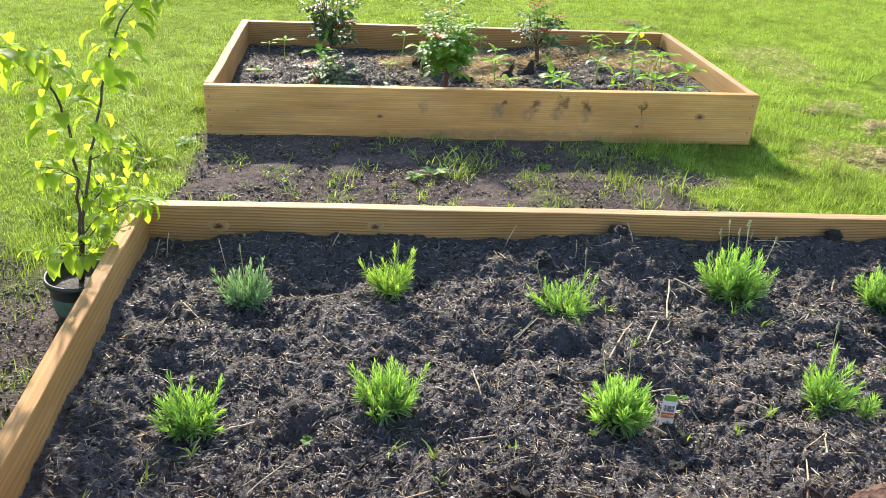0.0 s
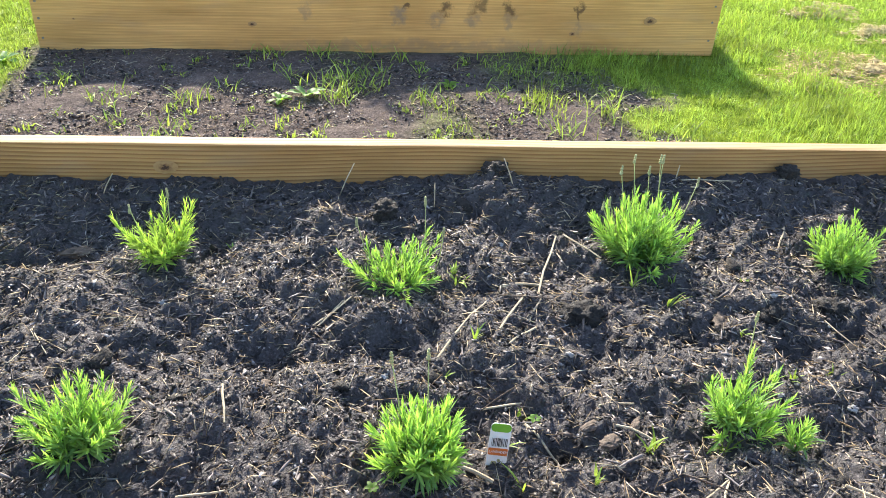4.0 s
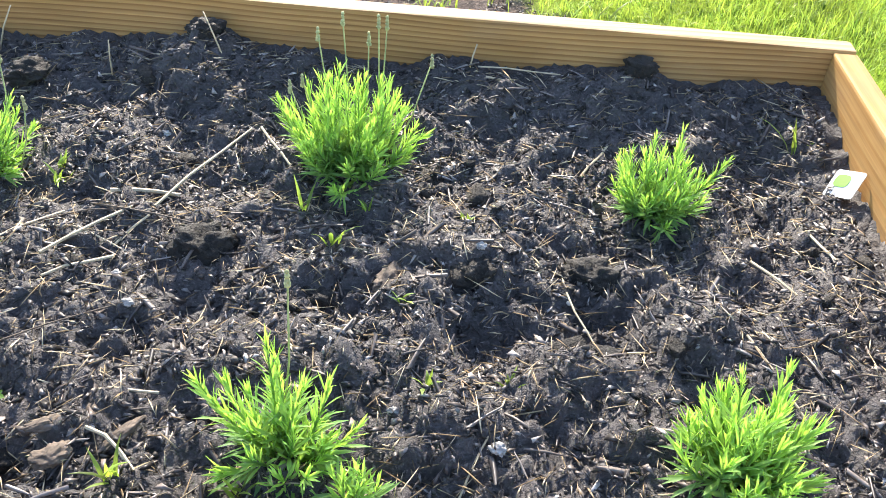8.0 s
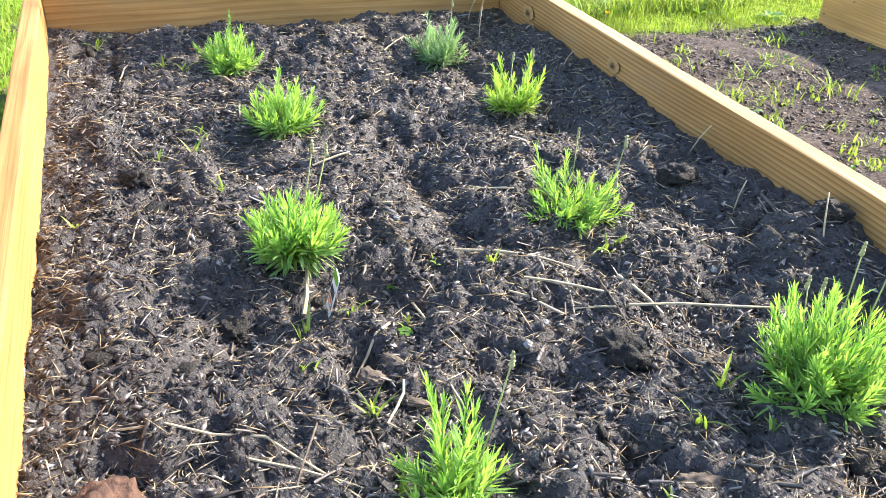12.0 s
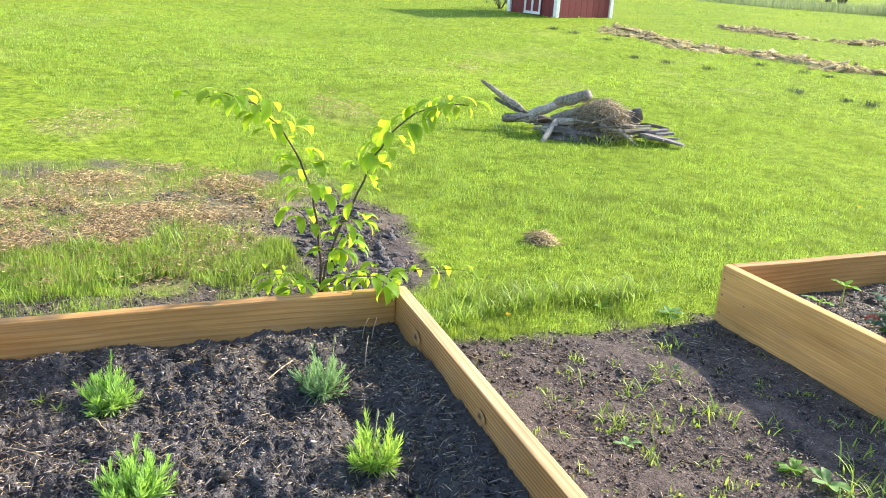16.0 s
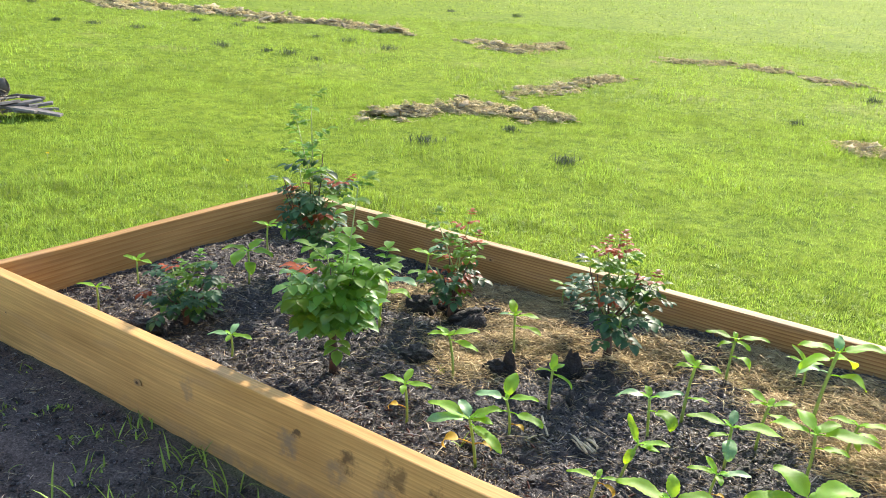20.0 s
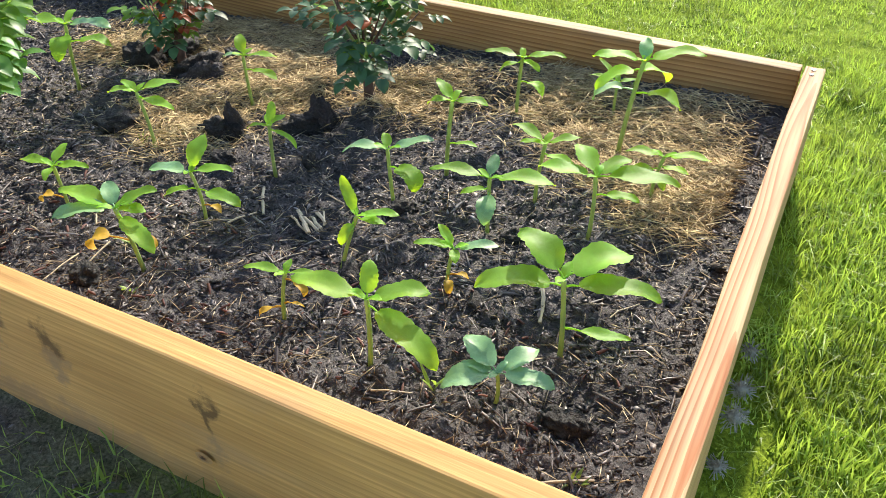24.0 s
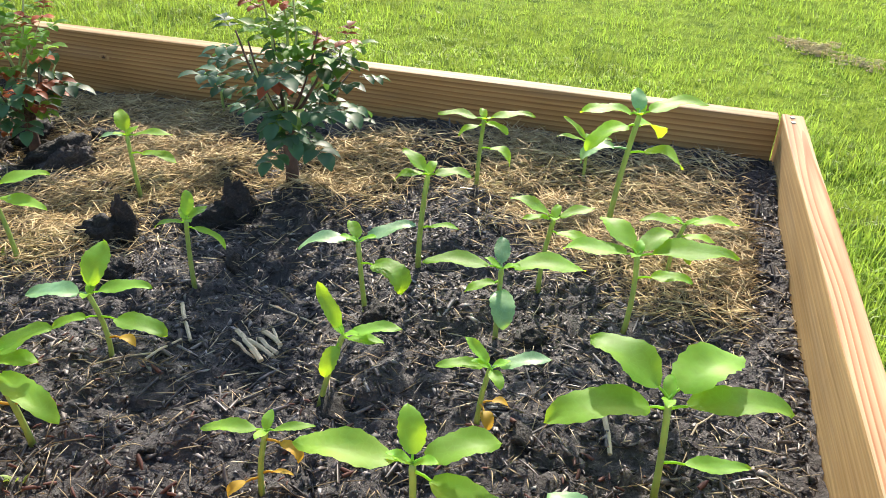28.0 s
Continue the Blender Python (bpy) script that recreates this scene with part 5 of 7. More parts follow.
green = "bushy bright green lavender plant in dark soil"
lavender(-0.515, 1.865, 0.080, 0.085, 30, 1, M_lav_grey, "silvery grey-green lavender plant in dark soil", [(-0.005, 0.02, -0.012, 0.035, 0.15)], open_mid=0.25, spikes=[(20, 0.05, 0.118), (185, 0.075, 0.10), (60, 0.03, 0.105)])
lavender(-0.130, 1.895, 0.068, 0.070, 22, 2, M_lav_yellow, "lavender plant with yellowing leaves, spread open", [(0.01, 0.01, 0.018, 0.03, 0.13), (-0.03, 0, -0.055, 0.02, 0.10)], open_mid=0.4, spikes=[(10, 0.055, 0.115), (75, 0.03, 0.12), (30, 0.07, 0.10), (180, 0.08, 0.085), (200, 0.06, 0.07)])
lavender(0.328, 1.80, 0.096, 0.066, 34, 3, M_lav, "low wide bright green lavender plant in dark soil", [(0.05, 0.02, 0.055, 0.05, 0.16), (0.07, 0, 0.09, 0.02, 0.11), (-0.05, 0.02, -0.075, 0.04, 0.12)], open_mid=0.25, leaf_len=0.030, spikes=[(10, 0.08, 0.098), (28, 0.07, 0.105), (170, 0.055, 0.09), (192, 0.105, 0.085)])
lavender(0.832, 1.885, 0.116, 0.132, 56, 4, M_lav, "tall bright green lavender plant with many dry flower stalks",
         [(-0.03, 0.02, -0.05, 0.05, 0.185), (-0.01, 0.03, -0.02, 0.07, 0.20), (0.01, 0.02, 0.015, 0.07, 0.175), (0.03, 0.01, 0.03, 0.06, 0.205), (0.025, 0.03, 0.04, 0.07, 0.20), (0.05, 0, 0.105, 0.03, 0.17), (-0.05, 0, -0.085, 0.02, 0.12), (-0.04, 0.01, -0.07, 0.03, 0.125)], leaf_len=0.036)
lavender(1.255, 1.85, 0.080, 0.098, 34, 5, M_lav, green, [], leaf_len=0.032, spikes=[(200, 0.07, 0.10), (60, 0.04, 0.115), (10, 0.08, 0.09)])
lavender(-0.565, 1.352, 0.082, 0.080, 32, 6, M_lav, "grey-green lavender plant in dark soil", [], open_mid=0.15, spikes=[(160, 0.035, 0.125), (20, 0.07, 0.105), (80, 0.03, 0.1)])
lavender(-0.154, 1.405, 0.088, 0.082, 38, 7, M_lav, green, [], spikes=[(5, 0.085, 0.10), (175, 0.07, 0.098), (70, 0.03, 0.105)])
lavender(0.352, 1.33, 0.084, 0.080, 44, 8, M_lav, "rounded dense green lavender plant in dark soil", [(0, 0, 0.005, 0.03, 0.18), (-0.03, 0.02, -0.045, 0.06, 0.15)], leaf_len=0.040, skirt=16)
lavender(0.848, 1.39, 0.062, 0.066, 17, 9, M_lav, "bright green lavender plant with one tall leaning shoot", [(0.0, 0.02, 0.01, 0.05, 0.19)], open_mid=0.2, leaf_len=0.036, spikes=[(100, 0.012, 0.150), (85, 0.02, 0.125), (185, 0.062, 0.112), (175, 0.04, 0.10), (15, 0.05, 0.10), (0, 0.03, 0.112), (0, 0.075, 0.062), (-20, 0.05, 0.055)])
lavender(0.928, 1.345, 0.026, 0.062, 6, 91, M_lav, "small bright green lavender sprig", [], leaf_len=0.03, skirt=4)
lavender(1.28, 1.41, 0.082, 0.088, 34, 10, M_lav, green, [], leaf_len=0.038, spikes=[(160, 0.03, 0.125), (60, 0.05, 0.105)])

# ---- sunflower seedlings ----
def sunflower(seed, x, y, h, leaves, label="young green sunflower seedling with broad leaves", lean=(0.0, 0.0), dry=(), mat=None):
    """A seedling: stem, broad toothed leaves on short stalks, sometimes withered ones lower down.
    leaves and dry: (heading in degrees, height under the tip, rise, length, droop, width to length)."""
    rng = random.Random(seed)
    z = soil_b(x, y) - 0.004
    p = thing("sunflower_seedling", (x, y, z), label, "seedling", "sunflower seedlings")
    top = Vector((lean[0], lean[1], h))
    bend = Vector((lean[0] * 0.2 + rng.uniform(-0.007, 0.007), lean[1] * 0.2 + rng.uniform(-0.004, 0.004), h * 0.5))
    stem_at = lambda t: bend * 2 * t * (1 - t) + top * t * t + Vector((0, 0, 0))
    r = 0.0020 + 0.0125 * h
    b = Build()
    tube(b, [stem_at(t) for t in (0, 0.2, 0.4, 0.6, 0.8, 0.95, 1.0)], [r * 1.15, r, r * 0.96, r * 0.94, r * 0.92, r, r * 0.8], 9, 0.5)
    part("stem", b.mesh("stem", M_sun_stem), p)

    def one(deg, dz, up, size, droop, wide, mat, tint, stalk, label=""):
        b = Build()
        a = math.radians(deg)
        way = Vector((math.cos(a), math.sin(a), up)).normalized()
        base = stem_at(max(0.1, 1 + dz / h))
        j = base + way * size * stalk
        tube(b, [base, base.lerp(j, 0.6) + Vector((0, 0, 0.0015)), j], [r * 0.5, r * 0.4, r * 0.34], 5, 0.6, False)
        broad_leaf(b, j, way, Vector((0, 0, 1)), size * (1 - stalk * 0.6), size * wide, droop, 0.22, 0.42, tint, rng, 14, 0.05, 0.07, 1.3)
        part("leaf", b.mesh("leaf", mat), p, label)
    for deg, dz, up, size, droop, wide in leaves:
        one(deg + rng.uniform(-4, 4), dz, up, size, droop, wide, mat or (M_sun_blue if rng.random() < 0.12 else M_sun_leaf), rng.uniform(0.25, 1.0), 0.30 if dz < -0.025 else 0.16)
    for k in range(2):
        one(deg + 80 + 170 * k, 0.0, 0.7, 0.016 + 0.08 * h, 0.5, 0.5, mat or M_sun_leaf, 0.9, 0.05)
    for deg, dz, up, size, droop, wide in dry:
        one(deg, dz, up, size, droop, wide, M_sun_dry, rng.uniform(0.3, 1), 0.45, "withered yellow leaf")
    return p


big = "large sunflower seedling with wide serrated leaves"
small = "small pale sunflower seedling with two seed leaves"
hang = "tall sunflower seedling with hanging broad leaves"
wither = "sunflower seedling with a withered yellow lower leaf"
slender = "slender sunflower seedling leaning over"
sunflower(17, 1.369, 3.797, 0.137, [(197, -0.012, 0.18, 0.115, 0.85, 0.40), (15, -0.012, 0.22, 0.120, 0.65, 0.34), (148, 0, 0.55, 0.092, 0.7, 0.52), (52, 0, 0.36, 0.095, 0.55, 0.54), (14, -0.08, 0.02, 0.08, 0.1, 0.28)], big, (-0.008, 0), (), M_sun_leaf)
sunflower(19, 1.156, 3.656, 0.118, [(195, 0, 0.25, 0.100, 0.42, 0.40), (30, 0, 0.35, 0.078, 0.6, 0.46), (-14, -0.008, -0.08, 0.120, 0.55, 0.34), (110, 0, 0.9, 0.05, 0.3, 0.5)], big, (0, 0), (), M_sun_leaf)
sunflower(20, 1.330, 3.675, 0.058, [(150, 0, 0.35, 0.068, 0.5, 0.52), (55, 0, 0.32, 0.062, 0.5, 0.48), (8, 0, 0.18, 0.070, 0.5, 0.44), (215, 0, 0.12, 0.070, 0.6, 0.52), (185, 0, 0.2, 0.045, 0.4, 0.4)], "low sunflower seedling with five broad leaves tinted by sky reflection", (0, 0), (), M_sun_blue)
sunflower(15, 1.311, 4.051, 0.120, [(192, 0, 0.18, 0.085, 0.4, 0.42), (130, 0, 0.4, 0.075, 0.45, 0.45), (60, 0, 0.35, 0.065, 0.4, 0.45), (14, 0, 0.16, 0.118, 0.42, 0.38), (8, -0.03, 0.2, 0.062, 0.4, 0.4)], big)
sunflower(10, 1.259, 4.352, 0.195, [(197, 0, 0.2, 0.085, 0.5, 0.45), (28, 0, 0.35, 0.100, 0.4, 0.42), (100, 0, 0.7, 0.05, 0.3, 0.5), (215, -0.015, -0.1, 0.085, 0.9, 0.48), (60, -0.02, 0.0, 0.075, 1.2, 0.52), (200, -0.055, 0.1, 0.075, 1.3, 0.5), (8, -0.06, 0.15, 0.085, 1.1, 0.48)], hang, (0.02, 0.01))
sunflower(1, 0.727, 3.676, 0.122, [(185, 0, 0.25, 0.10, 0.45, 0.36), (215, 0, 0.1, 0.088, 0.5, 0.46), (140, 0, 0.35, 0.06, 0.4, 0.45), (40, 0, 0.55, 0.065, 0.4, 0.5), (5, 0, 0.25, 0.05, 0.5, 0.5), (-18, -0.01, 0.0, 0.10, 0.42, 0.30)], wither, (-0.018, -0.01), [(205, -0.06, 0.2, 0.075, 2.2, 0.42), (20, -0.06, 0.3, 0.042, 1.9, 0.4)])
sunflower(2, 0.716, 3.828, 0.095, [(200, 0, 0.12, 0.072, 0.5, 0.46), (100, 0, 0.9, 0.068, 0.4, 0.5), (25, 0, 0.28, 0.072, 0.35, 0.36), (-8, -0.03, 0.15, 0.085, 0.5, 0.38), (210, -0.03, 0.0, 0.055, 0.7, 0.4)], wither, (-0.015, 0), [(5, -0.06, 0.2, 0.035, 1.2, 0.4)])
sunflower(3, 0.721, 4.010, 0.112, [(110, 0, 0.9, 0.045, 0.3, 0.4), (190, -0.004, 0.1, 0.045, 0.8, 0.3), (0, -0.01, 0.0, 0.062, 1.0, 0.22), (60, 0, 0.4, 0.035, 0.4, 0.5)], small)
sunflower(4, 0.489, 4.230, 0.125, [(140, 0, 0.8, 0.055, 0.4, 0.45), (20, 0, 0.15, 0.068, 0.4, 0.36), (195, 0, 0.05, 0.048, 0.6, 0.4), (-8, -0.03, 0.2, 0.085, 0.5, 0.3)], lean=(-0.01, 0))
sunflower(5, 0.449, 3.983, 0.120, [(195, 0, 0.15, 0.055, 0.6, 0.5), (40, 0, 0.35, 0.078, 0.6, 0.42), (160, 0, 0.25, 0.05, 0.3, 0.4), (-2, -0.01, 0.1, 0.085, 0.4, 0.32)], lean=(-0.02, 0))
sunflower(6, 0.986, 3.837, 0.105, [(155, 0, 1.1, 0.062, -0.2, 0.34), (22, 0, 0.22, 0.062, 0.25, 0.36), (5, -0.004, 0.08, 0.045, 0.3, 0.42), (260, -0.01, -0.4, 0.042, 0.9, 0.5)], slender, (0.028, 0.01))
sunflower(7, 0.979, 4.008, 0.115, [(197, 0, 0.2, 0.075, 0.75, 0.36), (32, 0, 0.35, 0.075, 0.4, 0.36), (-20, -0.03, 0.3, 0.080, 1.6, 0.5), (120, 0, 0.6, 0.035, 0.4, 0.5)], lean=(-0.01, 0))
sunflower(8, 1.010, 4.139, 0.155, [(195, 0, 0.05, 0.05, 0.9, 0.44), (150, 0, 0.5, 0.055, 0.3, 0.42), (22, 0, 0.15, 0.06, 0.6, 0.46), (10, -0.085, 0.25, 0.05, 0.6, 0.3)], lean=(0.01, 0))
sunflower(9, 1.031, 4.396, 0.130, [(197, 0, 0.2, 0.072, 0.4, 0.40), (20, 0, 0.25, 0.080, 0.4, 0.34), (-30, -0.004, 0.1, 0.05, 0.6, 0.4), (0, -0.05, 0.1, 0.06, 1.5, 0.45), (220, -0.01, 0.0, 0.045, 0.8, 0.4)], lean=(0.005, 0))
sunflower(11, 1.199, 4.501, 0.08, [(150, 0, 0.8, 0.06, 0.3, 0.26), (200, 0, 0.4, 0.055, 0.4, 0.3), (30, 0, 0.3, 0.04, 0.4, 0.4)])
sunflower(12, 1.155, 4.010, 0.112, [(192, 0, 0.2, 0.092, 0.35, 0.34), (15, 0, 0.18, 0.098, 0.42, 0.40), (215, -0.02, 0.05, 0.045, 0.4, 0.4), (-75, -0.025, -0.1, 0.062, 0.9, 0.5), (100, 0, 0.6, 0.045, 0.3, 0.45)])
sunflower(13, 1.188, 4.129, 0.120, [(170, 0, 0.5, 0.062, 0.45, 0.42), (30, 0, 0.3, 0.055, 0.3, 0.42), (-12, -0.02, 0.1, 0.06, 0.5, 0.4), (200, 0, 0.1, 0.04, 0.4, 0.4)], lean=(0.01, 0))
sunflower(14, 1.359, 4.237, 0.098, [(195, 0, 0.25, 0.062, 0.5, 0.40), (17, 0, 0.2, 0.072, 0.4, 0.34), (0, -0.02, 0.15, 0.048, 0.4, 0.4), (210, -0.025, 0.1, 0.058, 0.7, 0.46), (-60, -0.03, -0.1, 0.04, 0.6, 0.4)], lean=(0.01, 0))
sunflower(16, 1.174, 3.835, 0.085, [(195, 0, 0.2, 0.055, 0.45, 0.34), (18, 0, 0.3, 0.062, 0.4, 0.36), (150, 0, 0.8, 0.04, 0.3, 0.4), (-60, 0, 0.1, 0.03, 0.5, 0.5)], wither, (0.01, 0), [(-60, -0.05, 0.2, 0.035, 1.8, 0.4), (20, -0.05, 0.2, 0.03, 1.2, 0.36)])
sunflower(18, 0.991, 3.685, 0.088, [(192, 0, 0.1, 0.062, 0.45, 0.30), (25, 0, 0.15, 0.045, 0.35, 0.26)], small, (0.008, 0.005), [(-10, -0.01, 0.2, 0.045, 1.8, 0.3), (230, -0.06, 0.1, 0.035, 1.4, 0.36), (10, -0.055, 0.3, 0.03, 1.0, 0.2)])
sunflower(21, 0.449, 4.585, 0.08, [(195, 0, 0.3, 0.05, 0.4, 0.42), (25, 0, 0.35, 0.045, 0.4, 0.42), (-40, -0.02, 0.0, 0.04, 0.6, 0.4)], small)
sunflower(22, 0.483, 3.745, 0.105, [(195, 0, 0.2, 0.065, 0.5, 0.38), (15, 0, 0.25, 0.065, 0.4, 0.36), (110, 0, 0.5, 0.05, 0.4, 0.4), (-60, 0, 0.1, 0.04, 0.5, 0.4)], wither, (-0.01, 0), [(200, -0.06, 0.2, 0.05, 1.8, 0.4)])
sunflower(23, -0.093, 3.702, 0.072, [(205, 0, 0.1, 0.065, 0.5, 0.36), (20, 0, 0.15, 0.062, 0.35, 0.36), (120, 0, 0.4, 0.05, 0.4, 0.4), (-60, 0, 0.1, 0.035, 0.5, 0.4)])
sunflower(24, -0.098, 3.953, 0.090, [(195, 0, 0.25, 0.05, 0.4, 0.36), (15, 0, 0.2, 0.055, 0.4, 0.34)], small, (0.01, 0))
sunflower(25, -0.62, 3.64, 0.075, [(195, 0, 0.15, 0.065, 0.35, 0.3), (15, 0, 0.2, 0.05, 0.35, 0.32)], small)
sunflower(26, -0.70, 3.833, 0.085, [(190, 0, 0.2, 0.06, 0.4, 0.38), (20, 0, 0.2, 0.06, 0.4, 0.38), (100, 0, 0.6, 0.04, 0.4, 0.45)])
sunflower(27, -0.428, 4.06, 0.12, [(195, 0, 0.15, 0.09, 0.6, 0.46), (15, 0, 0.2, 0.09, 0.6, 0.46), (100, 0, 0.5, 0.07, 0.5, 0.5), (-80, 0, 0.1, 0.09, 0.9, 0.5), (-40, -0.03, 0.0, 0.07, 1.2, 0.5)], big)
sunflower(28, -0.62, 4.32, 0.11, [(190, 0, 0.2, 0.062, 0.4, 0.4), (10, 0, 0.2, 0.062, 0.4, 0.4), (90, 0, 0.5, 0.045, 0.4, 0.4)])
sunflower(29, 0.08, 4.12, 0.16, [(195, 0, 0.2, 0.095, 0.5, 0.46), (15, 0, 0.2, 0.10, 0.5, 0.46), (-60, -0.02, 0.0, 0.085, 1.0, 0.5), (40, -0.04, 0.1, 0.085, 0.8, 0.5), (110, 0, 0.5, 0.05, 0.4, 0.4)], lean=(0.01, 0))
sunflower(30, 0.0, 4.45, 0.13, [(195, 0, 0.2, 0.07, 0.4, 0.42), (15, 0, 0.25, 0.07, 0.4, 0.42), (100, 0, 0.5, 0.05, 0.4, 0.4)], lean=(0.01, 0))
sunflower(31, -0.72, 4.50, 0.06, [(195, 0, 0.25, 0.05, 0.4, 0.36), (15, 0, 0.2, 0.05, 0.4, 0.36)], small)

# ---- rose bushes ----
def rose(x, y, trunk, radius, z0, z1, leaves, size, seed, label, leaf_m, red=0.12, fresh=0.15, sprouts=(), flat=1.0, canes=9):
    rng = random.Random(seed)
    zb = soil_b(x, y) - 0.01
    p = thing("rose_bush", (x, y, zb), label, "rose bush", "rose bushes")
    b = Build()
    lean = (rng.uniform(-0.01, 0.01), rng.uniform(-0.01, 0.01))
    tube(b, [(0, 0, 0), (lean[0] * 0.3, lean[1] * 0.3, trunk * 0.4), (lean[0], lean[1], trunk), (lean[0] * 1.5, lean[1] * 1.5, trunk * 1.25)], [0.014, 0.011, 0.0105, 0.006], 9)
    part("trunk", b.mesh("trunk", M_rose_bark), p)
    groups = {"green": Build(), "fresh": Build(), "red": Build()}
    mats = {"green": leaf_m, "fresh": M_rose_fresh, "red": M_rose_red}

    def sprig(c, way, s, kind):
        """A compound leaf of five leaflets."""
        way = way.normalized()
        side = way.cross(Vector((0, 0, 1)))
        side = side.normalized() if side.length > 0.05 else Vector((1, 0, 0))
        t = rng.uniform(0, 1)
        g = groups[kind]
        leaf(g, c + way * s * 1.1, way, Vector((0, 0, 1)), s, s * 0.62, 0.5, 0.3, 4, 0.45, t)
        for k in (0.35, 0.9):
            for e in (-1, 1):
                leaf(g, c + way * s * k, way * 0.5 + side * e, Vector((0, 0, 1)), s * 0.85, s * 0.55, 0.5, 0.3, 4, 0.45, t)
        tube(g, [c, c + way * s * 1.1], 0.0006, 3, 0.2, False)
    for i in range(canes):
        a = 6.283 * i / canes + rng.uniform(-0.3, 0.3)
        q = rng.uniform(0.35, 1.0)
        end = Vector((math.cos(a) * radius * q, math.sin(a) * radius * q, z0 + (z1 - z0) * rng.uniform(0.45, 1.0) * (1.08 - 0.3 * q)))
        start = Vector((lean[0], lean[1], trunk * rng.uniform(0.8, 1.2)))
        m = start.lerp(end, 0.5) + Vector((math.cos(a), math.sin(a), -0.2)) * radius * 0.15
        path = [start * (1 - t) ** 2 + m * 2 * t * (1 - t) + end * t * t for t in (0, 0.33, 0.66, 1)]
        b = Build()
        tube(b, path, [0.0035, 0.0028, 0.0022, 0.0014], 5)
        part("cane", b.mesh("cane", M_rose_bark if rng.random() < 0.5 else M_stalk), p)
        per = max(3, leaves // canes)
        for k in range(per):
            t = rng.uniform(0.25, 1.0)
            c = start * (1 - t) ** 2 + m * 2 * t * (1 - t) + end * t * t + Vector((rng.gauss(0, 1), rng.gauss(0, 1), rng.gauss(0, 0.8))) * radius * 0.22
            way = Vector((math.cos(a) + rng.gauss(0, 0.8), math.sin(a) + rng.gauss(0, 0.8), rng.uniform(-0.5, 0.5) * flat))
            high = (c.z - z0) / (z1 - z0)
            u = rng.random()
            kind = "red" if u < red * (0.4 + 1.6 * max(0, high)) else ("fresh" if u < red + fresh else "green")
            sprig(c, way, size * rng.uniform(0.7, 1.25) * (0.95 if kind == "red" else 1), kind)
    for dx, dy, tx, ty, hh, kind in sprouts:
        b = Build()
        top = Vector((tx, ty, hh))
        base = Vector((dx, dy, z0 + 0.45 * (z1 - z0)))
        m = base.lerp(top, 0.5) + Vector((0.008, -0.006, 0))
        tube(b, [base, m, top], [0.0028, 0.0022, 0.0013], 5)
        part("cane", b.mesh("cane", M_stalk), p)
        for k in range(7):
            t = 0.3 + 0.7 * k / 6
            c = base * (1 - t) ** 2 + m * 2 * t * (1 - t) + top * t * t
            a = k * 2.4 + rng.uniform(-0.4, 0.4)
            sprig(c, Vector((math.cos(a), math.sin(a), 0.45)), size * (1.45 - 0.8 * t if kind == "red" else 1.45 - 0.5 * t), kind if t > 0.72 else "fresh")
    for k, g in groups.items():
        if g.v:
            part("foliage", g.mesh("foliage", mats[k]), p, {"green": "", "fresh": "light green new leaves", "red": "reddish young leaves"}[k])
    return p


M_rose_mid = leaf_mat("rose_leaf_mid", (0.11, 0.265, 0.085), (0.50, 0.80, 0.07), 0.42, 0.45, 0.4, 0.4)
rose(-0.372, 3.773, 0.05, 0.105, 0.03, 0.185, 84, 0.029, 41, "low spreading rose bush with small dark glossy leaves", M_rose_leaf, 0.015, 0.16, [(0, 0, 0.02, 0.03, 0.20, "fresh"), (-0.04, 0, -0.09, 0.02, 0.16, "red")], 0.7, 11)
rose(0.182, 3.814, 0.12, 0.08, 0.11, 0.36, 120, 0.047, 42, "leafy green rose bush with a tall budding shoot", M_rose_mid, 0.02, 0.34, [(0.01, 0.01, 0.0, 0.08, 0.50, "fresh"), (-0.03, 0.02, -0.09, 0.06, 0.33, "fresh"), (0.04, 0.0, 0.12, 0.05, 0.34, "fresh")], 1.0, 12)
rose(0.727, 4.325, 0.11, 0.115, 0.10, 0.31, 66, 0.036, 43, "rose bush with dark glossy leaves and red tips", M_rose_leaf, 0.025, 0.08, [(0, 0, -0.03, 0.05, 0.35, "red"), (0.01, 0, 0.0, 0.03, 0.345, "red"), (-0.02, 0, -0.05, 0.02, 0.335, "red"), (0.05, 0, 0.10, 0.0, 0.28, "red")], 0.8, 13)
rose(0.195, 4.33, 0.10, 0.085, 0.10, 0.29, 58, 0.033, 44, "thin rose bush with orange-red young leaves", M_rose_leaf, 0.30, 0.22, [(0, 0, 0.03, 0.03, 0.36, "red"), (0.0, 0, -0.09, 0.02, 0.33, "fresh"), (0.0, 0, 0.08, 0.0, 0.31, "red")], 0.9, 10)
rose(-0.375, 4.30, 0.13, 0.10, 0.12, 0.45, 100, 0.040, 45, "dense dark green rose bush with a tall shoot", M_rose_leaf, 0.05, 0.14, [(0, 0, 0.02, -0.03, 0.62, "fresh"), (0.01, 0, -0.04, -0.04, 0.56, "fresh"), (0.05, 0, 0.13, 0.02, 0.36, "red")], 1.0, 13)

# ---- potted sapling beside the lavender bed ----
def lathe(profile, n, name, mat):
    b = Build()
    vs = [(r * math.cos(6.2832 * i / n), r * math.sin(6.2832 * i / n), z) for r, z in profile for i in range(n)]
    fs = [(k * n + i, k * n + (i + 1) % n, (k + 1) * n + (i + 1) % n, (k + 1) * n + i) for k in range(len(profile) - 1) for i in range(n)]
    b.add(vs, fs)
    return b.mesh(name, mat)


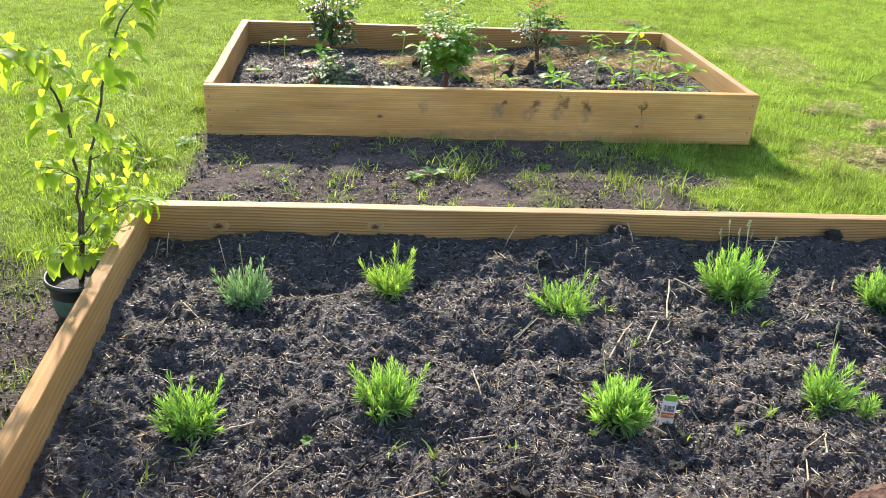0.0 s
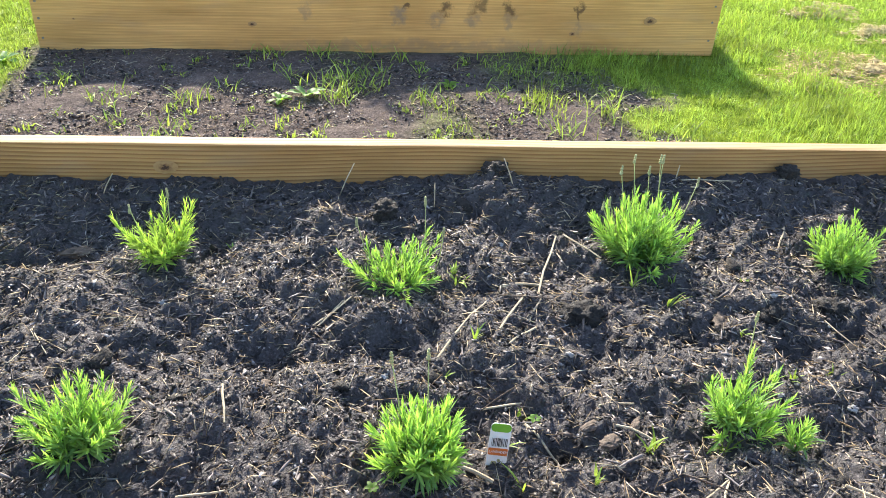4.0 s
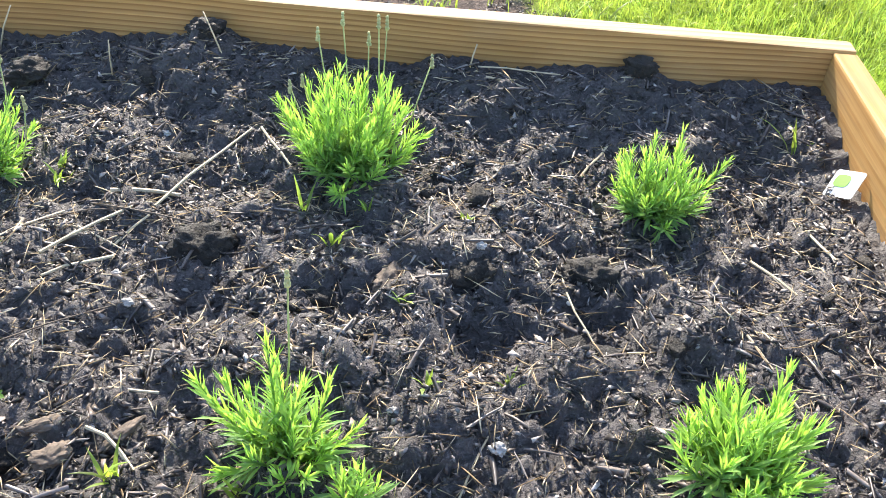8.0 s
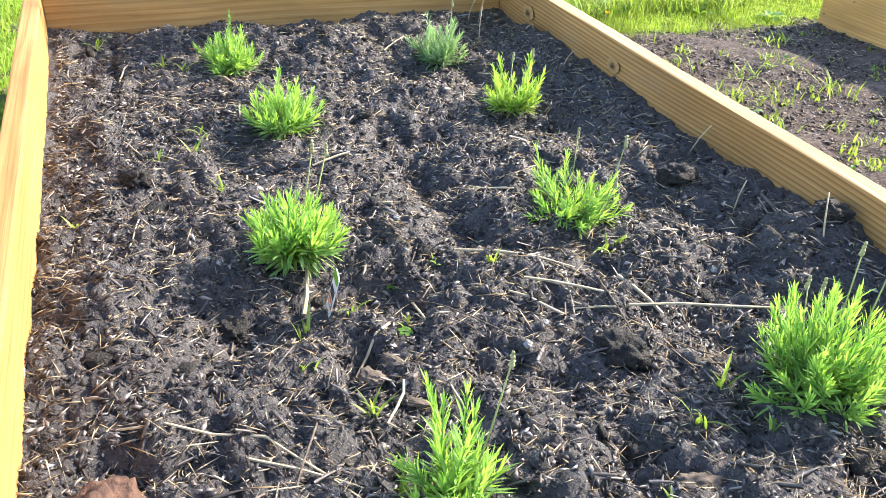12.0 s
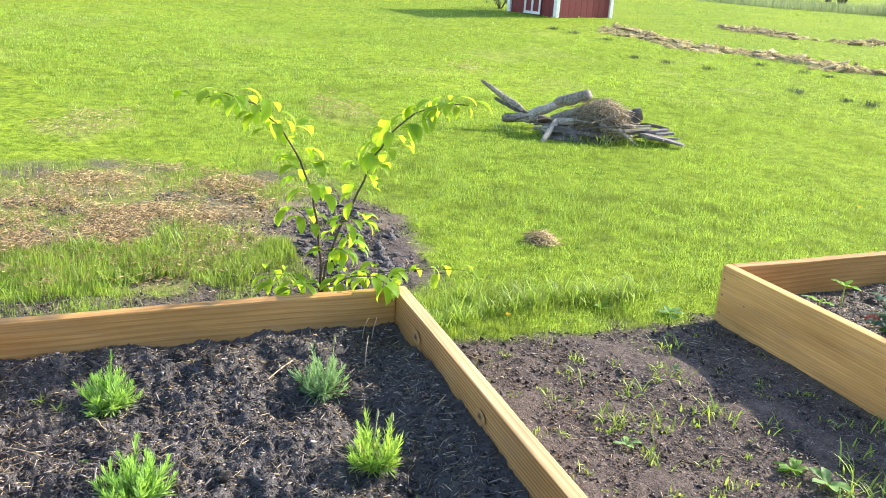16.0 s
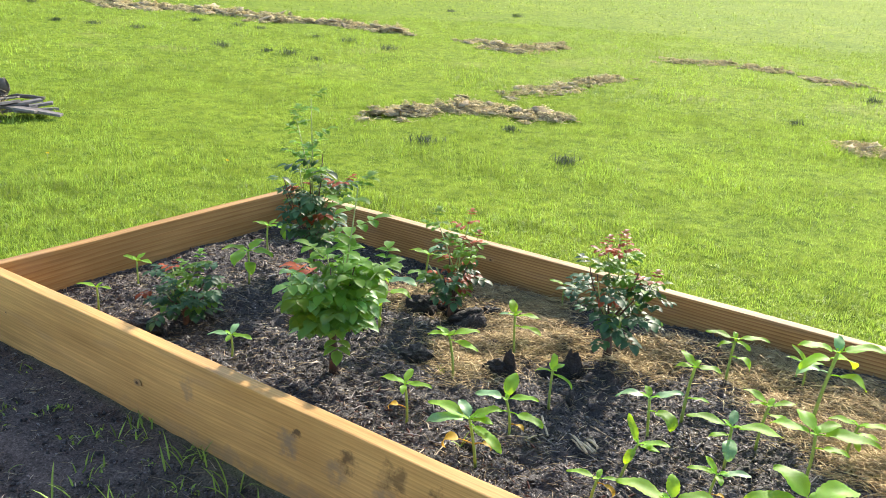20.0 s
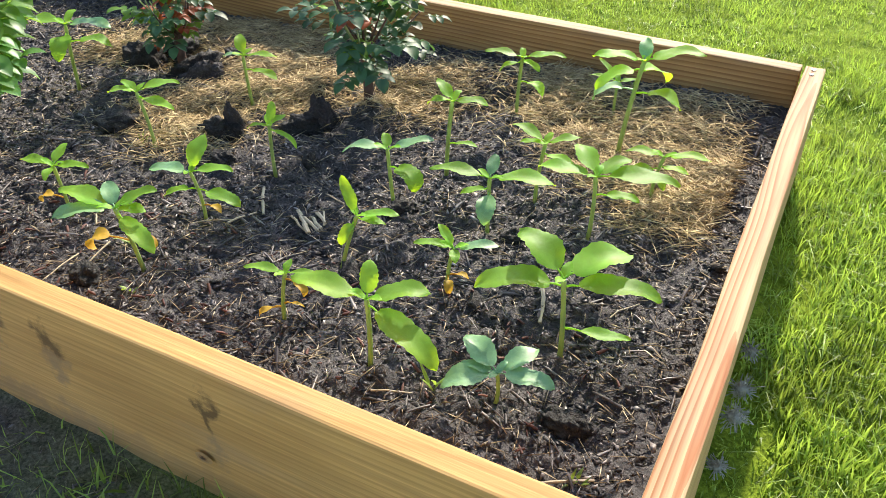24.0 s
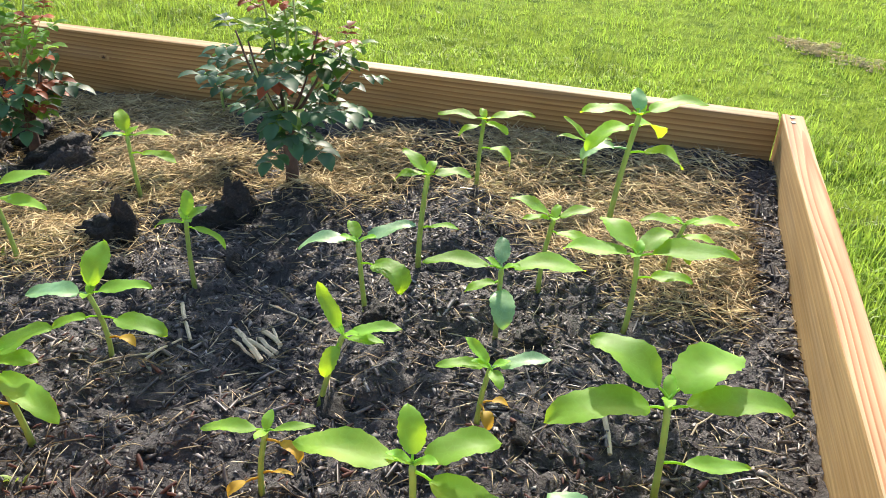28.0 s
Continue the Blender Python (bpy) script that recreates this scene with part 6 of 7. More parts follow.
PX, PY = -0.962, 1.945
pz = float(land(PX, PY)) - 0.004
pot = thing("plant_pot", (PX, PY, pz), "black plastic nursery pot with a green band, standing on bare earth", "pot")
part("pot_wall", lathe([(0.002, 0.0), (0.060, 0.0), (0.064, 0.004), (0.076, 0.125), (0.083, 0.127), (0.085, 0.132), (0.084, 0.144), (0.081, 0.145), (0.078, 0.141), (0.074, 0.09), (0.072, 0.075)], 40, "pot_wall", M_pot), pot)
part("band", lathe([(0.0690, 0.045), (0.0710, 0.047), (0.0756, 0.092), (0.0746, 0.096)], 40, "band", M_potband), pot, "faded green printed band")
part("potting_soil", lathe([(0.0745, 0.108), (0.05, 0.114), (0.02, 0.117), (0.001, 0.117)], 24, "potting_soil", M_soil), pot, "dark potting soil")

rng = random.Random(77)
tree = thing("sapling", (PX, PY, pz + 0.112), "slender young tree with bright green leaves and two thin stems", "sapling")


def bough(name, pts, r0, r1, leaves, size, parent, start=0.25):
    pts = [Vector(q) - Vector((PX, PY, pz + 0.112)) for q in pts]
    b = Build()
    n = len(pts)
    path = []
    for i in range(n - 1):
        for k in range(3):
            path.append(pts[i].lerp(pts[i + 1], k / 3) + Vector((rng.gauss(0, 0.002), rng.gauss(0, 0.002), 0)))
    path.append(pts[-1])
    tube(b, path, [r0 + (r1 - r0) * i / (len(path) - 1) for i in range(len(path))], 6)
    ob = part(name, b.mesh(name, M_tree_bark), parent)
    g = Build()
    for k in range(leaves):
        t = (start + (1 - start) * (k + rng.uniform(0, 0.6)) / leaves) * (len(path) - 1)
        i = min(int(t), len(path) - 2)
        c = path[i].lerp(path[i + 1], t - i)
        a = k * 2.5 + rng.uniform(-0.5, 0.5)
        twig = Vector((math.cos(a), math.sin(a), rng.uniform(-0.1, 0.4)))
        end = c + twig * rng.uniform(0.012, 0.055)
        tube(g, [c, end], [0.0009, 0.0006], 3, 0.2, False)
        for m in range(rng.choice((1, 1, 2))):
            way = twig + Vector((rng.gauss(0, 0.4), rng.gauss(0, 0.4), rng.uniform(-0.75, 0.2)))
            L = size * rng.uniform(0.7, 1.25)
            leaf(g, end, way, Vector((0, 0, 1)), L * 1.1, L * 0.5, 0.9, 0.3, 5, 0.42, rng.uniform(0.0, 1.0))
    part("leaves", g.mesh("leaves", M_tree_leaf), ob, "bright green pointed leaves")
    return ob


bough("stem", [(-0.960, 1.948, 0.09), (-0.942, 1.960, 0.25), (-0.927, 1.944, 0.383), (-0.919, 1.925, 0.51), (-0.918, 1.889, 0.605), (-0.926, 1.835, 0.70), (-0.940, 1.765, 0.765), (-0.955, 1.69, 0.79), (-0.965, 1.63, 0.775)], 0.0046, 0.0013, 44, 0.060, tree, 0.36)
bough("stem", [(-0.955, 1.955, 0.09), (-0.935, 1.970, 0.27), (-0.913, 2.008, 0.40), (-0.892, 2.050, 0.515), (-0.867, 2.090, 0.626), (-0.853, 2.134, 0.696), (-0.830, 2.194, 0.756), (-0.805, 2.27, 0.79), (-0.79, 2.34, 0.785)], 0.0046, 0.0013, 46, 0.060, tree, 0.34)
for pts, n in (([(-0.945, 1.965, 0.20), (-0.90, 2.04, 0.25), (-0.85, 2.10, 0.265), (-0.80, 2.14, 0.245)], 10), ([(-0.94, 1.975, 0.22), (-0.92, 2.14, 0.25), (-0.89, 2.30, 0.26), (-0.87, 2.42, 0.25)], 9),
               ([(-0.945, 1.955, 0.2), (-0.96, 1.86, 0.25), (-0.97, 1.80, 0.25)], 7), ([(-0.945, 1.96, 0.16), (-0.93, 1.89, 0.20), (-0.88, 1.84, 0.24)], 8), ([(-0.925, 1.94, 0.40), (-0.95, 1.90, 0.44), (-0.99, 1.88, 0.45)], 5),
               ([(-0.91, 2.01, 0.42), (-0.85, 2.02, 0.45), (-0.81, 2.03, 0.44)], 5), ([(-0.932, 1.975, 0.29), (-0.88, 1.99, 0.35), (-0.86, 2.01, 0.35)], 6), ([(-0.925, 1.985, 0.32), (-0.96, 2.03, 0.36), (-0.98, 2.06, 0.36)], 5)):
    bough("branch", pts, 0.0020, 0.0008, int(n * 1.8), 0.052, tree, 0.12)

# ---- sticks, straws and marks in the beds ----
STICK = {"thin": 0.0013, "mid": 0.0020, "thick": 0.0033}


def stick(x0, y0, x1, y1, kind, label, mat, height=soil_a, z0=0.004, z1=0.004, mid=None, name="dry_stalk", group="dry stalks"):
    """A dry stalk lying on the soil from one point to another."""
    rng = random.Random(int(1000 * (x0 + 3 * y0 + 7 * x1)))
    a, c = Vector((x0, y0, height(x0, y0) + z0)), Vector((x1, y1, height(x1, y1) + z1))
    pts = [a]
    mids = [mid] if mid else []
    for q in mids:
        pts.append(Vector((q[0], q[1], height(*q) + 0.006)))
    pts.append(c)
    full = []
    for p, q in zip(pts[:-1], pts[1:]):
        for k in range(3):
            u = p.lerp(q, k / 3)
            full.append(u + Vector((rng.gauss(0, 0.0015), rng.gauss(0, 0.0015), 0.002 if k else 0)))
    full.append(c)
    full = [Vector((q.x, q.y, max(q.z, height(q.x, q.y) + 0.001))) for q in full]
    o = full[0].copy()
    b = Build()
    r = STICK[kind] * rng.uniform(0.85, 1.1)
    tube(b, [q - o for q in full], [r * (1.05 - 0.3 * i / len(full)) for i in range(len(full))], 6)
    ob = new(name, b.mesh(name, mat, True))
    ob.location = o
    return tagged(ob, label, "dry stalk", group)


pale = "pale dry straw stalk lying on the soil"
brown = "thin brown dry stick lying on the soil"
for row in [(0.46, 1.472, 0.624, 1.582, "thin", (0.526, 1.50)), (0.599, 1.754, 0.672, 1.952, "mid", None), (0.534, 1.775, 0.611, 1.804, "thick", None), (0.176, 1.676, 0.257, 1.745, "mid", None),
            (0.391, 1.565, 0.494, 1.72, "mid", None), (0.429, 1.675, 0.569, 1.633, "thin", None), (0.752, 1.20, 0.834, 1.343, "mid", None), (0.007, 1.305, 0.075, 1.299, "mid", None),
            (1.317, 1.589, 1.371, 1.472, "thin", None), (1.127, 1.66, 1.165, 1.573, "thin", None), (0.505, 1.631, 0.572, 1.744, "mid", None), (0.444, 1.671, 0.55, 1.70, "thin", None),
            (0.991, 2.13, 1.126, 2.125, "thin", None), (1.01, 2.10, 1.07, 2.095, "mid", None), (0.687, 1.952, 0.749, 1.867, "mid", None), (0.643, 1.446, 0.707, 1.459, "mid", None), (-0.495, 1.317, -0.43, 1.349, "mid", None),
            (-0.672, 1.827, -0.601, 1.742, "mid", None), (-0.294, 1.333, -0.224, 1.379, "thin", None), (0.047, 1.49, 0.058, 1.417, "mid", None), (0.149, 1.64, 0.244, 1.731, "mid", None),
            (0.458, 1.317, 0.366, 1.343, "thick", None), (0.65, 1.07, 0.829, 1.30, "mid", (0.72, 1.22)), (0.06, 1.86, 0.12, 1.88, "thin", None), (-0.33, 1.88, -0.25, 1.9, "thin", None), (0.66, 1.40, 0.72, 1.36, "mid", None),
            (0.52, 1.42, 0.575, 1.36, "mid", None), (1.02, 1.36, 1.06, 1.48, "thin", None), (1.36, 1.75, 1.40, 1.68, "mid", None), (1.45, 1.85, 1.47, 1.76, "mid", None), (1.44, 1.97, 1.50, 1.88, "thin", None),
            (-0.60, 1.12, -0.50, 1.10, "mid", None), (-0.42, 1.15, -0.36, 1.22, "thin", None), (-0.15, 1.10, -0.07, 1.13, "mid", None), (0.16, 1.12, 0.28, 1.09, "thin", None), (0.15, 1.16, 0.24, 1.20, "thin", None),
            (-0.75, 1.25, -0.66, 1.22, "thin", None), (-0.30, 1.66, -0.26, 1.60, "thin", None), (-0.02, 1.72, 0.05, 1.66, "thin", None), (0.95, 1.25, 1.08, 1.18, "mid", None), (1.1, 1.26, 1.18, 1.16, "mid", None),
            (0.50, 2.02, 0.43, 2.06, "thin", None), (0.02, 2.05, 0.10, 2.0, "thin", None), (1.16, 1.93, 1.20, 2.0, "mid", None), (0.72, 1.28, 0.80, 1.24, "thin", None),
            (0.50, 1.70, 0.60, 1.67, "thin", None), (0.47, 1.69, 0.55, 1.735, "thin", None), (0.56, 1.66, 0.60, 1.73, "mid", None), (0.52, 1.74, 0.66, 1.72, "thin", None), (0.58, 1.66, 0.52, 1.60, "mid", None), (0.60, 1.77, 0.66, 1.68, "thin", None), (0.46, 1.472, 0.525, 1.477, "mid", None)]:
    stick(*row[:4], row[4], pale if row[4] != "thin" else brown, M_straw if row[4] != "thin" or random.random() < 0.6 else M_stick, soil_a, mid=row[5])
# stalks standing in the soil against the north board
for x, y, dx, h in ((-0.30, 2.10, 0.03, 0.05), (0.21, 2.11, 0.035, 0.07), (0.42, 2.06, 0.0, 0.055), (0.60, 2.08, -0.03, 0.07), (0.98, 2.13, 0.01, 0.035), (-0.79, 2.05, 0.02, 0.06), (-0.76, 2.07, 0.01, 0.075), (-0.58, 2.0, -0.02, 0.09)):
    z = soil_a(x, y)
    b = Build()
    tube(b, [(0, 0, -0.01), (dx * 0.5, 0.004, h * 0.5), (dx, 0.012, h)], [0.0016, 0.0014, 0.001], 5)
    ob = new("dry_stalk", b.mesh("dry_stalk", M_straw))
    ob.location = (x, y, z)
    tagged(ob, "thin dry stalk standing upright in the soil", "dry stalk", "dry stalks")
# stalks in the rose bed
for row in [(0.827, 3.935, 0.898, 3.896, "thick"), (0.84, 3.927, 0.89, 3.883, "thick"), (0.852, 3.932, 0.901, 3.903, "thick"), (0.859, 3.945, 0.901, 3.913, "thick"), (0.874, 3.947, 0.901, 3.909, "mid"), (0.867, 3.893, 0.89, 3.878, "thick"), (0.842, 3.899, 0.878, 3.888, "mid"), (0.724, 3.969, 0.782, 3.897, "thick"), (0.763, 3.83, 0.771, 3.893, "mid"), (0.557, 3.734, 0.532, 3.757, "mid"), (0.76, 3.85, 0.71, 3.80, "thin"),
            (1.30, 3.90, 1.32, 3.84, "thick"), (1.42, 3.60, 1.48, 3.63, "mid"), (1.41, 3.58, 1.475, 3.59, "mid"), (1.40, 3.90, 1.43, 3.95, "thin"), (0.60, 3.66, 0.605, 3.60, "thin"), (0.63, 3.70, 0.64, 3.63, "thin"), (0.92, 3.98, 0.80, 4.02, "thin"),
            (1.18, 3.62, 1.23, 3.64, "thin"), (0.33, 3.80, 0.40, 3.84, "thin"), (-0.25, 4.0, -0.19, 3.95, "thin"), (0.12, 3.62, 0.2, 3.66, "thin"), (0.20, 3.60, 0.27, 3.63, "mid"), (0.38, 4.08, 0.42, 4.02, "thin")]:
    stick(*row[:4], row[4], "short pale dry stalk lying in the rose bed", M_straw, soil_b)

# pieces of bark, crumbly clods and leaning slabs of soil
def chunk(x, y, sx, sy, sz, seed, mat, name, label, height=soil_a, turn=0.0, tilt=0.0, up=0.4, taper=0.0):
    rng = random.Random(seed)
    b = Build()
    bm = bmesh.new()
    bmesh.ops.create_icosphere(bm, subdivisions=4, radius=1)
    vs = []
    for v in bm.verts:
        k = 1 + 0.40 * noise.noise(v.co * 1.6 + Vector((seed, 0, 0))) + 0.28 * noise.noise(v.co * 3.7 + Vector((0, seed, 0))) + 0.20 * noise.noise(v.co * 8.0 + Vector((0, 0, seed))) + 0.08 * noise.noise(v.co * 17.0)
        e = 1 - taper * (v.co.z + 0.4)
        vs.append((v.co.x * sx * k * e, v.co.y * sy * k * e, v.co.z * sz * k))
    b.add(vs, [[v.index for v in f.verts] for f in bm.faces])
    bm.free()
    ob = new(name, b.mesh(name, mat))
    ob.matrix_basis = pose(x, y, height(x, y) + sz * up, tilt, 0, turn)
    return tagged(ob, label, name.replace("_", " "), name.replace("_", " ") + "s")


bark_l = "rough flat piece of brown bark on the soil"
for x, y, sx, sy, sz, t in ((0.919, 1.646, 0.026, 0.014, 0.006, 70), (-0.309, 1.953, 0.030, 0.016, 0.008, 10), (0.642, 1.364, 0.018, 0.012, 0.005, 40), (0.655, 1.428, 0.022, 0.010, 0.005, 120), (0.69, 1.40, 0.025, 0.006, 0.004, 60), (0.62, 1.40, 0.02, 0.008, 0.004, 30), (0.10, 1.55, 0.014, 0.01, 0.004, 0)):
    chunk(x, y, sx, sy, sz, int(x * 100) + 7, M_stick, "bark_piece", bark_l, soil_a, t, 0, 0.1)
clod_l = "black crumbly clod of soil"
for x, y, r, t in ((1.25, 2.135, 0.021, 0), (0.56, 2.125, 0.022, 20), (0.02, 1.115, 0.022, 40), (0.676, 1.70, 0.030, 10), (0.31, 2.02, 0.024, 60), (-0.67, 1.60, 0.02, 0), (1.02, 1.66, 0.022, 0), (0.84, 1.62, 0.018, 0), (0.57, 1.39, 0.016, 0), (0.45, 1.22, 0.02, 0), (1.16, 1.70, 0.026, 0), (-0.75, 1.52, 0.02, 0)):
    chunk(x, y, r * 1.25, r, r * 0.75, int(y * 100), M_clod, "soil_clod", clod_l, soil_a, t, 0, 0.0)
for x, y, sx, sy, sz, t, tl in ((0.64, 4.20, 0.045, 0.03, 0.03, 28, 0), (0.525, 4.085, 0.035, 0.025, 0.025, 36, 0), (0.10, 4.30, 0.05, 0.04, 0.045, 20, 0), (0.27, 4.31, 0.07, 0.03, 0.035, 70, 10), (0.225, 4.36, 0.06, 0.02, 0.026, 20, 0), (0.13, 4.40, 0.05, 0.03, 0.026, 80, 0), (0.30, 4.03, 0.045, 0.04, 0.02, 0, 0),
                                (0.30, 4.40, 0.03, 0.022, 0.02, 30, 0), (0.66, 3.62, 0.025, 0.022, 0.018, 0, 0), (0.42, 3.62, 0.028, 0.02, 0.016, 40, 0), (0.60, 4.0, 0.024, 0.02, 0.018, 0, 0), (1.0, 4.0, 0.022, 0.02, 0.014, 0, 0), (1.20, 4.02, 0.02, 0.02, 0.012, 0, 0), (-0.43, 3.66, 0.06, 0.05, 0.02, 0, 0), (1.42, 3.70, 0.028, 0.022, 0.014, 0, 0)):
    chunk(x, y, sx, sy, sz, int(x * 100) + 31, M_clod, "soil_clod", clod_l, soil_b, t, tl, 0.35)
for x, y, sx, sz, t, seed in ((0.665, 4.235, 0.036, 0.072, 30, 5), (0.540, 4.11, 0.024, 0.060, 36, 9), (0.30, 4.29, 0.06, 0.045, 60, 14)):
    chunk(x, y, sx, sx * 0.45, sz, seed, M_soil_black, "soil_slab", "dark slab of soil leaning out of the bed", soil_b, t, 24, 0.3, 0.34)
for x, y, r in ((0.625, 1.583, 0.007), (1.055, 1.417, 0.008), (1.023, 1.676, 0.006), (0.55, 1.93, 0.006), (0.467, 1.994, 0.007), (0.60, 1.62, 0.006), (0.74, 1.95, 0.006), (1.10, 1.2, 0.009), (0.3, 1.5, 0.006), (0.95, 1.45, 0.006), (-0.1, 1.75, 0.007)):
    chunk(x, y, r, r * 0.8, r * 0.7, int(x * 1000), M_pebble, "pebble", "small pale grey pebble on the soil", soil_a, 0, 0, 0.6)

# clump of pulled dry grass at the front of the lavender bed
rng = random.Random(5)
b = Build()
for i in range(150):
    a = rng.gauss(2.6, 0.75)
    L = rng.uniform(0.05, 0.17)
    p = Vector((rng.gauss(0, 0.016), rng.gauss(0.015, 0.016), rng.uniform(0.01, 0.05)))
    e = p + Vector((-math.cos(a) * L, -math.sin(a) * L * 0.7, rng.uniform(-0.045, 0.01)))
    m = p.lerp(e, 0.5) + Vector((0, 0, rng.uniform(0.0, 0.02)))
    tube(b, [p, m, e], [0.0011, 0.0013, 0.0009], 4, rng.random(), False)
clump = new("hay_clump", b.mesh("hay_clump", M_strawbits))
clump.location = (0.92, 1.13, soil_a(0.92, 1.13) + 0.004)
tagged(clump, "pulled clump of dry straw with roots on the soil", "hay clump", kind="stuff")
chunk(0.80, 1.06, 0.07, 0.045, 0.022, 12, plain("red_brown_earth", (0.10, 0.05, 0.032), 0.9, 0.4, 90, 0, 0.9, 0.006), "soil_clod", "reddish brown lump of fibrous earth", soil_a, 10)

# small weeds
weed = "tiny green weed sprouting in the soil"
WEEDS = [(0.46, 1.60, 0.04, 5), (0.40, 1.53, 0.03, 4), (0.45, 1.80, 0.04, 8), (0.44, 1.82, 0.035, 7), (0.79, 1.77, 0.05, 5), (0.84, 1.70, 0.07, 5), (0.87, 1.78, 0.03, 5), (0.94, 1.60, 0.03, 5), (1.0, 1.75, 0.025, 6), (0.82, 1.35, 0.045, 8), (0.70, 1.35, 0.05, 8), (0.98, 1.48, 0.035, 5), (1.06, 1.50, 0.03, 5),
         (-0.06, 1.22, 0.05, 6), (-0.14, 1.25, 0.05, 4), (-0.05, 1.16, 0.04, 6), (-0.54, 1.24, 0.04, 5), (-0.70, 1.06, 0.075, 6), (-0.62, 1.20, 0.05, 5), (0.0, 1.95, 0.02, 5), (0.5, 1.31, 0.05, 4), (0.60, 1.29, 0.03, 4), (1.25, 1.25, 0.03, 6), (0.10, 1.25, 0.04, 4), (0.15, 1.02, 0.05, 5), (0.52, 1.45, 0.03, 4), (1.47, 2.0, 0.08, 4), (0.48, 1.38, 0.05, 4)]
for i, (x, y, h, n) in enumerate(WEEDS):
    tuft(x, y, n, h, weed, 700 + i, 0.004, soil_a(x, y) - 0.002, "weed", M_grass, "weeds in the bed")
for i, (x, y, h, n) in enumerate([(1.25, 3.66, 0.045, 5), (1.46, 3.62, 0.02, 6), (0.75, 3.62, 0.02, 5), (0.66, 3.72, 0.05, 4), (-0.3, 3.6, 0.03, 5), (1.2, 4.62, 0.03, 5), (0.4, 4.0, 0.03, 5)]):
    tuft(x, y, n, h, weed, 760 + i, 0.004, soil_b(x, y) - 0.002, "weed", M_grass, "weeds in the bed")
for i, (x, y, s) in enumerate([(-0.315, 1.298, 0.022), (0.41, 1.46, 0.012), (0.54, 1.44, 0.012), (0.28, 1.28, 0.012)]):
    rng = random.Random(800 + i)
    b = Build()
    for k in range(6):
        a = k * 1.05
        leaf(b, (0, 0, 0.004), (math.cos(a), math.sin(a), 0.35), (0, 0, 1), s * rng.uniform(0.8, 1.2), s * 0.6, 0.5, 0.2, 4, 0.5, rng.random())
    ob = new("weed", b.mesh("weed", M_rose_fresh))
    ob.location = (x, y, soil_a(x, y))
    tagged(ob, "small round-leaved green weed", "weed", "weeds in the bed")

# broad-leaved weeds on the trodden earth
for i, (x, y, s) in enumerate([(0.08, 3.02, 0.055), (0.0, 2.98, 0.045), (-0.22, 2.62, 0.035), (0.30, 2.50, 0.045), (0.85, 2.62, 0.05), (0.15, 2.62, 0.03), (-0.55, 3.02, 0.03), (0.55, 3.12, 0.035), (-0.95, 3.28, 0.05), (-1.05, 3.05, 0.05)]):
    rng = random.Random(840 + i)
    plant = thing("weed", (x, y, float(land(x, y))), "broad-leaved green weed on the bare earth", "weed", "weeds on the earth")
    for k in range(rng.randint(5, 8)):
        a = k * 2.4 + rng.uniform(-0.3, 0.3)
        b = Build()
        broad_leaf(b, (0, 0, 0.004), (math.cos(a), math.sin(a), rng.uniform(0.3, 0.9)), (0, 0, 1), s * rng.uniform(0.8, 1.3), s * 0.42, 0.7, 0.2, 0.55, rng.random(), rng, 8)
        part("leaf", b.mesh("leaf", M_rose_fresh if i % 2 else M_lav), plant)

# ---- plant labels ----
def flat_outline(pts, thick, name, mat):
    bm = bmesh.new()
    f = bm.faces.new([bm.verts.new((p[0], 0, p[1])) for p in pts])
    r = bmesh.ops.extrude_face_region(bm, geom=[f])
    bmesh.ops.translate(bm, verts=[v for v in r["geom"] if isinstance(v, bmesh.types.BMVert)], vec=(0, thick, 0))
    bmesh.ops.recalc_face_normals(bm, faces=bm.faces)
    me = bpy.data.meshes.new(name)
    bm.to_mesh(me)
    bm.free()
    me.materials.append(mat)
    return me


def rounded(x0, x1, z0, z1, r):
    return [(cx + r * math.cos(a), cz + r * math.sin(a)) for cx, cz, s in ((x1 - r, z1 - r, 0), (x0 + r, z1 - r, 1), (x0 + r, z0 + r, 2), (x1 - r, z0 + r, 3)) for a in [math.pi / 2 * (s + k / 4) for k in range(5)]]


tag = thing("plant_tag", (0.464, 1.345, soil_a(0.464, 1.345) - 0.010), "upright plastic plant tag with barcode and green edge", "plant tag", "", -4)
tag.rotation_euler = Euler((radians(-14), radians(4), radians(-6)))
W, Hh = 0.0155, 0.080
part("tag_plate", flat_outline(rounded(-W, W, 0, Hh, 0.006), 0.0012, "tag_plate", M_tag), tag)
part("green_top", flat_outline(rounded(-W + 0.0005, W - 0.0005, Hh - 0.014, Hh - 0.0005, 0.0058), 0.0006, "green_top", M_taggreen), tag, "green printed top with a hole", pose(0, -0.0008, 0))
part("orange_band", flat_outline([(-W + 0.001, 0.026), (W - 0.001, 0.026), (W - 0.001, 0.038), (-W + 0.001, 0.038)], 0.0006, "orange_band", M_tagorange), tag, "orange band with white lettering", pose(0, -0.0008, 0))
rng = random.Random(3)
xx = -W + 0.004
while xx < W - 0.004:
    w = rng.choice((0.0006, 0.0009, 0.0013))
    part("bar", flat_outline([(xx, 0.041), (xx + w, 0.041), (xx + w, 0.055), (xx, 0.055)], 0.0004, "bar", M_ink), tag, "", pose(0, -0.0006, 0))
    xx += w + rng.choice((0.0006, 0.001, 0.0014))
cu = bpy.data.curves.new("lettering", "FONT")
cu.body = "LAVENDER"
cu.size, cu.align_x, cu.align_y, cu.extrude = 0.0056, "CENTER", "CENTER", 0.0002
cu.materials.append(M_tag)
tx = new("lettering", cu)
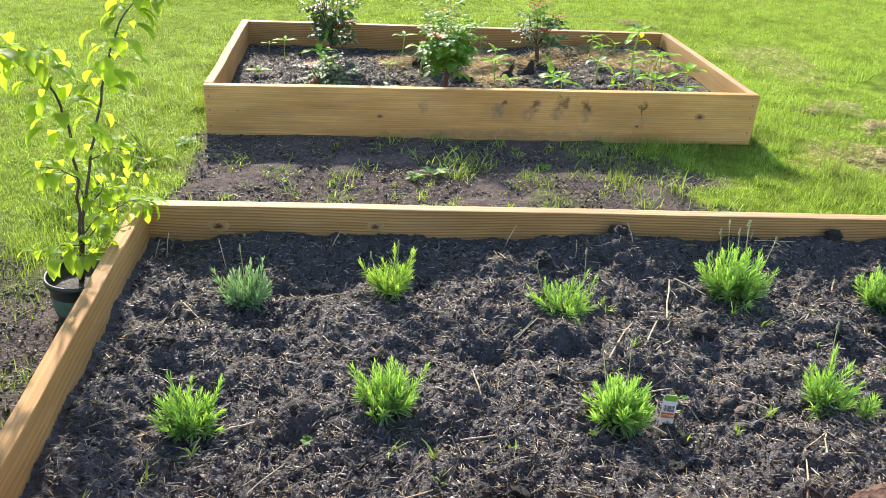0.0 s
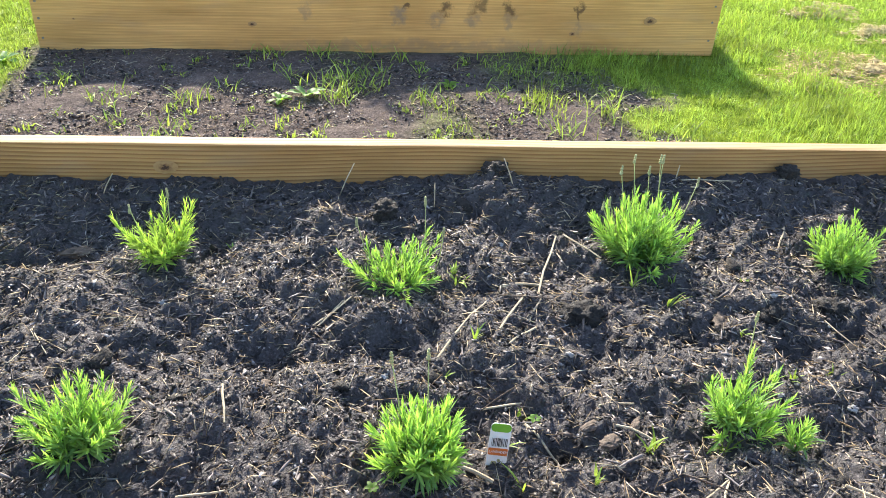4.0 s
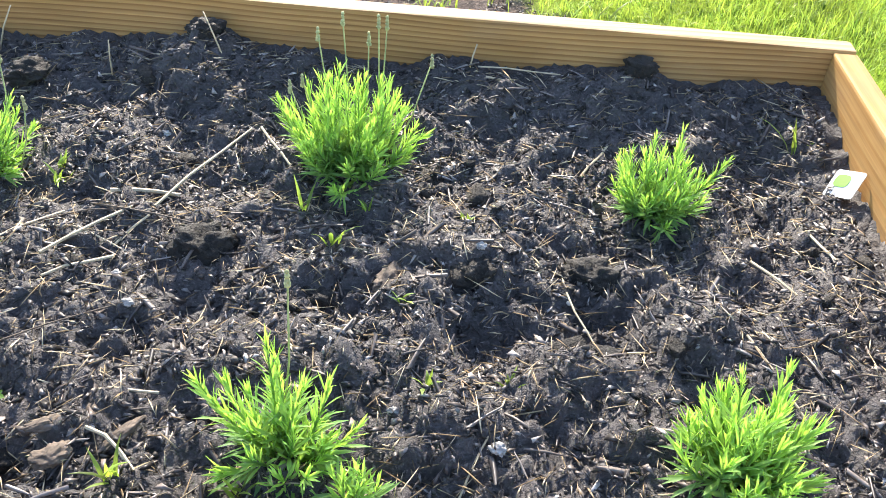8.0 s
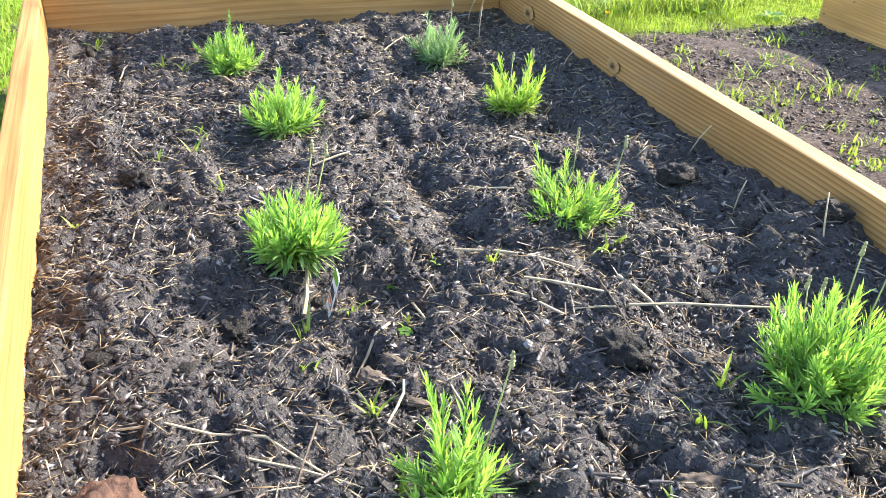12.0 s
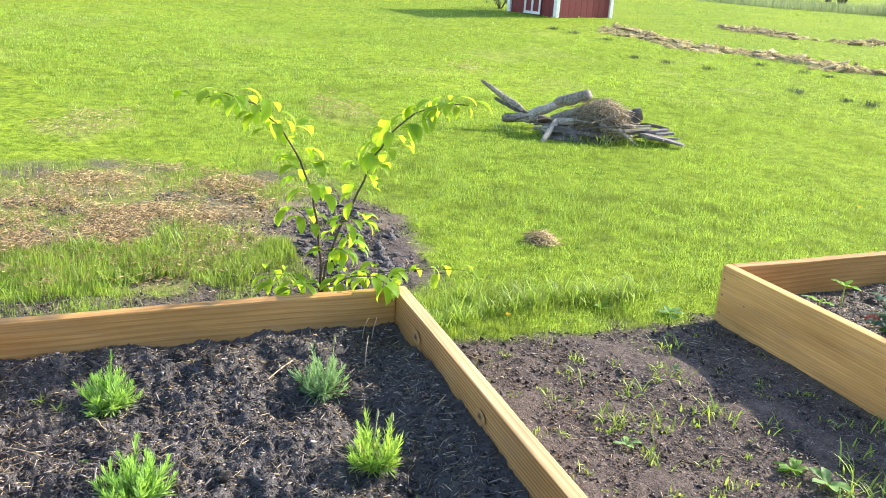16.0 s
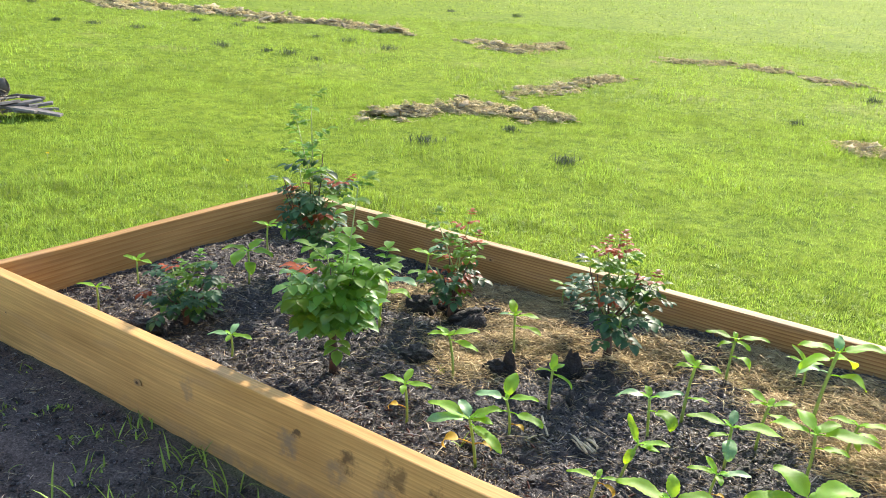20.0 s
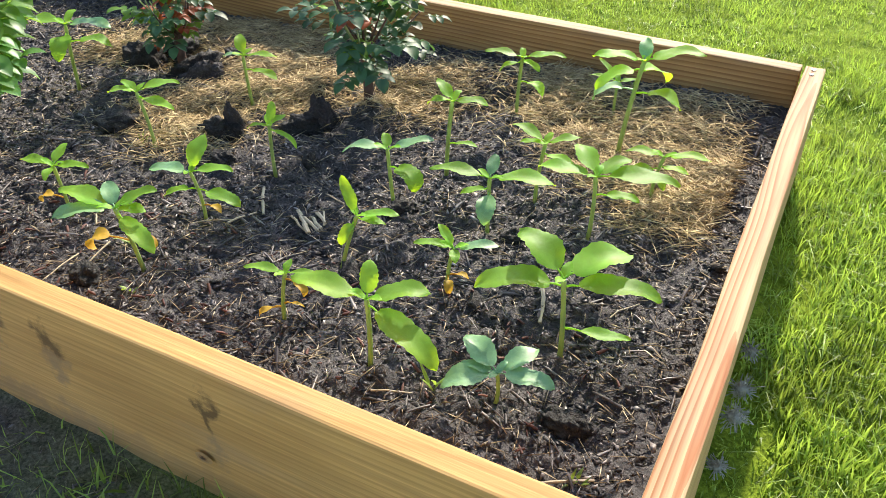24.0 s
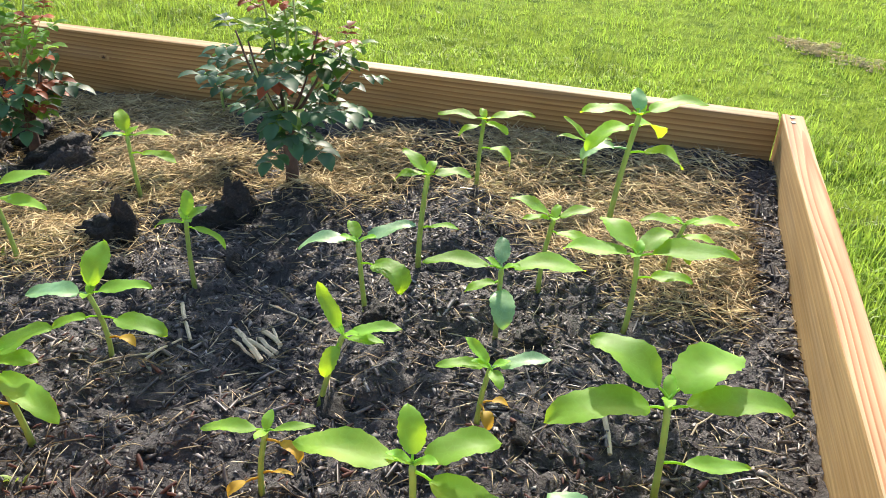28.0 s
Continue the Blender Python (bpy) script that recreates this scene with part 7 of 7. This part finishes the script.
tx.parent = tag
tx.matrix_basis = pose(0, -0.0012, 0.032, 90)
for k, (x, z, w, h) in enumerate(((-0.004, 0.012, 0.008, 0.007), (0.003, 0.017, 0.005, 0.005))):
    part("printed_flower", flat_outline(rounded(x - w / 2, x + w / 2, z - h / 2, z + h / 2, 0.002), 0.0004, "printed_flower", M_bud), tag, "greyish printed flower", pose(0, -0.0006, 0))

card = thing("plant_tag", (1.512, 1.905, soil_a(1.5, 1.905) + 0.012), "white plastic plant tag with green print leaning on the board", "plant tag")
card.rotation_euler = Euler((radians(-48), radians(-25), radians(-60)))
part("tag_plate", flat_outline(rounded(-0.024, 0.024, -0.012, 0.032, 0.004), 0.0012, "tag_plate", M_tag), card)
part("print", flat_outline(rounded(-0.018, 0.006, 0.004, 0.024, 0.007), 0.0005, "print", M_taggreen), card, "green printed leaf shape", pose(0, -0.0008, 0))

# ---- brush pile on the lawn ----
LX, LY = -4.1, 4.6
lz = float(land(LX, LY))
RT, VW = Vector((0.49, 0.87, 0)), Vector((-0.87, 0.49, 0))      # along the pile, and away from the beds


def at_pile(a, b, z):
    return Vector((LX, LY, lz)) + RT * a + VW * b + Vector((0, 0, z))


def log(name, pts, radii, mat, label, seed, stubs=()):
    rng = random.Random(seed)
    o = at_pile(*pts[0])
    path = []
    w = [at_pile(*p) - o for p in pts]
    for i in range(len(w) - 1):
        for k in range(4):
            path.append(w[i].lerp(w[i + 1], k / 4))
    path.append(w[-1])
    rr = [float(np.interp(i / (len(path) - 1), np.linspace(0, 1, len(radii)), radii)) * rng.uniform(0.9, 1.12) for i in range(len(path))]
    path = [p + Vector((rng.gauss(0, 1), rng.gauss(0, 1), rng.gauss(0, 1))) * 0.10 * r for p, r in zip(path, rr)]
    b = Build()
    tube(b, path, rr, 10)
    for t, d, L, r in stubs:
        i = int(t * (len(path) - 1))
        tube(b, [path[i], path[i] + Vector(d).normalized() * L], [r, r * 0.6], 7)
    ob = new(name, b.mesh(name, mat))
    ob.location = o
    return tagged(ob, label, "log", "brush pile")


grey = "weathered grey log on the brush pile"
log("log", [(-0.36, 0.0, 0.14), (-0.52, 0.05, 0.23), (-0.70, 0.05, 0.34)], [0.026, 0.025, 0.011], M_log, "thick weathered branch rising from the brush pile", 1)
log("log", [(-0.40, 0.0, 0.08), (-0.22, 0.0, 0.16), (-0.06, 0.03, 0.22)], [0.032, 0.034, 0.030], M_log_pale, "pale barkless log leaning on the brush pile", 2)
log("log", [(-0.12, 0.02, 0.22), (0.0, 0.0, 0.265), (0.13, -0.02, 0.305)], [0.034, 0.045, 0.040], M_log, "short thick weathered log with broken bark", 3)
log("log", [(-0.14, -0.03, 0.10), (-0.02, -0.04, 0.15), (0.10, -0.05, 0.19)], [0.030, 0.032, 0.030], M_log, grey, 4)
log("log", [(-0.10, -0.10, 0.10), (0.03, -0.12, 0.115)], [0.026, 0.030], M_log_pale, "short pale log end on the brush pile", 12)
log("log", [(-0.18, -0.40, -0.01), (-0.15, -0.26, 0.04), (-0.10, -0.10, 0.10)], [0.017, 0.021, 0.024], M_log_pale, "forked pale branch reaching down to the grass", 5, [(0.62, (-1, -0.2, 0.12), 0.14, 0.012)])
log("log", [(-0.58, 0.05, 0.21), (-0.45, 0.0, 0.16), (-0.30, -0.02, 0.12)], [0.011, 0.014, 0.014], M_bark, "thin dark branch on the brush pile", 6)
log("log", [(-0.52, 0.1, 0.05), (-0.3, 0.12, 0.07), (0.0, 0.1, 0.06)], [0.03, 0.035, 0.03], M_bark, "dark bark-covered branch at the base of the pile", 7)
log("log", [(-0.50, -0.02, 0.09), (-0.36, -0.02, 0.10), (-0.24, -0.04, 0.09)], [0.022, 0.026, 0.022], M_log, grey, 13)
log("log", [(0.22, -0.22, 0.13), (0.34, -0.26, 0.09), (0.46, -0.25, 0.06)], [0.010, 0.010, 0.008], M_log_pale, "thin pale branch across the dried grass heap", 8)
log("log", [(-0.26, -0.2, 0.05), (-0.14, -0.22, 0.07)], [0.012, 0.014], M_log, "thin pale branch on the brush pile", 9)
log("log", [(0.42, 0.05, 0.08), (0.47, 0.02, 0.15), (0.53, 0.0, 0.20)], [0.050, 0.060, 0.045], M_bark, "dark stump end on the brush pile", 10)
log("log", [(0.74, 0.0, 0.10), (0.58, 0.05, 0.11), (0.42, 0.1, 0.07)], [0.010, 0.014, 0.014], M_bark, "thin dark branch on the brush pile", 11)
tw = random.Random(77)
for i in range(16):
    a0, b0 = tw.uniform(-0.5, 0.36), tw.uniform(-0.25, 0.15)
    h, an = tw.uniform(0.03, 0.2) * (1 - abs(a0)), tw.uniform(-0.6, 0.6)
    L = tw.uniform(0.14, 0.34)
    log("branch", [(a0, b0, h), (a0 + 0.5 * L * math.cos(an), b0 + 0.5 * L * math.sin(an), h + tw.uniform(-0.01, 0.05)), (a0 + L * math.cos(an), b0 + L * math.sin(an), max(0.01, h + tw.uniform(-0.08, 0.08)))], [0.010, 0.009, 0.005], M_log if i % 2 else M_bark, "thin weathered branch tangled in the brush pile", 200 + i)
rng = random.Random(9)
for i in range(9):
    a, bq = rng.uniform(0.48, 0.72), rng.uniform(-0.22, 0.08)
    me = box_mesh("old_board", rng.uniform(0.18, 0.36), rng.uniform(0.05, 0.09), 0.016, M_board_old, 0.002)
    ob = new("old_board", me)
    p = at_pile(a, bq, 0.005 + 0.22 * (0.76 - a) + 0.004 * i)
    ob.matrix_basis = pose(p.x, p.y, p.z, rng.uniform(-12, 12), rng.uniform(-10, 10), rng.uniform(20, 110))
    tagged(ob, "short grey weathered plank on the brush pile", "plank", "planks on the brush pile")
b = Build()
for i in range(4400):
    q = Vector((rng.uniform(-1, 1), rng.uniform(-1, 1), 0))
    if q.length > 1:
        continue
    z = 0.27 * math.sqrt(max(0, 1 - q.length ** 2))
    a = rng.uniform(0, 6.28)
    L = rng.uniform(0.04, 0.12)
    p = RT * (0.235 + q.x * 0.23) + VW * (-0.03 + q.y * 0.17) + Vector((0, 0, z * rng.uniform(0.55, 1.0) + 0.02))
    e = p + Vector((math.cos(a) * L, math.sin(a) * L, rng.uniform(-0.07, 0.015)))
    tube(b, [p, p.lerp(e, 0.5) + Vector((0, 0, 0.012)), e], 0.0019, 3, rng.random(), False)
heap = new("hay_heap", b.mesh("hay_heap", M_strawbits))
heap.location = (LX, LY, lz)
tagged(heap, "heap of brown dried grass on the brush pile", "hay heap", kind="stuff")
chunkz = lambda x, y: float(land(x, y))
chunk(LX + 0.05, LY + 0.1, 0.30, 0.34, 0.07, 3, M_bark, "debris_mound", "low dark mound of rotten wood and debris", chunkz, 20, 0, 0.2)
chunk(LX + RT.x * 0.235, LY + RT.y * 0.235, 0.15, 0.17, 0.18, 4, M_stick, "hay_core", "matted core of the dried grass heap", chunkz, 20, 0, 0.25)
for i, (a, bq, n, h) in enumerate(((-0.5, -0.12, 30, 0.14), (-0.4, -0.2, 24, 0.12), (0.1, -0.3, 26, 0.10), (0.25, -0.3, 30, 0.13), (0.4, -0.28, 22, 0.11), (0.8, -0.1, 20, 0.09), (0.55, -0.25, 18, 0.1))):
    q = at_pile(a, bq, 0)
    tuft(q.x, q.y, n, h, "tuft of uncut grass beside the brush pile", 900 + i, 0.05)
chunk(-1.80, 3.18, 0.07, 0.045, 0.018, 8, M_stick, "grass_clump", "small clump of dried cut grass on the lawn", chunkz, 20, 0, 0.5)
b = Build()
for i in range(320):
    a, r = rng.uniform(0, 6.28), 0.09 * math.sqrt(rng.random())
    p = Vector((math.cos(a) * r, math.sin(a) * r * 0.7, 0.045 * (1 - (r / 0.1) ** 2) + 0.008))
    a = rng.uniform(0, 6.28)
    e = p + Vector((math.cos(a), math.sin(a), rng.uniform(-0.3, 0.2))) * rng.uniform(0.02, 0.05)
    tube(b, [p, e], 0.0012, 3, rng.random(), False)
ob = new("hay_wisps", b.mesh("hay_wisps", M_haybits))
ob.location = (-1.80, 3.18, chunkz(-1.80, 3.18))
tagged(ob, "wisps of dried grass on a small clump", "hay", kind="stuff")

# clumps of cut grass on the lawn
for i, (x, y) in enumerate([(-5.78, 8.40), (-5.22, 8.54), (-4.94, 8.58), (-4.53, 8.56), (-5.91, 9.97), (-7.21, 9.88), (-5.41, 10.02), (-8.00, 9.79), (-10.97, 9.14), (-12.65, 9.03), (-11.97, 9.10), (-8.14, 8.36), (-7.51, 8.53), (-8.65, 8.18), (-6.89, 9.95), (-4.64, 9.85), (-7.45, 15.03), (-6.28, 15.41), (0.04, 9.20), (0.30, 10.91), (-1.57, 6.51), (-1.39, 7.27), (-0.67, 6.73)]):
    r = random.Random(i).uniform(0.07, 0.13) * (0.6 + 0.05 * math.hypot(x - 1.4, y - 1.6))
    tuft(x, y, 90, r * 0.7, "clump of matted cut grass on the lawn", 60 + i, r * 0.4, None, "grass_tuft", M_grassclump)

# ---- red shed ----
A0 = Vector((-15.4, 10.55, 0))
sr, sv = Vector((0.47, 0.88, 0)).normalized(), Vector((-0.88, 0.47, 0)).normalized()
dab, dac = (sr * 0.72 + sv * 0.69).normalized(), (-sr * 0.69 + sv * 0.72).normalized()
LAB, LAC, HS = 1.72, 1.56, 1.75
sz = float(land(A0.x, A0.y)) - 0.04
ang = math.degrees(math.atan2(dab.y, dab.x))
shed = thing("shed", (A0.x, A0.y, sz), "small dark red wooden shed with white trim and double door", "shed", "", ang)
side = 1 if dab.cross(dac).z > 0 else -1


def shed_part(name, x0, x1, y0, y1, z0, z1, mat, label="", parent=None):
    me = box_mesh(name, x1 - x0, abs(y1 - y0), z1 - z0, mat, 0.003)
    return part(name, me, parent or shed, label, pose((x0 + x1) / 2, side * (y0 + y1) / 2, z0))


n = 9
for i in range(n):
    w = LAB / n
    shed_part("wall_plank", i * w, (i + 1) * w - 0.006, 0.0, 0.03, 0, HS, M_red)
for i in range(8):
    w = (LAC - 0.06) / 8
    shed_part("wall_plank", 0.0, 0.03, 0.04 + i * w, 0.04 + (i + 1) * w - 0.006, 0, HS, M_red)
shed_part("back_wall", LAB - 0.03, LAB, 0.04, LAC, 0, HS, M_red)
shed_part("back_wall", 0.03, LAB - 0.03, LAC - 0.03, LAC, 0, HS, M_red)
for x, y in ((0, 0), (LAB, 0), (0, LAC)):
    shed_part("corner_trim", x - 0.05, x + 0.05, y - 0.05, y + 0.05, 0, HS, M_white)
door = shed_part("door", -0.02, -0.002, 0.50, 1.02, 0.06, 1.6, M_red, "double door with white frame")
for y in (0.50, 0.75, 0.99):
    part("door_trim", box_mesh("door_trim", 0.02, 0.05, 1.5, M_white, 0.002), door, "", pose(-0.02, side * (y - 0.76 + 0.015), 0))
part("door_trim", box_mesh("door_trim", 0.02, 0.50, 0.06, M_white, 0.002), door, "", pose(-0.031, 0, 0))
part("roof", box_mesh("roof", LAB + 0.3, LAC + 0.3, 0.08, M_roof, 0.01), shed, "", pose(LAB / 2, side * LAC / 2, HS + 0.02))

# ---- bushes and woods in the distance ----
def bush(x, y, r, h, seed, label, n=700, name="bush", cat="bush"):
    rng = random.Random(seed)
    z = float(land(x, y)) - 0.05
    p = thing(name, (x, y, z), label, cat, "distant bushes")
    b = Build()
    for i in range(6):
        a = rng.uniform(0, 6.28)
        tube(b, [(0, 0, 0), (math.cos(a) * r * 0.3, math.sin(a) * r * 0.3, h * 0.4), (math.cos(a) * r * 0.6, math.sin(a) * r * 0.6, h * 0.8)], [0.03 * h, 0.02 * h, 0.008 * h], 5)
    part("limbs", b.mesh("limbs", M_bark), p)
    g = Build()
    cl = [(rng.uniform(-0.7, 0.7) * r, rng.uniform(-0.7, 0.7) * r, h * rng.uniform(0.3, 0.85), rng.uniform(0.25, 0.5)) for _ in range(9)]
    for i in range(n):
        cx, cy, cz, cr = rng.choice(cl)
        d = Vector((rng.gauss(0, 1), rng.gauss(0, 1), rng.gauss(0, 0.8))).normalized() * cr
        c = Vector((cx + d.x * r, cy + d.y * r, max(0.03 * h, cz + d.z * h * 0.45)))
        L = 0.09 * max(r, h) * rng.uniform(0.6, 1.3)
        leaf(g, c, (rng.gauss(0, 1), rng.gauss(0, 1), rng.gauss(0, 0.6)), (0, 0, 1), L, L * 0.6, 0.4, 0.2, 2, 0.5, rng.random())
    part("crown", g.mesh("crown", M_bush), p)
    return p


bush(-17.6, 10.2, 0.5, 0.65, 1, "small light green bush beside the shed", 500)
for i, (x, y, r, h) in enumerate([(-24, 50, 3.0, 3.2), (-17, 55, 3.4, 3.0), (-11, 58, 3.2, 2.8), (-30, 47, 3.0, 3.6), (-38, 42, 3.5, 4.2), (-47, 36, 4, 4.5), (-58, 28, 4, 4.5), (-36, 52, 4, 5), (-52, 44, 5, 6), (-26, 60, 4.5, 5), (-18, 64, 4.5, 5), (-10, 66, 4.5, 5), (-2, 68, 4.5, 5), (6, 70, 4.5, 5), (-43, 46, 4.5, 5.5), (-33, 58, 4.5, 5.5), (-22, 66, 5, 6), (-14, 69, 5, 6), (-6, 71, 5, 6)]):
    bush(x, y, r, h, 20 + i, "dark green shrubs at the far edge of the meadow", 420)

# dandelions in the lawn
for i, (x, y) in enumerate([(-0.98, 2.62), (-2.6, 4.6), (-1.9, 5.2)]):
    z = float(land(x, y))
    fl = thing("dandelion", (x, y, z), "yellow dandelion flower in the lawn", "flower", "dandelions")
    b = Build()
    tube(b, [(0, 0, 0), (0.004, 0, 0.03), (0.006, 0.002, 0.055)], 0.0012, 5)
    part("stem", b.mesh("stem", M_stalk), fl)
    b = Build()
    for k in range(22):
        a = k * 2.4
        leaf(b, (0.006, 0.002, 0.055), (math.cos(a), math.sin(a), 0.2 + 0.05 * k), (0, 0, 1), 0.012, 0.004, 0.2, 0.1, 2, 0.6, 0.8)
    part("flower_head", b.mesh("flower_head", M_yellow), fl)
